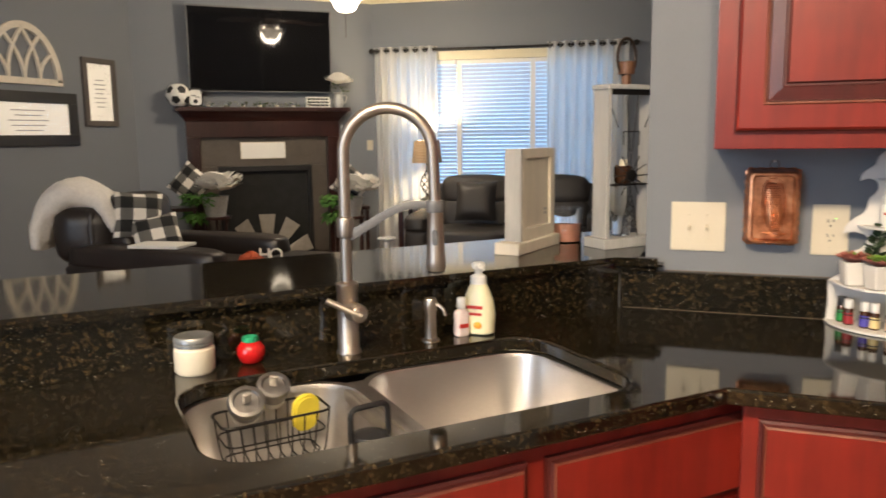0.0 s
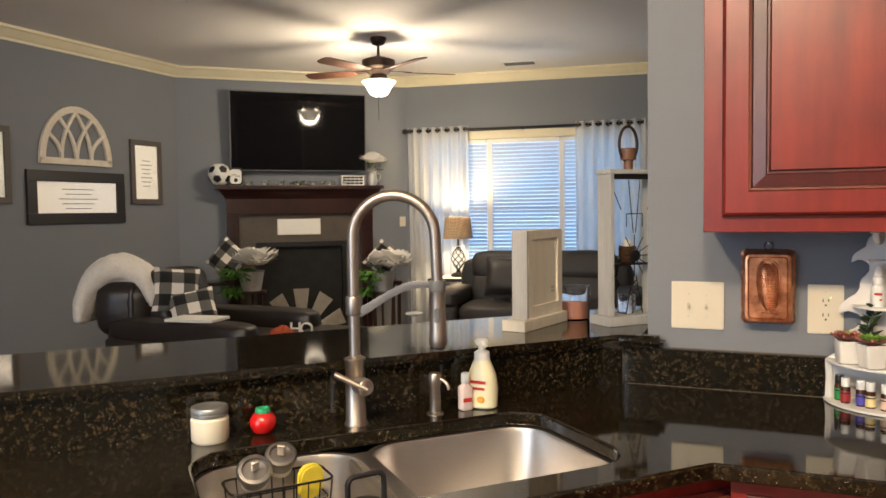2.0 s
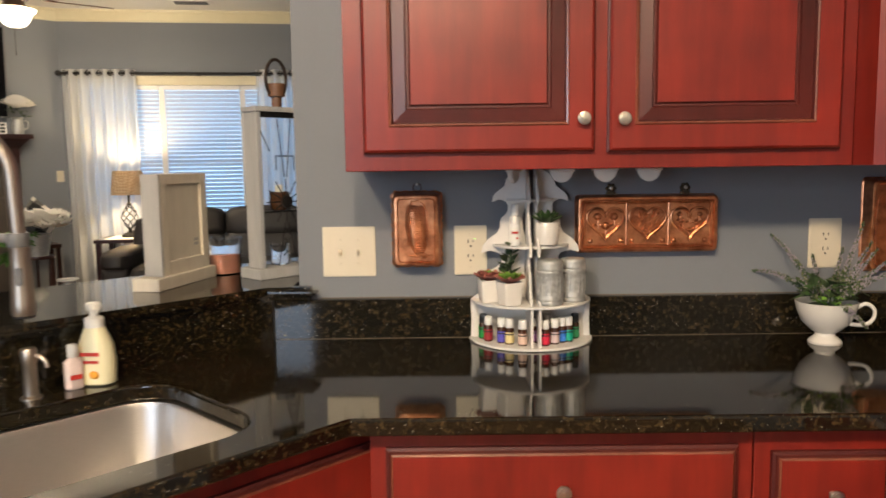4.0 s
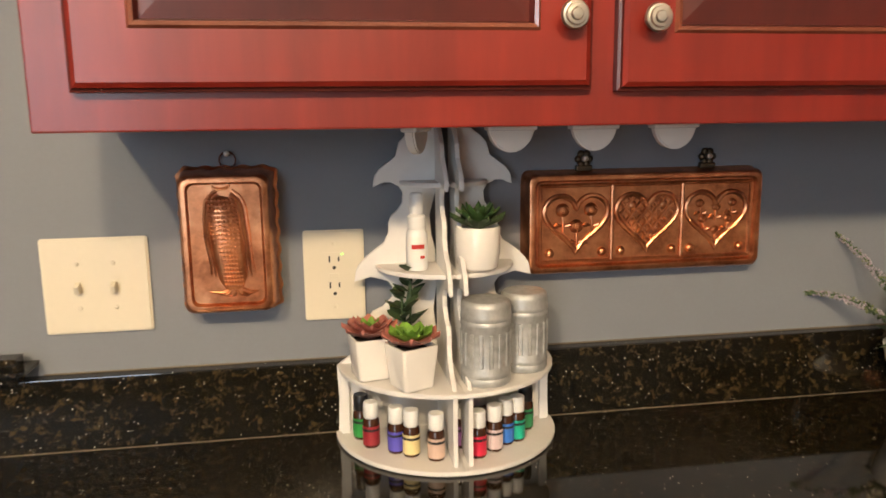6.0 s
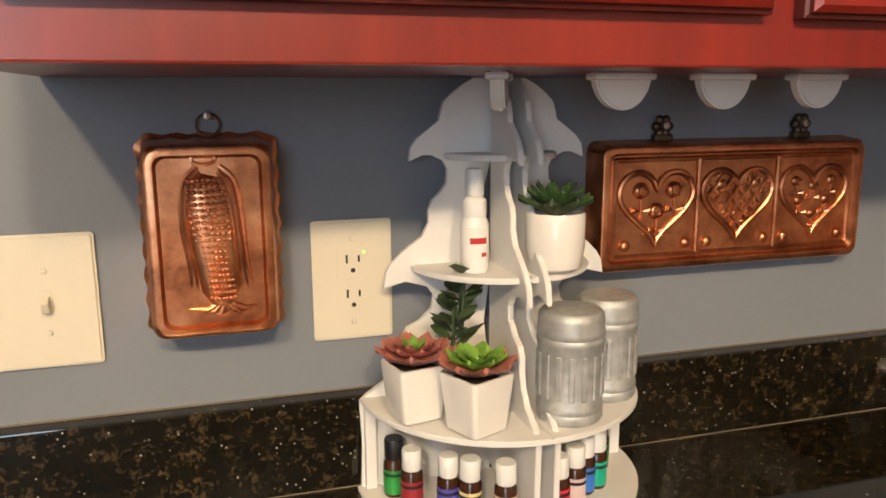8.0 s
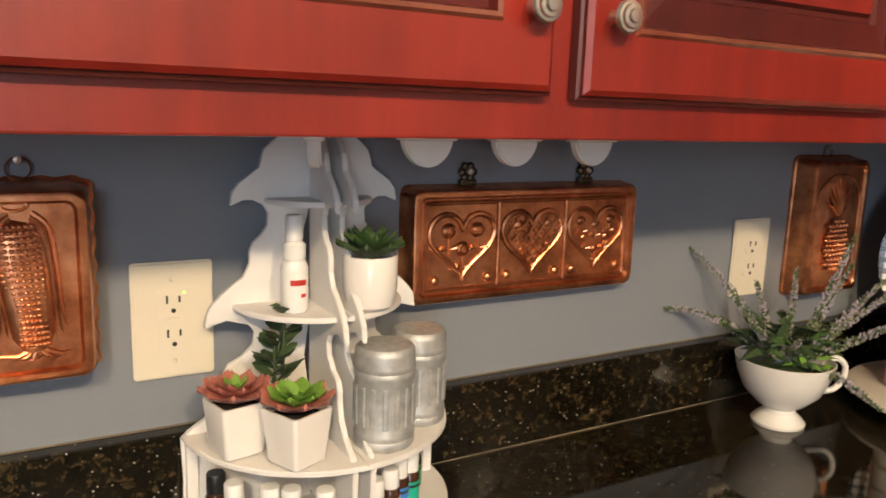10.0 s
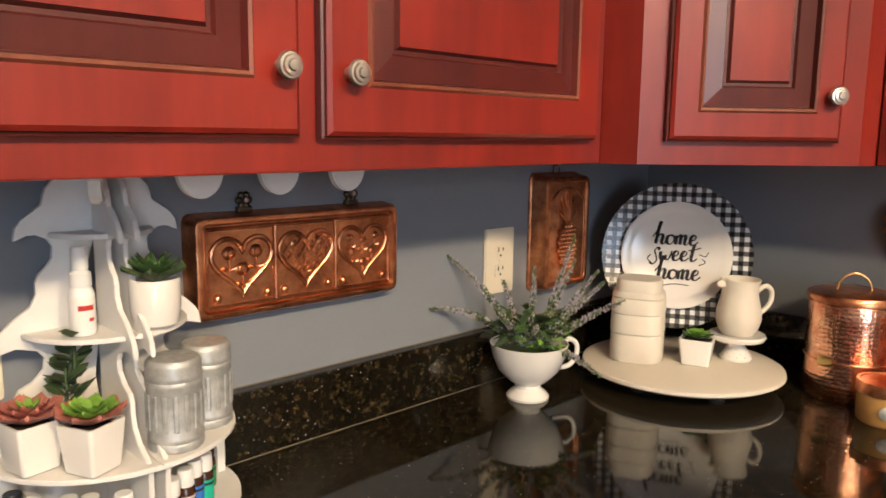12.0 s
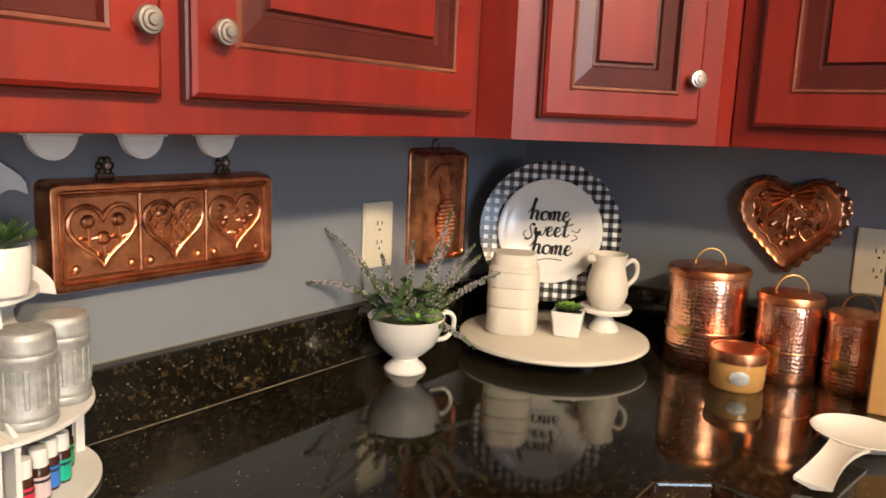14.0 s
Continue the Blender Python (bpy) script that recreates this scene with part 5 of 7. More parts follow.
def sprig(parent, base, d, length, droop, mats, n, size):
    """A bowed stem set all along with small buds."""
    base, d = Vector(base), Vector(d).normalized()
    pts = [base + d * length * u + Vector((0, 0, -droop * u * u)) for u in [k / 8 for k in range(9)]]
    put("stem", tube(pts, 0.0012, 5), LEAF, parent)
    bm = bmesh.new()
    tint = []
    for k in range(n):
        u = 0.22 + 0.78 * k / n
        i = min(7, int(u * 8))
        p = pts[i].lerp(pts[i + 1], u * 8 - i)
        taper = 1.1 - 0.55 * u * u
        for j in range(4):
            v = Vector((rng.uniform(-1, 1), rng.uniform(-1, 1), rng.uniform(-1, 1))).normalized()
            c = p + v * size * taper
            r = size * rng.uniform(0.28, 0.5) * taper
            q = [bm.verts.new(c + Vector(o) * r) for o in ((1, 0, 0), (-1, 0, 0), (0, 1, 0), (0, -1, 0), (0, 0, 1.3), (0, 0, -1.3))]
            for a, b, cc in ((0, 2, 4), (2, 1, 4), (1, 3, 4), (3, 0, 4), (2, 0, 5), (1, 2, 5), (3, 1, 5), (0, 3, 5)):
                bm.faces.new((q[a], q[b], q[cc]))
            green = 0.75 if u < 0.5 or u > 0.9 else 0.3
            tint += [(rng.choice((0, 2)) if rng.random() < green else 1)] * 8
    for f, t_ in zip(bm.faces, tint):
        f.material_index = t_
    put("bloom", bm, mats, parent)


SPR = -52
# bearing, tilt, length and droop of each sprig
for ang, tilt, L, dr in ((SPR + 176, 58, 0.275, 0.078), (SPR + 188, 43, 0.235, 0.095), (SPR + 6, 72, 0.205, 0.0), (SPR - 6, 55, 0.185, 0.010), (SPR + 10, 47, 0.178, 0.014), (SPR - 14, 38, 0.195, 0.022), (SPR - 28, 16, 0.135, 0.062),
                         (SPR + 30, 62, 0.17, 0.0), (SPR + 155, 70, 0.13, 0.01), (SPR + 225, 58, 0.11, 0.03), (SPR - 75, 64, 0.10, 0.04), (SPR + 85, 70, 0.15, 0.01)):
    a, t = radians(ang + 20), radians(tilt)
    sprig(tc, (0.012 * math.cos(a), 0.012 * math.sin(a), 0.085), (math.cos(a) * math.cos(t), math.sin(a) * math.cos(t), math.sin(t)), L, dr, [LEAF_GREY, LILAC, LEAF_DARK], 60, 0.0058)


def leaf_tuft(parent, centre, spread, n, size, mat, name="leaves", seed=3, lift=0.4, flat=0.28):
    r = random.Random(seed)
    bm = bmesh.new()
    for k in range(n):
        a = r.uniform(0, 2 * math.pi)
        rad = spread * math.sqrt(r.random())
        p = Vector(centre) + Vector((rad * math.cos(a), rad * math.sin(a), r.uniform(-0.3, 0.5) * spread))
        d = Vector((math.cos(a) + r.uniform(-0.6, 0.6), math.sin(a) + r.uniform(-0.6, 0.6), r.uniform(-0.2, 1.0) * lift * 2)).normalized()
        sd = d.cross(Vector((r.uniform(-0.4, 0.4), r.uniform(-0.4, 0.4), 1))).normalized()
        L = size * r.uniform(0.6, 1.2)
        v = [bm.verts.new(q) for q in (p, p + d * L * 0.45 + sd * L * flat, p + d * L + Vector((0, 0, -0.15 * L)), p + d * L * 0.45 - sd * L * flat, p + d * L * 0.45 + Vector((0, 0, 0.10 * L)))]
        for i, j in ((0, 1), (1, 2), (2, 3), (3, 0)):
            bm.faces.new((v[i], v[j], v[4]))
    return put(name, bm, mat, parent)


leaf_tuft(tc, (0, 0, 0.114), 0.046, 40, 0.046, LEAF_DARK, seed=5)
leaf_tuft(tc, (0.0, -0.01, 0.114), 0.050, 28, 0.036, LEAF, seed=15)
leaf_tuft(tc, (0.01, -0.03, 0.098), 0.035, 26, 0.022, LEAF_LIME, "clover_leaves", seed=6)
leaf_tuft(tc, (-0.015, -0.035, 0.100), 0.015, 8, 0.016, plain("tiny_blue_flower", (0.35, 0.45, 0.70), 0.6), "small_flowers", seed=8)

# ---- tray in the corner ----
TRX, TRY = 2.840, 1.945
tr = thing("round_tray", pose(TRX, TRY, TOP), "cream round wooden riser tray", "tray")
put("top", lathe([(0, 0.023), (0.172, 0.023), (0.190, 0.025), (0.197, 0.030), (0.196, 0.036), (0.190, 0.039), (0, 0.039)], 56), STONEWARE, tr, smooth=True)
for k in range(3):
    a = 2 * math.pi * k / 3 + 0.4
    put("foot", lathe([(0, 0), (0.014, 0), (0.016, 0.006), (0.016, 0.0235), (0, 0.0235)], 16, m=pose(0.085 * math.cos(a), 0.085 * math.sin(a), 0)), STONEWARE, tr)
TRZ = TOP + 0.0395
st = thing("stacked_canister", pose(2.790, 2.018, TRZ, 0, 0, 25) @ Matrix.Diagonal((1.12, 1.12, 1.0, 1)), "cream stoneware stack of nested measuring cups", "canister")
prof = [(0, 0, 0.094), (0, 0.004, 0.100), (1, 0.052, 0.100), (1, 0.056, 0.096), (1, 0.060, 0.102), (1, 0.094, 0.100), (1, 0.097, 0.096), (1, 0.100, 0.102), (1, 0.126, 0.100), (1, 0.129, 0.096), (1, 0.132, 0.100), (1, 0.138, 0.096), (1, 0.142, 0.086), (1, 0.160, 0.086), (1, 0.166, 0.080)]
for nm, a, b in (("lower_cup", 0, 4), ("middle_cup", 4, 7), ("upper_cup", 7, 10), ("lid_cup", 10, 15)):
    seg = prof[a:b + 1] if b < 15 else prof[a:]
    bm = loft([[(x, y, z) for x, y in rounded(w * 0.92, w * 0.92, w * 0.3, 5)] for _, z, w in seg])
    put(nm, bm, STONEWARE, st, smooth=True)
square_pot(pose(2.845, 1.915, TRZ, 0, 0, 20) @ Matrix.Diagonal((1.12, 1.12, 0.86, 1)), "tiny white pot with a green succulent", [LEAF, LEAF_LIME, LEAF_LIME], 0.027, 1.14)
cs = thing("mini_cake_stand", pose(2.936, 1.876, TRZ) @ Matrix.Diagonal((1.2, 1.2, 1.06, 1)), "small white cake stand with dotted foot", "cake stand")
put("foot", lathe([(0, 0), (0.026, 0), (0.027, 0.004), (0.018, 0.020), (0.012, 0.030), (0.012, 0.036), (0, 0.036)], 28), CERAMIC, cs, smooth=True)
put("top", lathe([(0, 0.036), (0.030, 0.036), (0.044, 0.040), (0.047, 0.046), (0.045, 0.050), (0.030, 0.048), (0, 0.048)], 32), CERAMIC, cs, smooth=True)
bm = bmesh.new()
for k in range(24):
    a = 2 * math.pi * k / 24
    bmesh.ops.create_icosphere(bm, subdivisions=1, radius=0.0016, matrix=pose(0.024 * math.cos(a) - (0.004 if k % 2 else 0) * math.cos(a), 0.024 * math.sin(a) - (0.004 if k % 2 else 0) * math.sin(a), 0.008 + 0.006 * (k % 2)))
put("dots", bm, BRASS, cs, "gold dots")
pt = thing("pitcher", pose(2.936, 1.876, TRZ + 0.0515, 0, 0, -35) @ Matrix.Scale(1.12, 4), "small cream ceramic pitcher", "pitcher")
put("body", lathe([(0, 0), (0.026, 0), (0.034, 0.010), (0.0395, 0.028), (0.039, 0.045), (0.033, 0.068), (0.0305, 0.084), (0.035, 0.102), (0.033, 0.102), (0.029, 0.084), (0.03, 0.06), (0, 0.02)], 32), STONEWARE, pt, smooth=True)
put("handle", tube([(0.033, 0, 0.078), (0.050, 0, 0.088), (0.062, 0, 0.078), (0.060, 0, 0.055), (0.040, 0, 0.036)], 0.0045, 10), STONEWARE, pt, smooth=True)
put("spout", prism([(-0.02, -0.014), (-0.045, 0), (-0.02, 0.014)], 0.088, 0.1015, bevel=0.002), STONEWARE, pt)


def gingham(scale, dark=(0.008, 0.008, 0.009), light=(0.74, 0.74, 0.76), rough=0.25, axes=("X", "Z")):
    m, nodes, links, b = material("gingham_check")
    tcn, sep = nodes.new("ShaderNodeTexCoord"), nodes.new("ShaderNodeSeparateXYZ")
    links.new(tcn.outputs["Object"], sep.inputs[0])
    outs = []
    for ax in axes:
        mu, fr, gt = nodes.new("ShaderNodeMath"), nodes.new("ShaderNodeMath"), nodes.new("ShaderNodeMath")
        mu.operation, fr.operation, gt.operation = "MULTIPLY", "FRACT", "GREATER_THAN"
        mu.inputs[1].default_value = scale
        gt.inputs[1].default_value = 0.5
        ad = nodes.new("ShaderNodeMath")
        ad.inputs[1].default_value = 50.25
        links.new(sep.outputs[ax], mu.inputs[0])
        links.new(mu.outputs[0], ad.inputs[0])
        links.new(ad.outputs[0], fr.inputs[0])
        links.new(fr.outputs[0], gt.inputs[0])
        outs.append(gt.outputs[0])
    s = nodes.new("ShaderNodeMath")
    links.new(outs[0], s.inputs[0])
    links.new(outs[1], s.inputs[1])
    hf = nodes.new("ShaderNodeMath")
    hf.operation = "MULTIPLY"
    hf.inputs[1].default_value = 0.5
    links.new(s.outputs[0], hf.inputs[0])
    r = ramp(nodes, [(0.2, light), (0.4, [0.16 * (a + c) for a, c in zip(dark, light)]), (0.6, [0.16 * (a + c) for a, c in zip(dark, light)]), (0.8, dark)])
    links.new(hf.outputs[0], r.inputs[0])
    links.new(r.outputs[0], b.inputs["Base Color"])
    b.inputs["Roughness"].default_value = rough
    return m


def text_mesh(name, cu, mat):
    """Turn a text curve into a mesh object."""
    tmp = bpy.data.objects.new("tmp", cu)
    me = bpy.data.meshes.new_from_object(tmp)
    bpy.data.objects.remove(tmp)
    me.materials.clear()
    me.materials.append(mat)
    return new(name, me)


PLATE = Vector((2.932, 2.020, 1.150))
pdir = math.degrees(math.atan2(1.2 - PLATE.y, 1.459 - PLATE.x)) + 90
pl = thing("charger_plate", pose(PLATE.x, PLATE.y, PLATE.z, -9, 0, pdir) @ pose(0, 0, 0), "black and white gingham charger with a white plate", "plate")
bm = lathe([(0, 0.002), (0.105, 0.002), (0.112, 0.004), (0.148, 0.012), (0.154, 0.014), (0.155, 0.011), (0.148, 0.006), (0.105, -0.003), (0, -0.003)], 64)
bm.transform(pose(0, 0, 0, 90))
put("charger", bm, gingham(50), pl, "gingham checked rim", True)
bm = lathe([(0, 0.006), (0.088, 0.006), (0.096, 0.010), (0.111, 0.016), (0.114, 0.016), (0.113, 0.013), (0.096, 0.005), (0, 0.003)], 56)
bm.transform(pose(0, 0, 0, 90))
wp = put("plate", bm, CERAMIC, pl, "white glazed plate", True)
# hand-lettered script: pen strokes for each letter, in units of the x-height
PEN_STROKES = {
    "h": (1.0, [[(-0.35, 0.7), (0.1, 1.5), (0.35, 2.1), (0.2, 2.2), (0.1, 1.2), (0.05, 0.0)], [(0.08, 0.5), (0.4, 1.0), (0.65, 0.8), (0.6, 0.2), (0.8, 0.0), (1.0, 0.3)]]),
    "o": (0.9, [[(0.5, 0.95), (0.12, 0.75), (0.12, 0.2), (0.45, 0.0), (0.75, 0.3), (0.72, 0.75), (0.5, 0.95), (0.75, 0.8), (1.0, 0.85)]]),
    "m": (1.35, [[(0.0, 0.9), (0.1, 0.5), (0.08, 0.0)], [(0.1, 0.5), (0.35, 0.98), (0.5, 0.8), (0.5, 0.0)], [(0.52, 0.5), (0.8, 0.98), (0.98, 0.75), (0.95, 0.15), (1.15, 0.0), (1.35, 0.25)]]),
    "e": (0.85, [[(0.1, 0.4), (0.5, 0.55), (0.6, 0.85), (0.35, 1.0), (0.1, 0.6), (0.2, 0.1), (0.5, 0.0), (0.9, 0.35)]]),
    "s": (0.8, [[(-0.2, -0.3), (0.15, -0.5), (0.5, -0.1), (0.35, 0.45), (0.15, 0.9), (0.4, 1.3), (0.65, 1.05)]]),
    "w": (1.2, [[(0.0, 0.9), (0.05, 0.2), (0.3, 0.0), (0.5, 0.5), (0.55, 0.15), (0.85, 0.05), (1.05, 0.6), (1.1, 1.0)]]),
    "t": (0.8, [[(0.4, 1.8), (0.3, 0.9), (0.3, 0.15), (0.55, 0.0), (0.85, 0.3)], [(-0.1, 1.1), (0.4, 1.2), (1.1, 1.45)]]),
}


def script(word, x, z, unit, parent):
    for ch in word:
        adv, strokes = PEN_STROKES[ch]
        bm = bmesh.new()
        for st_ in strokes:
            pts = [Vector((x + (px + 0.12 * pz) * unit, 0, z + pz * unit)) for px, pz in st_]
            pts = flowing(pts, 5)
            n = len(pts) - 1
            edge = []
            for i, p in enumerate(pts):
                d = (pts[min(n, i + 1)] - pts[max(0, i - 1)]).normalized()
                heavy = 0.0011 + 0.0021 * max(0, -d.z) + 0.0004 * abs(math.sin(i))
                nrm = Vector((-d.z, 0, d.x)) * heavy
                edge.append((bm.verts.new((p.x + nrm.x, -0.0072, p.z + nrm.z)), bm.verts.new((p.x - nrm.x, -0.0072, p.z - nrm.z))))
            for (a, b), (c, d) in zip(edge, edge[1:]):
                bm.faces.new((a, b, d, c))
        bmesh.ops.solidify(bm, geom=bm.faces[:], thickness=0.0004)
        put("lettering", bm, INK, parent)
        x += adv * unit


script("home", -0.044, 0.023, 0.0210, wp)
script("sweet", -0.049, -0.011, 0.0200, wp)
script("home", -0.036, -0.051, 0.0210, wp)
for pts in ([(-0.047, -0.0066, -0.021), (-0.058, -0.0066, -0.010), (-0.051, -0.0066, 0.0)], [(0.047, -0.0066, 0.004), (0.060, -0.0066, 0.0), (0.066, -0.0066, 0.010)], [(-0.026, -0.0066, -0.066), (0.0, -0.0066, -0.061), (0.030, -0.0066, -0.063)], [(0.047, -0.0066, -0.020), (0.060, -0.0066, -0.013), (0.053, -0.0066, -0.005)]):
    put("flourish", tube(flowing([Vector(q) for q in pts], 6), 0.0010, 6), INK, wp)
ea = thing("plate_easel", pose(PLATE.x, PLATE.y, TRZ, 0, 0, pdir), "black wire plate easel", "easel")
put("wire_frame", tube([(-0.06, -0.055, 0.0), (-0.06, -0.05, 0.028), (-0.06, -0.03, 0.022), (-0.05, 0.02, 0.02), (-0.03, 0.026, 0.15), (0.03, 0.026, 0.15), (0.05, 0.02, 0.02), (0.06, -0.03, 0.022), (0.06, -0.05, 0.028), (0.06, -0.055, 0.0)], 0.0028, 8), IRON, ea, smooth=True)

# ---- copper canisters ----


def canister(x, y, r, h, label):
    e = thing("copper_canister", pose(x, y, TOP, 0, 0, -60), label, "canister", "hammered copper canisters")
    put("body", lathe([(0, 0), (r * 0.97, 0), (r, 0.003)] + [(r, 0.003 + (h - 0.006) * k / 6) for k in range(1, 7)] + [(r * 0.98, h), (0, h)], 48), HAMMER, e, "hammered copper body", True)
    lid = put("lid", lathe([(r * 1.0, h), (r * 1.035, h + 0.001), (r * 1.035, h + 0.012), (r * 1.0, h + 0.016), (r * 0.80, h + 0.019), (0, h + 0.021)], 48), COPPER, e, "smooth copper lid", True)
    put("handle", tube([(0.030 * math.cos(a), 0, h + 0.018 + 0.034 * math.sin(a)) for a in [math.pi * k / 14 for k in range(15)]], 0.0021, 10), BRASS, lid, "brass loop handle", True)
    put("band", lathe([(r * 1.004, h * 0.40), (r * 1.012, h * 0.41), (r * 1.004, h * 0.42)], 48), COPPER, e)
    bm = lathe([(r * 1.012, h * 0.40 - 0.008), (r * 1.02, h * 0.40 - 0.006), (r * 1.02, h * 0.40 + 0.010), (r * 1.012, h * 0.40 + 0.012)], 8, arc=1.5 * 0.02 / r)
    bm.transform(pose(0, 0, 0, 0, 0, 228 - math.degrees(0.015 / r)))
    put("label_plate", bm, BRASS, e, "brass name plate", True)


canister(3.000, 1.684, 0.078, 0.184, "large hammered copper canister with brass loop lid")
canister(3.012, 1.528, 0.059, 0.152, "medium hammered copper canister with brass loop lid")
canister(3.024, 1.412, 0.051, 0.132, "small hammered copper canister with brass loop lid")
cj = thing("candle_tin", pose(2.895, 1.582, TOP), "amber glass candle with copper lid", "candle")
put("glass", lathe([(0, 0), (0.046, 0), (0.050, 0.005), (0.051, 0.045), (0.050, 0.052), (0, 0.052)], 32), plain("amber_candle_glass", (0.52, 0.28, 0.09), 0.15, vary=0.08, coat=0.6), cj, smooth=True)
put("lid", lathe([(0.050, 0.052), (0.0525, 0.053), (0.0525, 0.070), (0.051, 0.0735), (0.047, 0.0735), (0.045, 0.071), (0, 0.071)], 32), COPPER, cj, "copper lid", True)
lab = lathe([(0, 0.0015), (0.014, 0.0013), (0.018, 0.0)], 20)
lab.transform(Matrix.Diagonal((1, 0.75, 1, 1)))
lo_ = put("label_plate", lab, GALV, cj, "oval silver label", True)
lo_.matrix_local = pose(-0.0475, -0.018, 0.028, 90, 0, -69)

sr = thing("spoon_rest", pose(2.755, 1.350, TOP + 0.001, 0, 0, -5), "white ceramic spoon rest", "spoon rest")
put("bowl", lathe([(0, 0.004), (0.045, 0.005), (0.060, 0.013), (0.070, 0.020), (0.073, 0.019), (0.062, 0.008), (0.045, 0.0), (0, 0.0)], 40), CERAMIC, sr, smooth=True)
bm = bmesh.new()
rg = []
for k in range(9):
    u = k / 8
    w = 0.030 - 0.012 * math.sin(math.pi * u * 0.8) + 0.002 * u
    x, z = -0.045 - 0.19 * u, 0.012 + 0.008 * math.sin(u * math.pi)
    y = 0.0
    rg.append([bm.verts.new(p) for p in ((x, y - w, z + 0.004), (x, y - w * 0.5, z), (x, y + w * 0.5, z), (x, y + w, z + 0.004), (x, y + w, z - 0.002), (x, y, z - 0.008), (x, y - w, z - 0.002))])
for a, b in zip(rg, rg[1:]):
    for k in range(7):
        bm.faces.new((a[k], a[(k + 1) % 7], b[(k + 1) % 7], b[k]))
bm.faces.new(rg[0])
bm.faces.new(rg[-1][::-1])
put("handle", bm, CERAMIC, sr, smooth=True)
cb = thing("knife_block", pose(2.955, 1.285, TOP, 0, 0, -82), "light bamboo block with dark top", "knife block")
put("block", box((-0.085, -0.035, 0), (0.085, 0.035, 0.225), 0.004), wood_material("bamboo", (0.38, 0.19, 0.06), (0.62, 0.36, 0.14), 0.4, 0.1), cb)
put("cap", box((-0.086, -0.036, 0.2252), (0.086, 0.036, 0.262), 0.004), BLACKP, cb, "black top edge")

# ---- things on the bar ----
WASH = plain("whitewashed_wood", (0.66, 0.61, 0.52), 0.7, vary=0.12, scale=25, grain=150, relief=0.25, stretch=(1, 1, 0.15))
GREYWASH = plain("grey_washed_wood", (0.40, 0.40, 0.39), 0.75, vary=0.22, scale=18, grain=120, relief=0.3, stretch=(1, 1, 0.12))
fs = thing("standing_frame_sign", pose(0.846, 2.118, BAR, 0, 0, 78), "whitewashed wooden frame sign on a foot", "sign")
put("foot", box((0.0, 0.0, 0), (0.29, 0.078, 0.034), 0.003), WASH, fs)
put("side_board", box((0.038, 0.012, 0.034), (0.048, 0.064, 0.300), 0.002), GREYWASH, fs, "grey weathered side edge")
for lo, hi in (((0.0485, 0.012, 0.034), (0.078, 0.060, 0.300)), ((0.245, 0.012, 0.034), (0.275, 0.060, 0.300)), ((0.078, 0.012, 0.272), (0.245, 0.060, 0.300)), ((0.078, 0.012, 0.034), (0.245, 0.060, 0.070))):
    put("frame_board", box(lo, hi, 0.002), WASH, fs)
put("panel", box((0.078, 0.020, 0.070), (0.245, 0.050, 0.272)), WASH, fs, "plain recessed cream panel")
for zz in (0.100, 0.112):
    put("printed_mark", box((0.210, 0.0188, zz), (0.232, 0.0198, zz + 0.008)), GREYWASH, fs)
bc = thing("jar_candle", pose(0.915, 2.462, BAR) @ Matrix.Diagonal((1.2, 1.2, 1.0, 1)), "peach candle in a clear glass tumbler", "candle")
put("wax", lathe([(0, 0.004), (0.036, 0.004), (0.037, 0.008), (0.037, 0.060), (0, 0.060)], 28), PINKWAX, bc, smooth=True)
put("glass", lathe([(0, 0), (0.037, 0), (0.040, 0.004), (0.042, 0.108), (0.0395, 0.108), (0.0378, 0.062), (0.0374, 0.004), (0, 0.003)], 32), GLASS, bc, "clear glass tumbler", True)
ln = thing("windmill_lantern", pose(1.060, 2.322, BAR, 0, 0, 46.4), "grey-washed wooden lantern with iron windmill", "lantern")
LH = 0.468
put("foot", box((-0.018, -0.016, 0), (0.195, 0.085, 0.030), 0.003), GREYWASH, ln)
put("side_board", box((0.0, 0.0, 0.030), (0.014, 0.068, LH), 0.002), GREYWASH, ln)
put("side_board", box((0.172, 0.0, 0.030), (0.186, 0.068, LH), 0.002), GREYWASH, ln)
put("top_board", box((-0.004, -0.004, LH), (0.190, 0.072, LH + 0.014), 0.002), GREYWASH, ln)
put("rail", box((0.014, 0.003, LH - 0.016), (0.172, 0.012, LH), 0.001), IRON, ln)
bm = bmesh.new()
cx, cz = 0.093, 0.215
for k in range(12):
    a = 2 * math.pi * k / 12
    tube([(cx + 0.012 * math.cos(a), 0.006, cz + 0.012 * math.sin(a)), (cx + 0.066 * math.cos(a), 0.006, cz + 0.066 * math.sin(a))], 0.0016, 5, bm)
for sgn in (-1, 1):
    tube([(cx + sgn * 0.004, 0.006, cz + 0.07), (cx + sgn * 0.022, 0.006, LH - 0.02)], 0.0016, 5, bm)
    tube([(cx + sgn * 0.03, 0.006, cz + 0.09), (cx + sgn * 0.03, 0.006, cz + 0.13)], 0.0016, 5, bm)
    tube([(cx + sgn * 0.006, 0.006, cz - 0.06), (cx + sgn * 0.032, 0.006, 0.032)], 0.0016, 5, bm)
    tube([(cx + sgn * 0.078, 0.006, LH - 0.05), (cx + sgn * 0.05, 0.006, LH - 0.11)], 0.0016, 5, bm)
tube([(cx - 0.03, 0.006, cz + 0.13), (cx + 0.03, 0.006, cz + 0.13)], 0.0016, 5, bm)
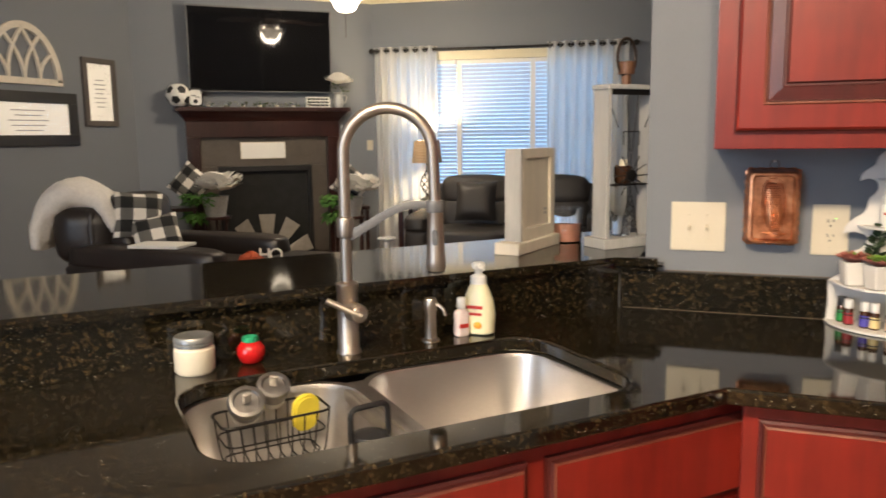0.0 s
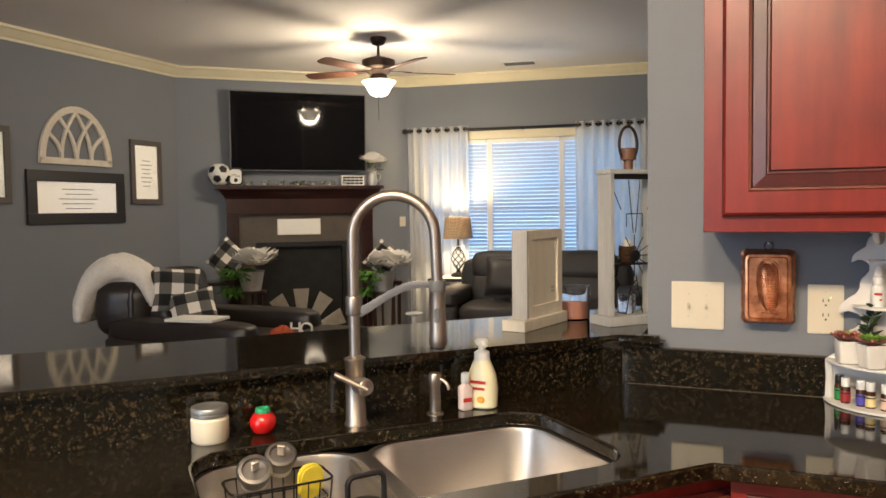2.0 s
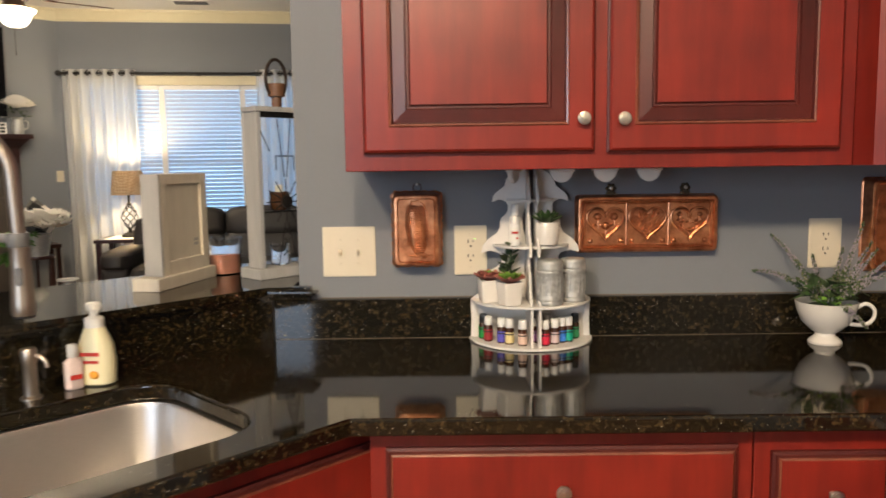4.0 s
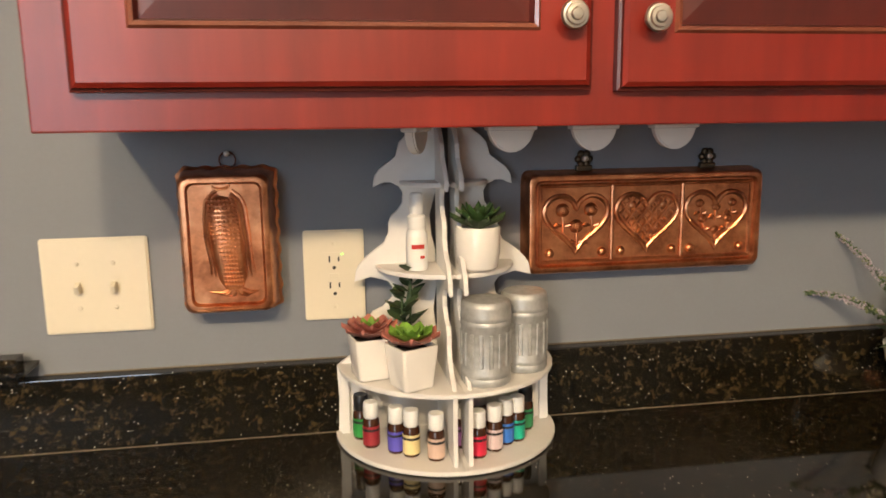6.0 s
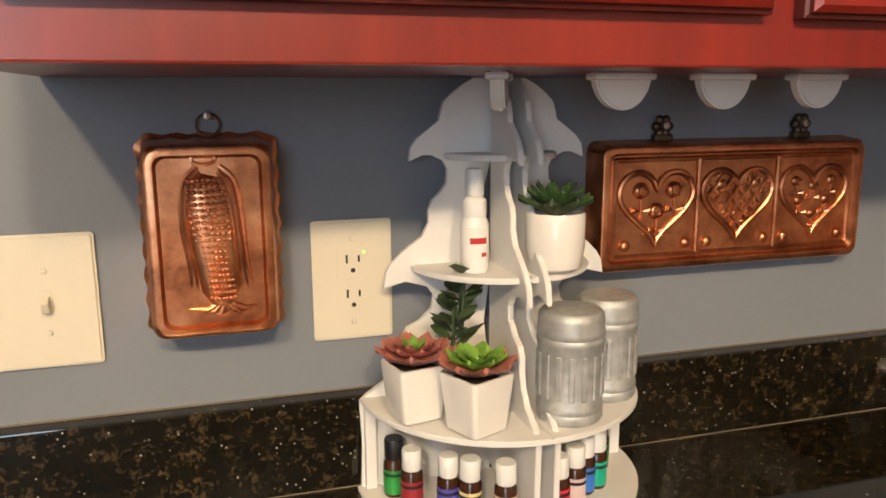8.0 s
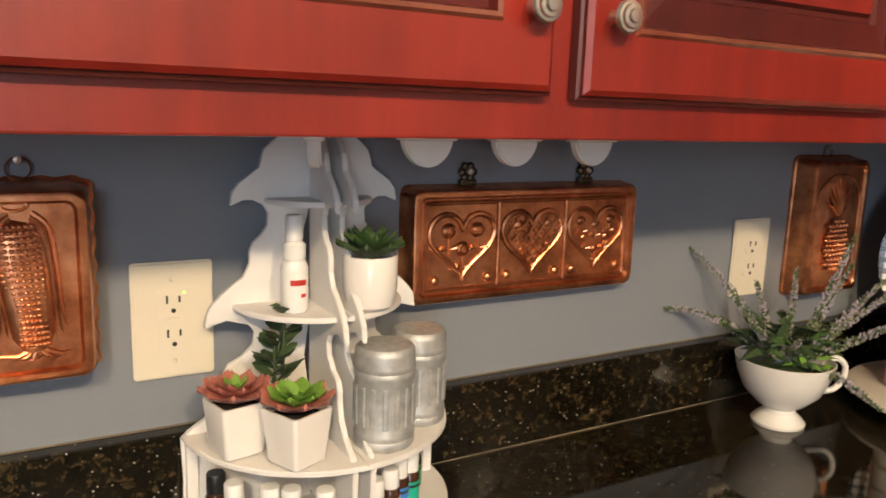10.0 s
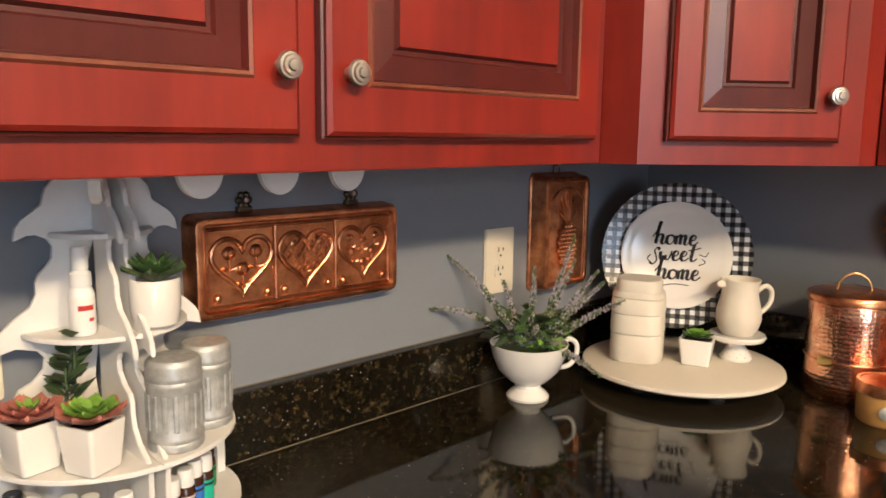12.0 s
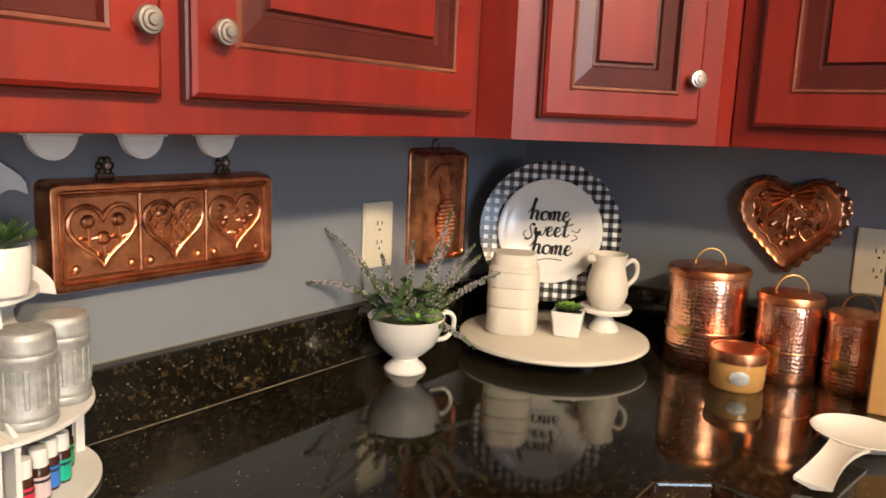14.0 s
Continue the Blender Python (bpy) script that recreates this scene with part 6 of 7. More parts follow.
for z in (0.06, 0.09, 0.12):
    tube([(cx - 0.022 + z * 0.1, 0.006, z), (cx + 0.022 - z * 0.1, 0.006, z + 0.022)], 0.0014, 5, bm)
    tube([(cx + 0.022 - z * 0.1, 0.006, z), (cx - 0.022 + z * 0.1, 0.006, z + 0.022)], 0.0014, 5, bm)
put("windmill_outline", bm, IRON, ln, "black iron windmill outline")
put("candle_pot", lathe([(0, 0.190), (0.022, 0.190), (0.027, 0.196), (0.028, 0.240), (0.025, 0.243), (0.024, 0.236), (0, 0.236)], 20, m=pose(cx, 0.040, 0)), plain("dark_amber_glass", (0.07, 0.032, 0.016), 0.2, vary=0.2), ln, "dark amber candle pot", True)
put("candle_stub", lathe([(0, 0.237), (0.012, 0.237), (0.012, 0.262), (0, 0.264)], 16, m=pose(cx, 0.040, 0)), WAX, ln, smooth=True)
put("pot_shelf", box((0.014, 0.020, 0.184), (0.172, 0.060, 0.189)), IRON, ln)
put("hub", lathe([(0, 0), (0.018, 0), (0.018, 0.006), (0, 0.008)], 16, m=pose(cx, 0.006, cz, 90)), IRON, ln)
put("candle_cup", lathe([(0, 0.030), (0.026, 0.030), (0.028, 0.034), (0.028, 0.09), (0.026, 0.09), (0.026, 0.036), (0, 0.036)], 20, m=pose(cx, 0.046, 0)), GLASS, ln, "clear glass candle cup", True)
TAN = plain("brown_leather_wood", (0.16, 0.075, 0.04), 0.5, vary=0.2, scale=20)
put("ring_post", lathe([(0, LH + 0.014), (0.014, LH + 0.014), (0.014, LH + 0.045), (0.024, LH + 0.046), (0.026, LH + 0.082), (0.0, LH + 0.084)], 20, m=pose(cx, 0.036, 0)), TAN, ln, "turned brown wooden post", True)
put("carry_ring", tube([(cx + 0.034 * math.cos(a), 0.036, LH + 0.095 + 0.055 * math.sin(a)) for a in [radians(-70 + 320 * k / 28) for k in range(29)]], 0.0048, 8), plain("dark_bronze", (0.07, 0.05, 0.04), 0.45, 0.8), ln, "dark bronze carrying ring", True)

# ---- living room: chimney wall ----
cdv = (C2 - C1).normalized()
CHIM = pose(C1.x, C1.y, 0, 0, 0, math.degrees(math.atan2(cdv.y, cdv.x)))   # local x along the wall, local -y into the room
SLATE = plain("brown_slate", (0.085, 0.070, 0.058), 0.45, vary=0.25, scale=7, grain=60, relief=0.2)
LEATHER = plain("dark_brown_leather", (0.022, 0.017, 0.015), 0.38, vary=0.3, scale=8, grain=140, relief=0.3, distance=0.002)
CHARCOAL = plain("charcoal_microfibre", (0.030, 0.027, 0.026), 0.5, vary=0.3, scale=6, grain=150, relief=0.2)
FLEECE = plain("white_fleece", (0.88, 0.85, 0.80), 0.95, vary=0.12, scale=40, grain=220, relief=0.9, distance=0.006)
SCREEN = plain("black_screen", (0.006, 0.006, 0.007), 0.05, vary=0.05, relief=0.0, spec=0.3)
FRAMEB = plain("black_frame_wood", (0.014, 0.012, 0.011), 0.45, vary=0.25)
GREYFRAME = plain("grey_brown_frame", (0.10, 0.085, 0.075), 0.6, vary=0.2, scale=20)
BONE = plain("distressed_cream_wood", (0.72, 0.66, 0.56), 0.7, vary=0.18, scale=18, relief=0.2)
PETAL = plain("white_petals", (0.82, 0.80, 0.76), 0.7, vary=0.06, scale=40)
CHECK = gingham(5.5, (0.012, 0.012, 0.012), (0.84, 0.80, 0.73), 0.9)

tv = thing("television", CHIM @ pose(1.2, -0.10, 1.905, 3, 0, 0), "large wall-mounted black flat television", "television")
put("screen", box((-0.765, -0.028, 0.012), (0.765, -0.022, 0.885)), SCREEN, tv, "glossy black screen")
put("casing", box((-0.778, -0.0215, 0), (0.778, 0.03, 0.9), 0.004), BLACKP, tv)
for lo, hi in (((-0.778, -0.032, 0.886), (0.778, -0.0222, 0.9)), ((-0.778, -0.032, 0), (0.778, -0.0222, 0.011)), ((-0.778, -0.032, 0.011), (-0.766, -0.0222, 0.886)), ((0.766, -0.032, 0.011), (0.778, -0.0222, 0.886))):
    put("bezel", box(lo, hi, 0.001), RUBBER, tv, "thin grey bezel")
put("bracket", box((-0.2, 0.03, 0.3), (0.2, 0.098, 0.6)), BLACKP, tv)

fp = thing("fireplace", CHIM, "dark mahogany fireplace mantel with slate surround", "fireplace")
put("mantel_shelf", box((0.25, -0.26, 1.69), (2.16, -0.001, 1.735), 0.006), MAHOGANY, fp)
put("mantel_moulding", loft([[(x0, -d, z), (x1, -d, z), (x1, -0.001, z), (x0, -0.001, z)] for x0, x1, d, z in ((0.36, 2.05, 0.13, 1.585), (0.35, 2.06, 0.14, 1.60), (0.335, 2.075, 0.16, 1.625), (0.30, 2.11, 0.21, 1.665), (0.28, 2.13, 0.235, 1.69))]), MAHOGANY, fp)
put("frieze", box((0.36, -0.125, 1.41), (2.05, -0.001, 1.585), 0.003), MAHOGANY, fp)
for x0, x1 in ((0.36, 0.50), (1.91, 2.05)):
    put("pilaster", box((x0, -0.125, 0), (x1, -0.001, 1.409), 0.003), MAHOGANY, fp)
    put("pilaster_panel", box((x0 + 0.03, -0.131, 0.25), (x1 - 0.03, -0.1255, 1.33), 0.002), MAHOGANY, fp)
for nm, lo, hi in (("slate_head", (0.501, -0.06, 1.09), (1.909, -0.001, 1.409)), ("slate_side", (0.501, -0.06, 0), (0.68, -0.001, 1.089)), ("slate_side", (1.73, -0.06, 0), (1.909, -0.001, 1.089))):
    put(nm, box(lo, hi, 0.002), SLATE, fp)
# flat black panel closing the firebox opening
put("firebox", box((0.681, -0.02, 0.02), (1.729, -0.002, 1.089)), plain("firebox_black", (0.008, 0.008, 0.008), 0.8), fp, "black firebox")
for lo, hi in (((0.681, -0.075, 1.03), (1.729, -0.021, 1.088)), ((0.681, -0.075, 0.10), (0.725, -0.021, 1.029)), ((1.685, -0.075, 0.10), (1.729, -0.021, 1.029)), ((0.681, -0.075, 0.0), (1.729, -0.021, 0.099))):
    put("firebox_frame", box(lo, hi, 0.003), BLACK, fp)
put("hearth", box((0.25, -0.55, 0), (2.15, -0.13, 0.05), 0.004), SLATE, fp, "slate hearth slab")
sg = thing("white_sign", CHIM @ pose(1.18, -0.0605, 1.17), "small white wooden sign above the firebox", "sign")
put("board", box((-0.25, -0.022, 0), (0.25, 0, 0.185), 0.003), BONE, sg)
put("face", box((-0.24, -0.025, 0.01), (0.24, -0.0222, 0.175)), PAPER, sg)

MZ = 1.736


def flowers(e, c, r, n, seed, size=0.05):
    """A cluster of white blooms, each a cup of petals."""
    rr = random.Random(seed)
    for k in range(n):
        a, t = rr.uniform(0, 2 * math.pi), rr.uniform(0.1, 1.2)
        p = Vector(c) + Vector((math.cos(a) * math.sin(t), math.sin(a) * math.sin(t), math.cos(t) * 0.8)) * r
        bm = bmesh.new()
        for i in range(7):
            b = 2 * math.pi * i / 7
            d, s = Vector((math.cos(b), math.sin(b), 0.35 + 0.4 * (i % 2))), Vector((-math.sin(b), math.cos(b), 0))
            q = [p, p + d * size * 0.55 + s * size * 0.34, p + d * size, p + d * size * 0.55 - s * size * 0.34]
            bm.faces.new([bm.verts.new(v) for v in q])
        o = put("bloom", bm, PETAL, e)
        o.data.name = "bloom"


ball = thing("football", CHIM @ pose(0.30, -0.16, MZ + 0.125), "white and black patterned ball on the mantel", "ball")
bm = bmesh.new()
bmesh.ops.create_icosphere(bm, subdivisions=4, radius=0.125)
ico = bmesh.new()
bmesh.ops.create_icosphere(ico, subdivisions=1, radius=1)
dirs = [v.co.normalized() for v in ico.verts]
ico.free()
for f in bm.faces:
    c = f.calc_center_median().normalized()
    if max(c.dot(d) for d in dirs) > 0.945:
        f.material_index = 1
put("shell", bm, [PAPER, INK], ball, smooth=True)
ck = thing("mantel_clock", CHIM @ pose(0.47, -0.18, MZ), "black clock with white face", "clock")
put("case", prism(rounded(0.155, 0.20, 0.04, 6, 0, 0.10), -0.02, 0.02, bevel=0.005, m=STAND_UP), BLACKP, ck)
put("face", prism(rounded(0.125, 0.16, 0.035, 6, 0, 0.10), 0.0205, 0.023, m=STAND_UP), PAPER, ck)
put("hand", box((-0.045, -0.026, 0.115), (0.005, -0.0235, 0.122)), INK, ck)
put("hand", box((-0.003, -0.026, 0.10), (0.045, -0.0235, 0.107)), INK, ck)
put("dial", lathe([(0, 0.026), (0.022, 0.026), (0.022, 0.0235)], 20, m=pose(0, 0, 0.06, 90)), INK, ck)
gl = thing("garland", CHIM @ pose(1.15, -0.14, MZ), "low green and glass garland along the mantel", "garland")
leaf_tuft(gl, (0, 0, 0.02), 0.05, 10, 0.06, LEAF, seed=20)
for k in range(13):
    x = -0.55 + 1.10 * k / 12
    leaf_tuft(gl, (x, 0, 0.02), 0.05, 6, 0.05, LEAF_GREY if k % 2 else LEAF, seed=30 + k)
    if k % 2 == 0:
        put("glass_cup", lathe([(0, 0), (0.028, 0), (0.034, 0.06), (0.032, 0.06), (0.027, 0.004), (0, 0.004)], 14, m=pose(x, -0.05, 0)), GLASS, gl, smooth=True)
        put("tealight", lathe([(0, 0.005), (0.02, 0.005), (0.02, 0.022), (0, 0.022)], 12, m=pose(x, -0.05, 0)), WAX, gl)
bl = thing("word_block", CHIM @ pose(1.80, -0.17, MZ), "white block sign with rows of dark lettering", "sign")
put("block", box((-0.135, -0.03, 0), (0.135, 0.03, 0.115), 0.003), PAPER, bl)
for r_ in range(3):
    for c_ in range(5):
        put("lettering", box((-0.12 + 0.049 * c_, -0.0312, 0.012 + 0.034 * r_), (-0.12 + 0.049 * c_ + 0.042, -0.0302, 0.012 + 0.034 * r_ + 0.023)), INK, bl)
vs = thing("flower_jug", CHIM @ pose(2.05, -0.14, MZ), "silver jug of white flowers on the mantel", "vase")
put("jug", lathe([(0, 0), (0.05, 0), (0.062, 0.06), (0.05, 0.13), (0.045, 0.15), (0.058, 0.17), (0.055, 0.17), (0.04, 0.14), (0, 0.1)], 28), GALV, vs, smooth=True)
put("handle", tube([(0.05, 0, 0.14), (0.095, 0, 0.13), (0.09, 0, 0.07), (0.06, 0, 0.05)], 0.007, 8), GALV, vs, smooth=True)
flowers(vs, (0, 0, 0.23), 0.12, 30, 5, 0.095)
leaf_tuft(vs, (0, 0, 0.2), 0.09, 14, 0.08, LEAF_DARK, seed=50)

# hearth decor
wmf = thing("windmill_fan", CHIM @ pose(1.13, -0.42, 0.051) @ Matrix.Diagonal((0.92, 1, 0.95, 1)), "half-round galvanised windmill blade decoration", "ornament")
for k in range(5):
    a = radians(22 + 34 * k)
    bm = bmesh.new()
    d, s = Vector((math.cos(a), 0, math.sin(a))), Vector((-math.sin(a), 0, math.cos(a)))
    pts = [d * 0.10 - s * 0.03, d * 0.55 - s * 0.095, d * 0.55 + s * 0.095, d * 0.10 + s * 0.03]
    v0 = [bm.verts.new(p + Vector((0, -0.02 * (i in (0, 1)), 0))) for i, p in enumerate(pts)]
    v1 = [bm.verts.new(p + Vector((0, -0.02 * (i in (0, 1)) + 0.006, 0))) for i, p in enumerate(pts)]
    bm.faces.new(v0)
    bm.faces.new(v1[::-1])
    for i in range(4):
        bm.faces.new((v0[i], v0[(i + 1) % 4], v1[(i + 1) % 4], v1[i]))
    put("blade", bm, plain("weathered_zinc", (0.30, 0.28, 0.25), 0.5, 0.5, vary=0.25, scale=12) if k == 0 else bpy.data.materials["weathered_zinc"], wmf)
put("hub", prism([(0.12 * math.cos(a), 0.12 * math.sin(a)) for a in [math.pi * i / 10 for i in range(11)]], -0.01, 0.03, m=STAND_UP), GALV, wmf)


LEAF_IVY = plain("ivy_green", (0.07, 0.19, 0.03), 0.5, vary=0.35, scale=30)


def planter(m, label, seed, tall=0.60):
    e = thing("flower_planter", m, label, "planter")
    put("bucket", lathe([(0, tall), (0.10, tall), (0.135, tall + 0.20), (0.142, tall + 0.205), (0.135, tall + 0.21), (0.12, tall + 0.19), (0, tall + 0.17)], 28), GALV, e, "galvanised bucket", True)
    put("stand_top", lathe([(0, tall - 0.03), (0.15, tall - 0.03), (0.155, tall - 0.015), (0.15, tall), (0, tall)], 28), MAHOGANY, e, smooth=True)
    for k in range(3):
        a = 2 * math.pi * k / 3
        put("leg", tube([(0.12 * math.cos(a), 0.12 * math.sin(a), tall - 0.03), (0.10 * math.cos(a), 0.10 * math.sin(a), 0)], 0.015, 8), MAHOGANY, e)
    flowers(e, (0.07, 0, tall + 0.22), 0.19, 60, seed, 0.125)
    leaf_tuft(e, (-0.13, -0.08, tall + 0.17), 0.15, 170, 0.08, LEAF_IVY, seed=seed + 1, lift=-0.3)
    leaf_tuft(e, (-0.17, -0.10, tall + 0.0), 0.10, 110, 0.08, LEAF_IVY, seed=seed + 2, lift=-0.6)
    return e


planter(CHIM @ pose(0.57, -0.62, 0, 0, 0, -40), "white flowers and ivy in a galvanised bucket on a stand", 61)
planter(CHIM @ pose(2.0, -0.72, 0, 0, 0, -40), "white flowers in a galvanised bucket beside the fireplace", 71, 0.54)


def pillow(m, size, mat, label, depth=0.13):
    e = thing("throw_pillow", m, label, "pillow")
    n = 12
    bm = bmesh.new()
    for side in (1, -1):
        g = []
        for i in range(n + 1):
            row = []
            for j in range(n + 1):
                u, v = i / n * 2 - 1, j / n * 2 - 1
                pin = 1 - 0.07 * (u * u + v * v - 2 * u * u * v * v)
                t = depth / 2 * ((1 - u ** 4) * (1 - v ** 4)) ** 0.6
                row.append(bm.verts.new((u * size / 2 * pin, side * t, v * size / 2 * pin)))
            g.append(row)
        for i in range(n):
            for j in range(n):
                bm.faces.new((g[i][j], g[i + 1][j], g[i + 1][j + 1], g[i][j + 1]))
    bmesh.ops.remove_doubles(bm, verts=bm.verts, dist=1e-5)
    put("cover", bm, mat, e, smooth=True)
    return e


pillow(CHIM @ pose(0.35, -0.40, 0.93, -12, 38, -30), 0.36, CHECK, "black and white buffalo check pillow behind the flowers")
pillow(CHIM @ pose(2.10, -0.40, 0.86, -12, 38, -30), 0.36, CHECK, "black and white buffalo check pillow by the fireplace")
for px_, pz_ in ((0.22, 0.69), (2.10, 0.62)):
    stl = thing("side_stool", CHIM @ pose(px_, -0.40, 0), "dark wooden side stool behind the planter", "stool")
    put("seat", box((-0.18, -0.13, pz_ - 0.04), (0.18, 0.17, pz_), 0.006), MAHOGANY, stl)
    for sx in (-0.15, 0.15):
        for sy in (-0.10, 0.14):
            put("leg", box((sx - 0.018, sy - 0.018, 0), (sx + 0.018, sy + 0.018, pz_ - 0.04), 0.002), MAHOGANY, stl)

# ---- left wall ----
LW = pose(LEFT, 0, 0, 0, 0, 90)    # local x along +y, local -y into the room


def picture(x0, x1, z0, z1, border, fmat, label, lines=True):
    e = thing("picture_frame", LW @ pose((x0 + x1) / 2, -0.001, z0), label, "picture frame")
    w, h = x1 - x0, z1 - z0
    for lo, hi in (((-w / 2, -0.03, h - border), (w / 2, 0, h)), ((-w / 2, -0.03, 0), (w / 2, 0, border)), ((-w / 2, -0.03, border), (-w / 2 + border, 0, h - border)), ((w / 2 - border, -0.03, border), (w / 2, 0, h - border))):
        put("frame_bar", box(lo, hi, 0.003), fmat, e)
    put("print", box((-w / 2 + border, -0.012, border), (w / 2 - border, -0.006, h - border)), PAPER, e, "white printed sheet")
    g = put("glass", box((-w / 2 + border, -0.016, border), (w / 2 - border, -0.0145, h - border)), GLASS, e, "clear glass")
    g.visible_shadow = False
    if lines:
        n = 7 if h > w else 5
        for k in range(n):
            ww = (w - 2 * border) * (0.32 + 0.08 * ((k * 7) % 3))
            put("text_line", box((-ww / 2, -0.0135, h * (0.28 + 0.46 * k / n)), (ww / 2, -0.0121, h * (0.28 + 0.46 * k / n) + 0.008)), RUBBER, e)
    return e


picture(4.75, 5.86, 1.35, 1.84, 0.10, FRAMEB, "wide black-framed print under glass")
picture(5.96, 6.39, 1.535, 2.20, 0.055, GREYFRAME, "tall grey wooden frame with a printed page")
picture(4.18, 4.60, 1.535, 2.20, 0.055, GREYFRAME, "tall grey wooden frame beside the arch")
ar = thing("arched_window_decor", LW @ pose(5.30, -0.001, 1.93), "distressed cream wooden cathedral arch wall decor", "wall decor")
AW, AH = 0.41, 0.52


def arch_pts(inset, n=20):
    return [((AW - inset) * math.cos(math.pi * k / n), (AH - inset) * math.sin(math.pi * k / n)) for k in range(n + 1)]


bm = bmesh.new()
o_, i_ = arch_pts(0), arch_pts(0.06)
rings = [[bm.verts.new((x, y, z)) for x, z in c] for c in (o_, i_) for y in (-0.03, 0.0)]
for a, b in ((0, 1), (2, 3), (0, 2), (1, 3)):
    for k in range(len(o_) - 1):
        bm.faces.new((rings[a][k], rings[a][k + 1], rings[b][k + 1], rings[b][k]))
put("arch_rim", bm, BONE, ar)
put("base_bar", box((-AW, -0.03, -0.03), (AW, 0, 0.03), 0.003), BONE, ar)


def tracery(x0, x1, z0, z1, bow):
    pts = [(x0 + (x1 - x0) * t + bow * math.sin(math.pi * t) * (1 if x1 < x0 else -1), -0.014, z0 + (z1 - z0) * t) for t in [k / 10 for k in range(11)]]
    b = tube(pts, 0.021, 6)
    put("tracery_bar", b, BONE, ar)


for x0, x1, z1, bw in ((-0.17, -0.33, 0.27, 0.05), (-0.17, 0.02, 0.49, 0.05), (0.0, -0.20, 0.42, 0.05), (0.0, 0.20, 0.42, 0.05), (0.17, -0.02, 0.49, 0.05), (0.17, 0.33, 0.27, 0.05)):
    tracery(x0, x1, 0.02, z1, bw)

# ---- window, curtains, blinds ----
wang = math.degrees(math.atan2(wd.y, wd.x))
WW = pose(C2.x, C2.y, 0, 0, 0, wang)       # local x along the window wall, local -y into the room
win = tagged(thing("window_1", WW, "cream triple window behind blinds", "window"), kind="structure")
for lo, hi in (((W0 - 0.09, -0.025, WZ1), (W1 + 0.09, 0.0, WZ1 + 0.10)), ((W0 - 0.09, -0.02, WZ0 - 0.02), (W0, 0, WZ1)), ((W1, -0.02, WZ0 - 0.02), (W1 + 0.09, 0, WZ1))):
    put("casing", box(lo, hi, 0.004), CREAM, win)
put("window_sill", box((W0 - 0.12, -0.06, WZ0 - 0.05), (W1 + 0.12, 0.0, WZ0 - 0.021), 0.006), CREAM, win)
MU = (1.03, 1.89)
for u in MU:
    put("mullion", box((u - 0.03, 0.03, WZ0), (u + 0.03, 0.10, WZ1), 0.003), WHITE, win)
for a, b in ((W0, MU[0] - 0.03), (MU[0] + 0.03, MU[1] - 0.03), (MU[1] + 0.03, W1)):
    p = put("pane", box((a, 0.118, WZ0), (b, 0.124, WZ1)), GLASS, win)
    p.visible_shadow = False
    put("sash_rail", box((a, 0.105, (WZ0 + WZ1) / 2 - 0.02), (b, 0.115, (WZ0 + WZ1) / 2 + 0.02)), WHITE, win)
m_, nodes_, links_, b_ = material("blind_slat")
b_.inputs["Base Color"].default_value = (0.80, 0.80, 0.80, 1)
b_.inputs["Roughness"].default_value = 0.5
tl = nodes_.new("ShaderNodeBsdfTranslucent")
tl.inputs["Color"].default_value = (0.78, 0.82, 0.86, 1)
mx = nodes_.new("ShaderNodeMixShader")
mx.inputs[0].default_value = 0.45
links_.new(b_.outputs[0], mx.inputs[1])
links_.new(tl.outputs[0], mx.inputs[2])
links_.new(mx.outputs[0], nodes_["Material Output"].inputs[0])
SLATM = m_
for a, b in ((W0 + 0.005, MU[0] - 0.032), (MU[0] + 0.032, MU[1] - 0.032), (MU[1] + 0.032, W1 - 0.005)):
    bd = thing("window_blind", WW @ pose((a + b) / 2, 0.03, 0), "white horizontal slat blind lowered over the window", "blind", "blinds of the window")
    put("head_rail", box((-(b - a) / 2, -0.02, WZ1 - 0.05), ((b - a) / 2, 0.03, WZ1 - 0.001), 0.003), WHITE, bd)
    first = None
    zc = WZ1 - 0.075
    while zc > WZ0 + 0.03:
        if first is None:
            first = put("slat", box((-(b - a) / 2, -0.024, -0.0015), ((b - a) / 2, 0.024, 0.0015)), SLATM, bd)
            s_ = first
        else:
            s_ = new("slat", first.data)
            s_.parent = bd
        s_.matrix_local = pose(0, 0.005, zc, -50, 0, 0)
        zc -= 0.044
    put("bottom_rail", box((-(b - a) / 2, -0.02, WZ0 + 0.002), ((b - a) / 2, 0.02, WZ0 + 0.02), 0.003), WHITE, bd)
    for u in (-0.3, 0.3):
        put("ladder_cord", box(((b - a) * u - 0.002, -0.028, WZ0 + 0.02), ((b - a) * u + 0.002, -0.0265, WZ1 - 0.05)), WHITE, bd)
lamp("daylight_window", "AREA", WW @ pose((W0 + W1) / 2, 0.42, (WZ0 + WZ1) / 2, 90, 0, 180), 44, (0.28, 0.58, 1.0), 2.6, 1.7)

mc, nc, lc, bc_ = material("sheer_curtain")
bc_.inputs["Base Color"].default_value = (0.82, 0.82, 0.80, 1)
bc_.inputs["Roughness"].default_value = 0.9
tl = nc.new("ShaderNodeBsdfTranslucent")
tl.inputs["Color"].default_value = (0.85, 0.86, 0.88, 1)
tp_ = nc.new("ShaderNodeBsdfTransparent")
m1, m2 = nc.new("ShaderNodeMixShader"), nc.new("ShaderNodeMixShader")
m1.inputs[0].default_value, m2.inputs[0].default_value = 0.5, 0.12
lc.new(bc_.outputs[0], m1.inputs[1])
lc.new(tl.outputs[0], m1.inputs[2])
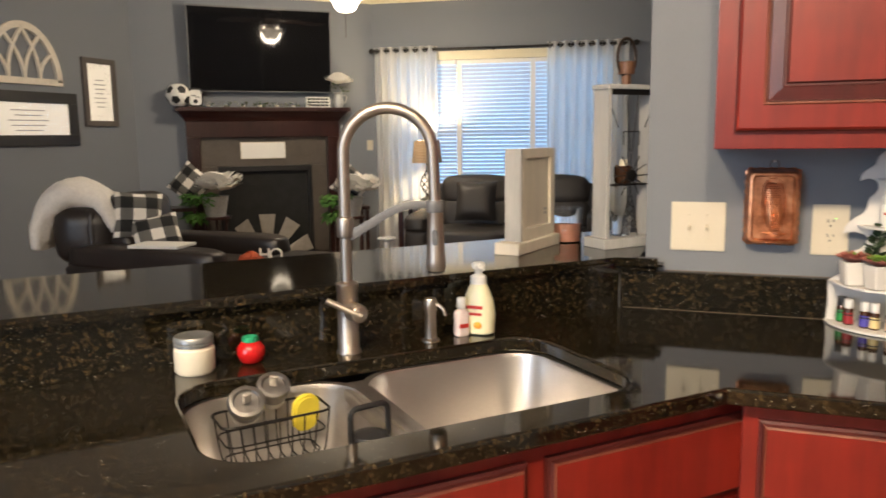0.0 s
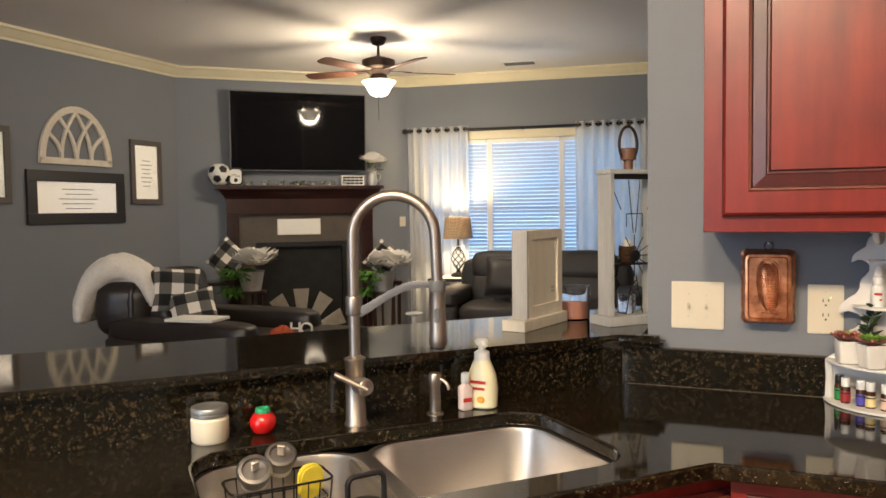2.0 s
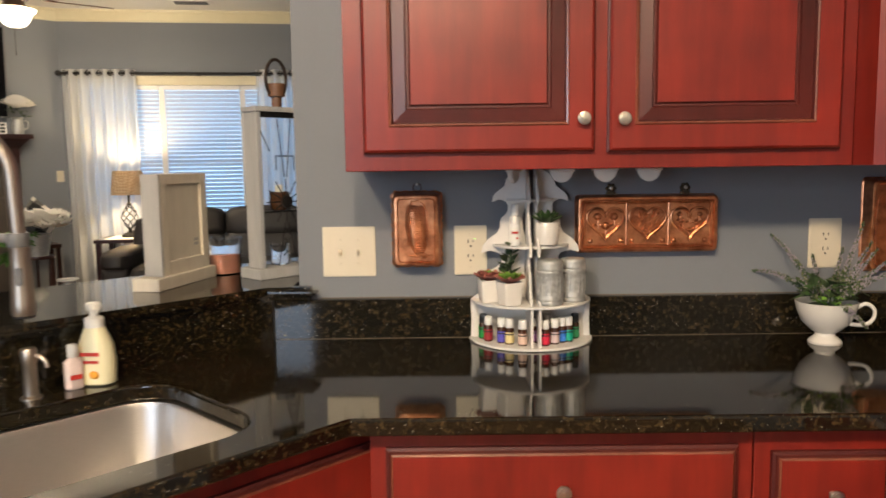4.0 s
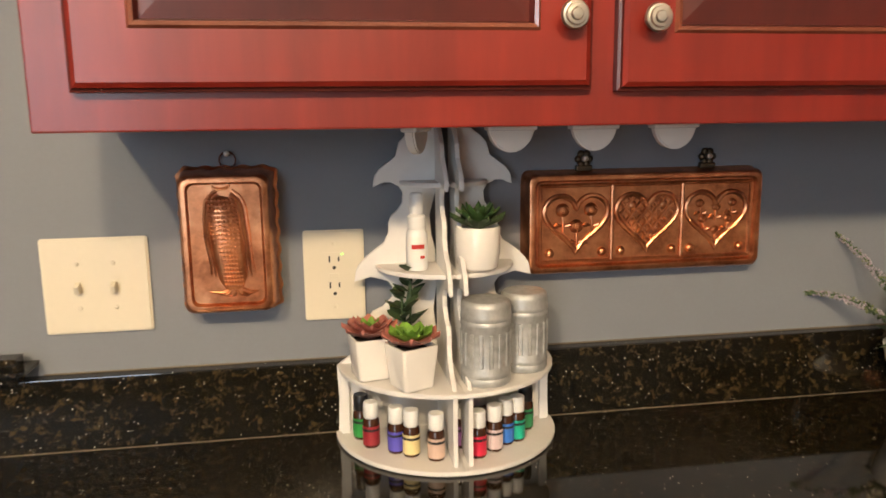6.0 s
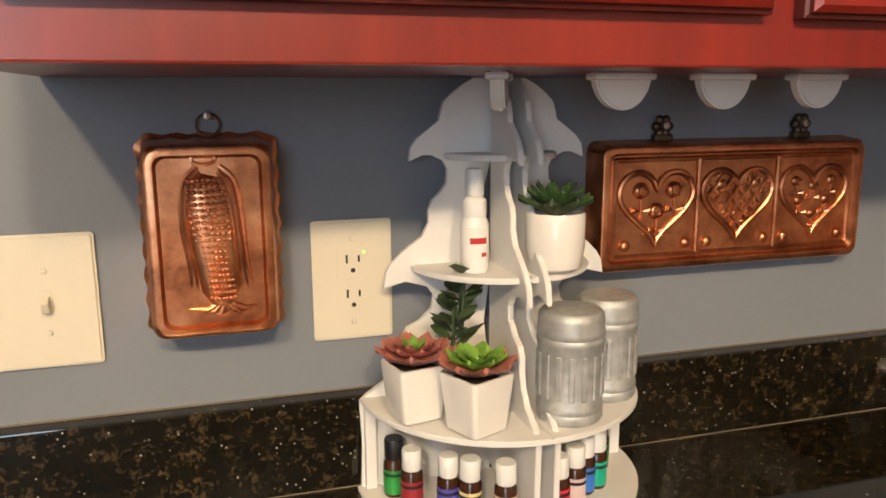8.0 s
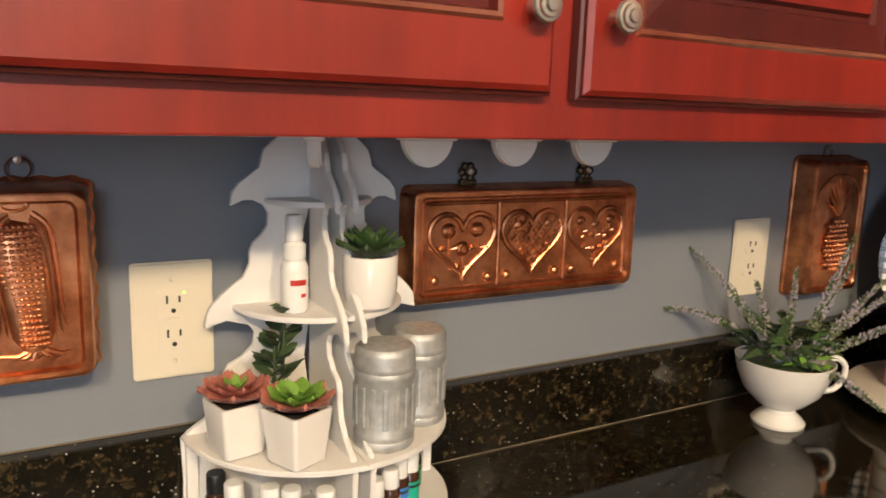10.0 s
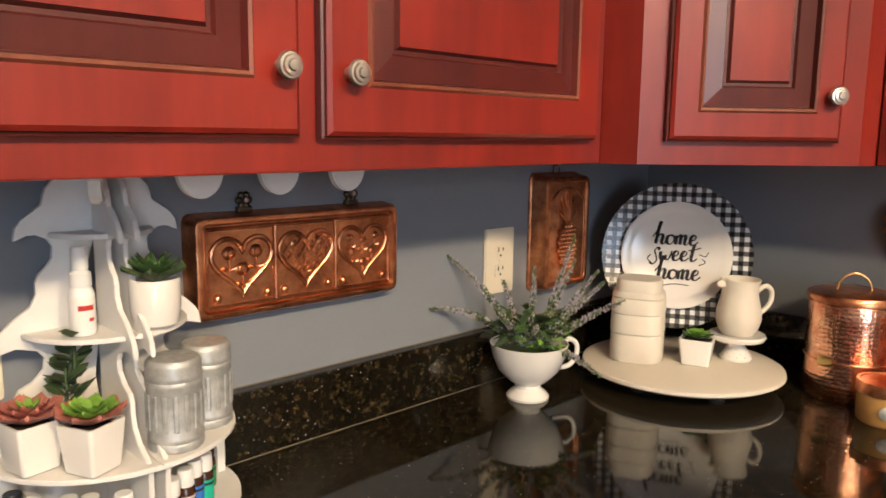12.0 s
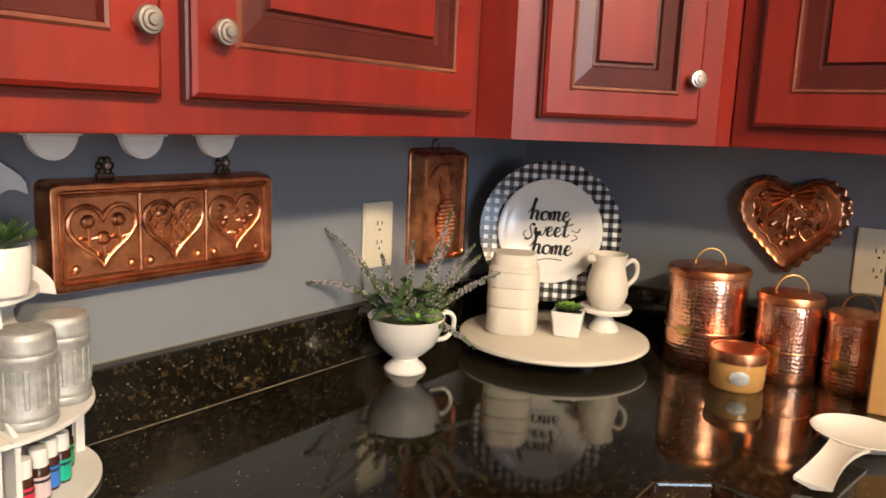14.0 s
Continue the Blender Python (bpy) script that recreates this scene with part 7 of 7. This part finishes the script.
lc.new(m1.outputs[0], m2.inputs[1])
lc.new(tp_.outputs[0], m2.inputs[2])
lc.new(m2.outputs[0], nc["Material Output"].inputs[0])
wv = noise_tex(nc, lc, 260, 2, 0.5, (1, 1, 0.2))
bump(nc, lc, bc_, wv.outputs[0], 0.2, 0.002)


def curtain(u0, u1, seed, label):
    e = thing("sheer_curtain", WW @ pose(0, -0.11, 0), label, "curtain", "sheer curtains on the rod")
    r = random.Random(seed)
    nx, nz = 120, 14
    folds = (u1 - u0) / 0.115
    bm = bmesh.new()
    rows = []
    for j in range(nz + 1):
        z = 2.425 - (2.425 - 0.03) * j / nz
        amp = 0.040 - 0.012 * j / nz
        row = []
        for i in range(nx + 1):
            u = u0 + (u1 - u0) * i / nx
            ph = 2 * math.pi * folds * i / nx
            y = amp * math.sin(ph) + 0.010 * math.sin(ph * 0.37 + seed) * (j / nz)
            row.append(bm.verts.new((u + 0.012 * math.sin(ph * 0.5 + j * 0.2) * (j / nz), y, z)))
        rows.append(row)
    for a, b in zip(rows, rows[1:]):
        for i in range(nx):
            bm.faces.new((a[i], a[i + 1], b[i + 1], b[i]))
    ob = put("cloth", bm, mc, e, smooth=True)
    k = 0
    while k < folds * 2:
        u = u0 + (u1 - u0) * (k + 0.5) / (folds * 2)
        g = put("grommet", tube([(0.026 * math.cos(t), 0, 0.026 * math.sin(t)) for t in [2 * math.pi * q / 16 for q in range(16)]], 0.006, 6, closed=True), IRON, e, "dark metal grommet")
        g.matrix_local = pose(u, -0.012, 2.385, 0, 0, 30 if k % 2 else -30)
        k += 1


curtain(0.06, 0.80, 1, "white sheer grommet curtain beside the lamp")
curtain(2.06, 2.95, 2, "white sheer grommet curtain beside the sofa")
rod = thing("curtain_rod", WW @ pose(0, -0.11, 2.385), "dark bronze curtain rod with finials", "curtain rod")
put("rod", tube([(0.03, 0, 0), (1.5, 0, 0), (3.02, 0, 0)], 0.012, 12), IRON, rod, smooth=True)
for u in (0.02, 3.03):
    bm = bmesh.new()
    bmesh.ops.create_icosphere(bm, subdivisions=3, radius=0.03, matrix=pose(u, 0, 0))
    put("finial", bm, IRON, rod, smooth=True)
for u in (0.045, 1.45, 2.99):
    put("bracket", box((u - 0.01, -0.004, -0.02), (u + 0.01, 0.109, 0.0), 0.002), IRON, rod)
sp_ = thing("light_switch", CHIM @ pose(2.46, -0.001, 1.30), "ivory light switch by the curtain", "light switch")
put("cover", prism(rounded(0.075, 0.12, 0.004, 3), 0, 0.0065, bevel=0.0025, m=STAND_UP), IVORY, sp_)
put("toggle", box((-0.004, -0.016, -0.008), (0.004, -0.0066, 0.008), 0.001), IVORY, sp_)

# ---- table lamp and end table ----
LX, LY = -1.76, 8.16
et = thing("end_table", pose(LX, LY, 0, 0, 0, wang), "dark end table beside the sofa", "table")
put("top", box((-0.30, -0.27, 0.62), (0.30, 0.27, 0.655), 0.006), MAHOGANY, et)
for sx in (-0.26, 0.26):
    for sy in (-0.23, 0.23):
        put("leg", box((sx - 0.025, sy - 0.025, 0), (sx + 0.025, sy + 0.025, 0.62), 0.003), MAHOGANY, et)
runner = thing("table_runner", pose(LX, LY, 0.656, 0, 0, wang), "white cloth on the end table", "cloth")
put("cloth", box((-0.20, -0.24, 0), (0.24, 0.24, 0.004), 0.001), PAPER, runner)
tb = thing("table_lamp", pose(LX, LY, 0.661), "black iron cage table lamp with a patterned burlap shade", "lamp")
put("base", lathe([(0, 0), (0.085, 0), (0.09, 0.012), (0.07, 0.035), (0.03, 0.05), (0.018, 0.08), (0, 0.08)], 24), IRON, tb, smooth=True)
for k in range(6):
    pts = []
    for q in range(13):
        t = q / 12
        a = 2 * math.pi * k / 6 + t * math.pi * 1.0
        r = 0.012 + 0.068 * math.sin(math.pi * t)
        pts.append((r * math.cos(a), r * math.sin(a), 0.08 + 0.26 * t))
    put("cage_bar", tube(pts, 0.006, 6), IRON, tb)
put("neck", lathe([(0, 0.33), (0.022, 0.33), (0.026, 0.345), (0.012, 0.36), (0.012, 0.46), (0, 0.46)], 16), IRON, tb, smooth=True)
ms, ns, ls, bs_ = material("burlap_shade")
bs_.inputs["Roughness"].default_value = 0.9
tcs, vr = ns.new("ShaderNodeTexCoord"), ns.new("ShaderNodeTexChecker")
vr.inputs["Scale"].default_value = 46
vr.inputs["Color1"].default_value, vr.inputs["Color2"].default_value = (0.34, 0.25, 0.16, 1), (0.50, 0.40, 0.28, 1)
rot = ns.new("ShaderNodeMapping")
rot.inputs["Rotation"].default_value = (0, radians(45), 0)
ls.new(tcs.outputs["Object"], rot.inputs[0])
ls.new(rot.outputs[0], vr.inputs["Vector"])
ls.new(vr.outputs["Color"], bs_.inputs["Base Color"])
tl = ns.new("ShaderNodeBsdfTranslucent")
ls.new(vr.outputs["Color"], tl.inputs["Color"])
mx = ns.new("ShaderNodeMixShader")
mx.inputs[0].default_value = 0.12
ls.new(bs_.outputs[0], mx.inputs[1])
ls.new(tl.outputs[0], mx.inputs[2])
ls.new(mx.outputs[0], ns["Material Output"].inputs[0])
put("shade", lathe([(0.175, 0.44), (0.145, 0.69), (0.142, 0.69), (0.172, 0.44)], 40), ms, tb, "patterned brown burlap shade", True)
bm = bmesh.new()
bmesh.ops.create_icosphere(bm, subdivisions=2, radius=0.03, matrix=pose(0, 0, 0.56))
bl_ = put("bulb", bm, glow("lamp_bulb", (1.0, 0.72, 0.38), 20), tb, "lit warm bulb")
bl_.visible_shadow = False
lamp("table_lamp_light", "POINT", pose(LX, LY, 0.661 + 0.60), 52, (1.0, 0.78, 0.48), 0.04)
nb = thing("number_block", pose(-1.42, 8.10, 0.656, 0, 0, wang), "small white block on the end table", "ornament")
put("block", box((-0.05, -0.02, 0), (0.05, 0.02, 0.12), 0.003), PAPER, nb)
for k in range(4):
    put("lettering", box((-0.035 + 0.045 * (k % 2), -0.0212, 0.02 + 0.05 * (k // 2)), (-0.010 + 0.045 * (k % 2), -0.0202, 0.05 + 0.05 * (k // 2))), RUBBER, nb)

# ---- seats ----


def puffy(lo, hi, mat, name, parent, label="", square=0.42, n=20):
    """A stuffed cushion: a rounded, bulging block with faint creases."""
    c, h = (Vector(lo) + Vector(hi)) / 2, (Vector(hi) - Vector(lo)) / 2
    bm = bmesh.new()

    def sp(v):
        return math.copysign(abs(v) ** square, v)

    rings = []
    for i in range(1, n):
        p = math.pi * i / n - math.pi / 2
        ring = []
        for k in range(2 * n):
            a = math.pi * k / n
            crease = 1 + 0.012 * math.sin(7 * a + 3 * p) + 0.010 * math.sin(11 * p + 2 * a)
            ring.append(bm.verts.new((c.x + h.x * sp(math.cos(p)) * sp(math.cos(a)) * crease, c.y + h.y * sp(math.cos(p)) * sp(math.sin(a)) * crease, c.z + h.z * sp(math.sin(p)))))
        rings.append(ring)
    ends = [bm.verts.new((c.x, c.y, c.z - h.z)), bm.verts.new((c.x, c.y, c.z + h.z))]
    for a, b in zip(rings, rings[1:]):
        for k in range(2 * n):
            bm.faces.new((a[k], a[(k + 1) % (2 * n)], b[(k + 1) % (2 * n)], b[k]))
    for k in range(2 * n):
        bm.faces.new((rings[0][(k + 1) % (2 * n)], rings[0][k], ends[0]))
        bm.faces.new((rings[-1][k], rings[-1][(k + 1) % (2 * n)], ends[1]))
    return put(name, bm, mat, parent, label, True)


def sofa(m, width, label, mat, seats, category="sofa"):
    """Faces local -y; its back is at local y 0.95."""
    e = thing("sofa", m, label, category)
    puffy((-width / 2 + 0.06, 0.06, 0.0), (width / 2 - 0.06, 0.92, 0.32), mat, "base", e, square=0.2)
    for s in (-1, 1):
        x0, x1 = sorted((s * width / 2, s * (width / 2 - 0.25)))
        puffy((x0, 0.0, 0.0), (x1, 0.94, 0.50), mat, "arm", e, square=0.25)
        puffy((x0 - 0.015, -0.01, 0.44), (x1 + 0.015, 0.92, 0.625), mat, "arm_pad", e, square=0.45)
    w = (width - 0.5) / seats
    for k in range(seats):
        a = -width / 2 + 0.25 + w * k
        puffy((a - 0.01, -0.04, 0.26), (a + w + 0.01, 0.72, 0.49), mat, "seat_cushion", e)
        o = puffy((a - 0.01, 0.0, 0.0), (a + w + 0.01, 0.30, 0.36), mat, "back_cushion", e, square=0.5)
        o.matrix_local = pose(0, 0.58, 0.42, -12, 0, 0)
        o = puffy((a - 0.01, -0.02, 0.27), (a + w + 0.01, 0.30, 0.60), mat, "head_cushion", e, square=0.55)
        o.matrix_local = pose(0, 0.58, 0.42, -12, 0, 0)
    puffy((-width / 2 + 0.10, 0.78, 0.08), (width / 2 - 0.10, 1.0, 0.92), mat, "back", e, square=0.3)
    return e


def soft(lo, hi, bevel, mat, name, parent, label=""):
    return put(name, box(lo, hi, bevel, 5), mat, parent, label, True)


sofa(pose(-1.92, 4.92, 0, 0, 0, 90) @ Matrix.Diagonal((1, 1.42, 1, 1)), 1.1, "dark brown leather recliner with a fleece throw", LEATHER, 1, "armchair")
sofa(pose(-0.55, 7.10, 0, 0, 0, wang), 2.05, "charcoal reclining sofa under the window", CHARCOAL, 2)
pillow(pose(-2.83, 4.74, 0.82, -14, 6, 50), 0.36, CHECK, "black and cream buffalo check pillow on the recliner")
pillow(pose(-2.66, 4.74, 0.66, -30, -8, 48), 0.36, CHECK, "second buffalo check pillow leaning on the recliner")
pillow(pose(-0.95, 7.42, 0.74, -20, 0, wang), 0.42, CHARCOAL, "dark grey pillow on the window sofa", 0.2)
th = thing("fleece_throw", pose(-3.28, 4.62, 0.0, 0, 0, 33), "fluffy cream fleece throw draped over the sofa back", "throw")
bm = bmesh.new()
r = random.Random(8)
rows = []
path = flowing([Vector(p) for p in ((-0.285, 0.58), (-0.275, 0.68), (-0.25, 0.79), (-0.20, 0.89), (-0.115, 0.965), (0.0, 0.995), (0.115, 0.96), (0.20, 0.885), (0.25, 0.79), (0.285, 0.71))], 4)
for k, q in enumerate(path):
    ring = []
    thick = 0.065 + 0.060 * math.sin(math.pi * k / (len(path) - 1))
    out = (q - Vector((0.0, 0.55))).normalized()
    for j in range(28):
        a = 2 * math.pi * j / 28
        wide = 0.22 + 0.02 * math.sin(k * 0.45)
        fold = 1 + 0.10 * math.sin(4 * math.cos(a) * 3.1 + k * 0.35)
        fluff = r.uniform(-0.011, 0.011)
        d = thick * math.sin(a) * fold + fluff
        ring.append(bm.verts.new((q.x + out.x * d, wide * math.cos(a) + r.uniform(-0.008, 0.008), q.y + out.y * d)))
    rows.append(ring)
for a, b in zip(rows, rows[1:]):
    for j in range(28):
        bm.faces.new((a[j], a[(j + 1) % 28], b[(j + 1) % 28], b[j]))
bm.faces.new(rows[0])
bm.faces.new(rows[-1][::-1])
fl = put("fleece", bm, FLEECE, th, smooth=True)
sub = fl.modifiers.new("soften", "SUBSURF")
sub.levels = sub.render_levels = 1
hc = thing("leather_cushion", pose(-3.24, 4.60, 0, 0, 0, 33), "dark brown leather head cushion under the fleece throw", "cushion")
puffy((-0.20, -0.19, 0.46), (0.24, 0.17, 0.905), LEATHER, "cover", hc, square=0.6)
ot = thing("storage_ottoman", pose(-1.22, 5.0, 0), "dark leather tufted storage ottoman", "ottoman")
soft((-0.62, -0.36, 0.05), (0.62, 0.36, 0.41), 0.04, LEATHER, "body", ot)
soft((-0.64, -0.38, 0.411), (0.64, 0.38, 0.50), 0.035, LEATHER, "lid", ot)
bk = thing("white_folder", pose(-2.42, 4.50, 0.626, 0, 0, 8), "white folded paper on the recliner arm", "paper")
put("sheet", box((-0.20, -0.125, 0), (0.20, 0.125, 0.022), 0.004), PAPER, bk)
lt = thing("letter_block", pose(-1.68, 4.76, 0.501, 0, 0, 20), "small cream wooden letters on the ottoman", "letters")
put("plinth", box((-0.10, -0.03, 0), (0.10, 0.03, 0.014), 0.003), BONE, lt)
for k, ch in enumerate("HO"):
    cu = bpy.data.curves.new("letter", "FONT")
    cu.body, cu.size, cu.extrude, cu.align_x = ch, 0.13, 0.010, "CENTER"
    o = text_mesh("letter", cu, BONE)
    o.parent = lt
    o.matrix_local = pose(-0.042 + 0.084 * k, 0.006, 0.0145, 90, 0, 0)
oc = thing("orange_cloth", pose(-1.80, 4.70, 0.500, 0, 0, 30), "crumpled orange cloth on the ottoman", "cloth")
bm = lathe([(0, 0), (0.07, 0), (0.085, 0.02), (0.07, 0.05), (0.03, 0.075), (0, 0.08)], 18)
rc = random.Random(3)
for v in bm.verts:
    v.co += Vector((rc.uniform(-0.016, 0.016), rc.uniform(-0.016, 0.016), rc.uniform(0, 0.014)))
put("cloth", bm, plain("orange_cotton", (0.42, 0.07, 0.02), 0.9, vary=0.25, scale=40), oc, smooth=True)
ct = thing("cake_stand", pose(-0.95, 5.2, 0.501), "dark tray with a white pedestal on the ottoman", "tray")
put("tray", lathe([(0, 0), (0.17, 0), (0.18, 0.02), (0.175, 0.022), (0.165, 0.006), (0, 0.006)], 28), IRON, ct, smooth=True)
put("pedestal", lathe([(0, 0.007), (0.06, 0.007), (0.02, 0.04), (0.02, 0.12), (0.07, 0.14), (0.07, 0.15), (0, 0.15)], 24), CERAMIC, ct, smooth=True)

# ---- ceiling fan and vent ----
fan = thing("ceiling_fan", pose(FAN.x, FAN.y, 0), "bronze five-blade ceiling fan with a lit glass bowl", "ceiling fan")
BRONZE = plain("oiled_bronze", (0.045, 0.028, 0.02), 0.4, 0.7, vary=0.25)
put("canopy", lathe([(0, 3.049), (0.075, 3.049), (0.078, 3.03), (0.055, 2.985), (0.02, 2.97), (0, 2.97)], 28), BRONZE, fan, smooth=True)
put("downrod", lathe([(0.013, 2.86), (0.013, 2.98)], 12), BRONZE, fan)
put("motor", lathe([(0, 2.87), (0.05, 2.87), (0.12, 2.85), (0.155, 2.835), (0.158, 2.77), (0.14, 2.755), (0.12, 2.75), (0.10, 2.715), (0.07, 2.70), (0, 2.70)], 32), BRONZE, fan, smooth=True)
BLADE = wood_material("fan_blade_wood", (0.06, 0.025, 0.015), (0.16, 0.07, 0.04), 0.4, 0.2, (0.15, 1, 1))
for k in range(5):
    a = 72 * k + 40
    b = put("blade", prism([(0.24, -0.05), (0.42, -0.068), (0.70, -0.072), (0.745, -0.05), (0.755, 0.0), (0.745, 0.05), (0.70, 0.072), (0.42, 0.068), (0.24, 0.05)], -0.004, 0.004, bevel=0.0015), BLADE, fan)
    b.matrix_local = pose(0, 0, 2.735, 0, 0, a) @ pose(0, 0, 0, 11, 0, 0)
    i = put("blade_iron", prism([(0.10, -0.02), (0.30, -0.04), (0.32, 0.0), (0.30, 0.04), (0.10, 0.02)], 0.0045, 0.010), BRONZE, fan)
    i.matrix_local = pose(0, 0, 2.735, 0, 0, a) @ pose(0, 0, 0, 11, 0, 0)
put("fitter", lathe([(0, 2.70), (0.075, 2.70), (0.085, 2.665), (0.07, 2.65), (0, 2.65)], 28), BRONZE, fan, smooth=True)
gb = put("glass_bowl", lathe([(0, 2.505), (0.055, 2.508), (0.085, 2.525), (0.105, 2.56), (0.125, 2.60), (0.155, 2.63), (0.158, 2.64), (0.15, 2.645), (0.08, 2.648)], 32), glow("lit_frosted_glass", (1.0, 0.84, 0.62), 7), fan, "lit frosted glass bowl", True)
gb.visible_shadow = False
put("pull_chain", tube([(0.04, -0.08, 2.66), (0.04, -0.09, 2.45), (0.04, -0.09, 2.27)], 0.002, 5), BRONZE, fan)
vn = thing("ceiling_vent", pose(-1.0, 8.15, CEILING, 0, 0, wang), "white slatted ceiling vent", "vent")
put("frame", box((-0.19, -0.09, -0.012), (0.19, 0.09, -0.001), 0.003), WHITE, vn)
for k in range(6):
    put("slat", box((-0.165, -0.07 + 0.026 * k, -0.018), (0.165, -0.058 + 0.026 * k, -0.0122)), RUBBER, vn)

# ---- window behind the kitchen ----
pw = tagged(thing("window_2", pose(-0.95, BACK - 0.05, 0), "white glazed window of the kitchen", "window"), kind="structure")
for lo, hi in (((-1.10, -0.03, 0.8), (-1.02, 0.03, 2.7)), ((1.02, -0.03, 0.8), (1.10, 0.03, 2.7)), ((-1.02, -0.03, 2.62), (1.02, 0.03, 2.7)), ((-1.02, -0.03, 0.8), (1.02, 0.03, 0.88)), ((-0.04, -0.03, 0.88), (0.04, 0.03, 2.62))):
    put("window_frame", box(lo, hi, 0.003), WHITE, pw)
for a, b in ((-1.02, -0.04), (0.04, 1.02)):
    p = put("pane", box((a, -0.004, 0.88), (b, 0.002, 2.62)), GLASS, pw)
    p.visible_shadow = False
for kx, ky in ((0.45, -0.85), (1.55, -1.0)):
    cl = thing("ceiling_light", pose(kx, ky, CEILING), "round flush kitchen ceiling light", "ceiling light", "kitchen ceiling lights")
    put("rim", lathe([(0.12, -0.001), (0.16, -0.001), (0.16, -0.02), (0.125, -0.03), (0.12, -0.02)], 28), WHITE, cl)
ground = tagged(put("ground", prism([(-60, -60), (60, -60), (60, 60), (-60, 60)], -0.5, -0.15), plain("lawn", (0.05, 0.09, 0.03), 0.9, vary=0.3, scale=1.5)), "green lawn outside", "ground", kind="structure")
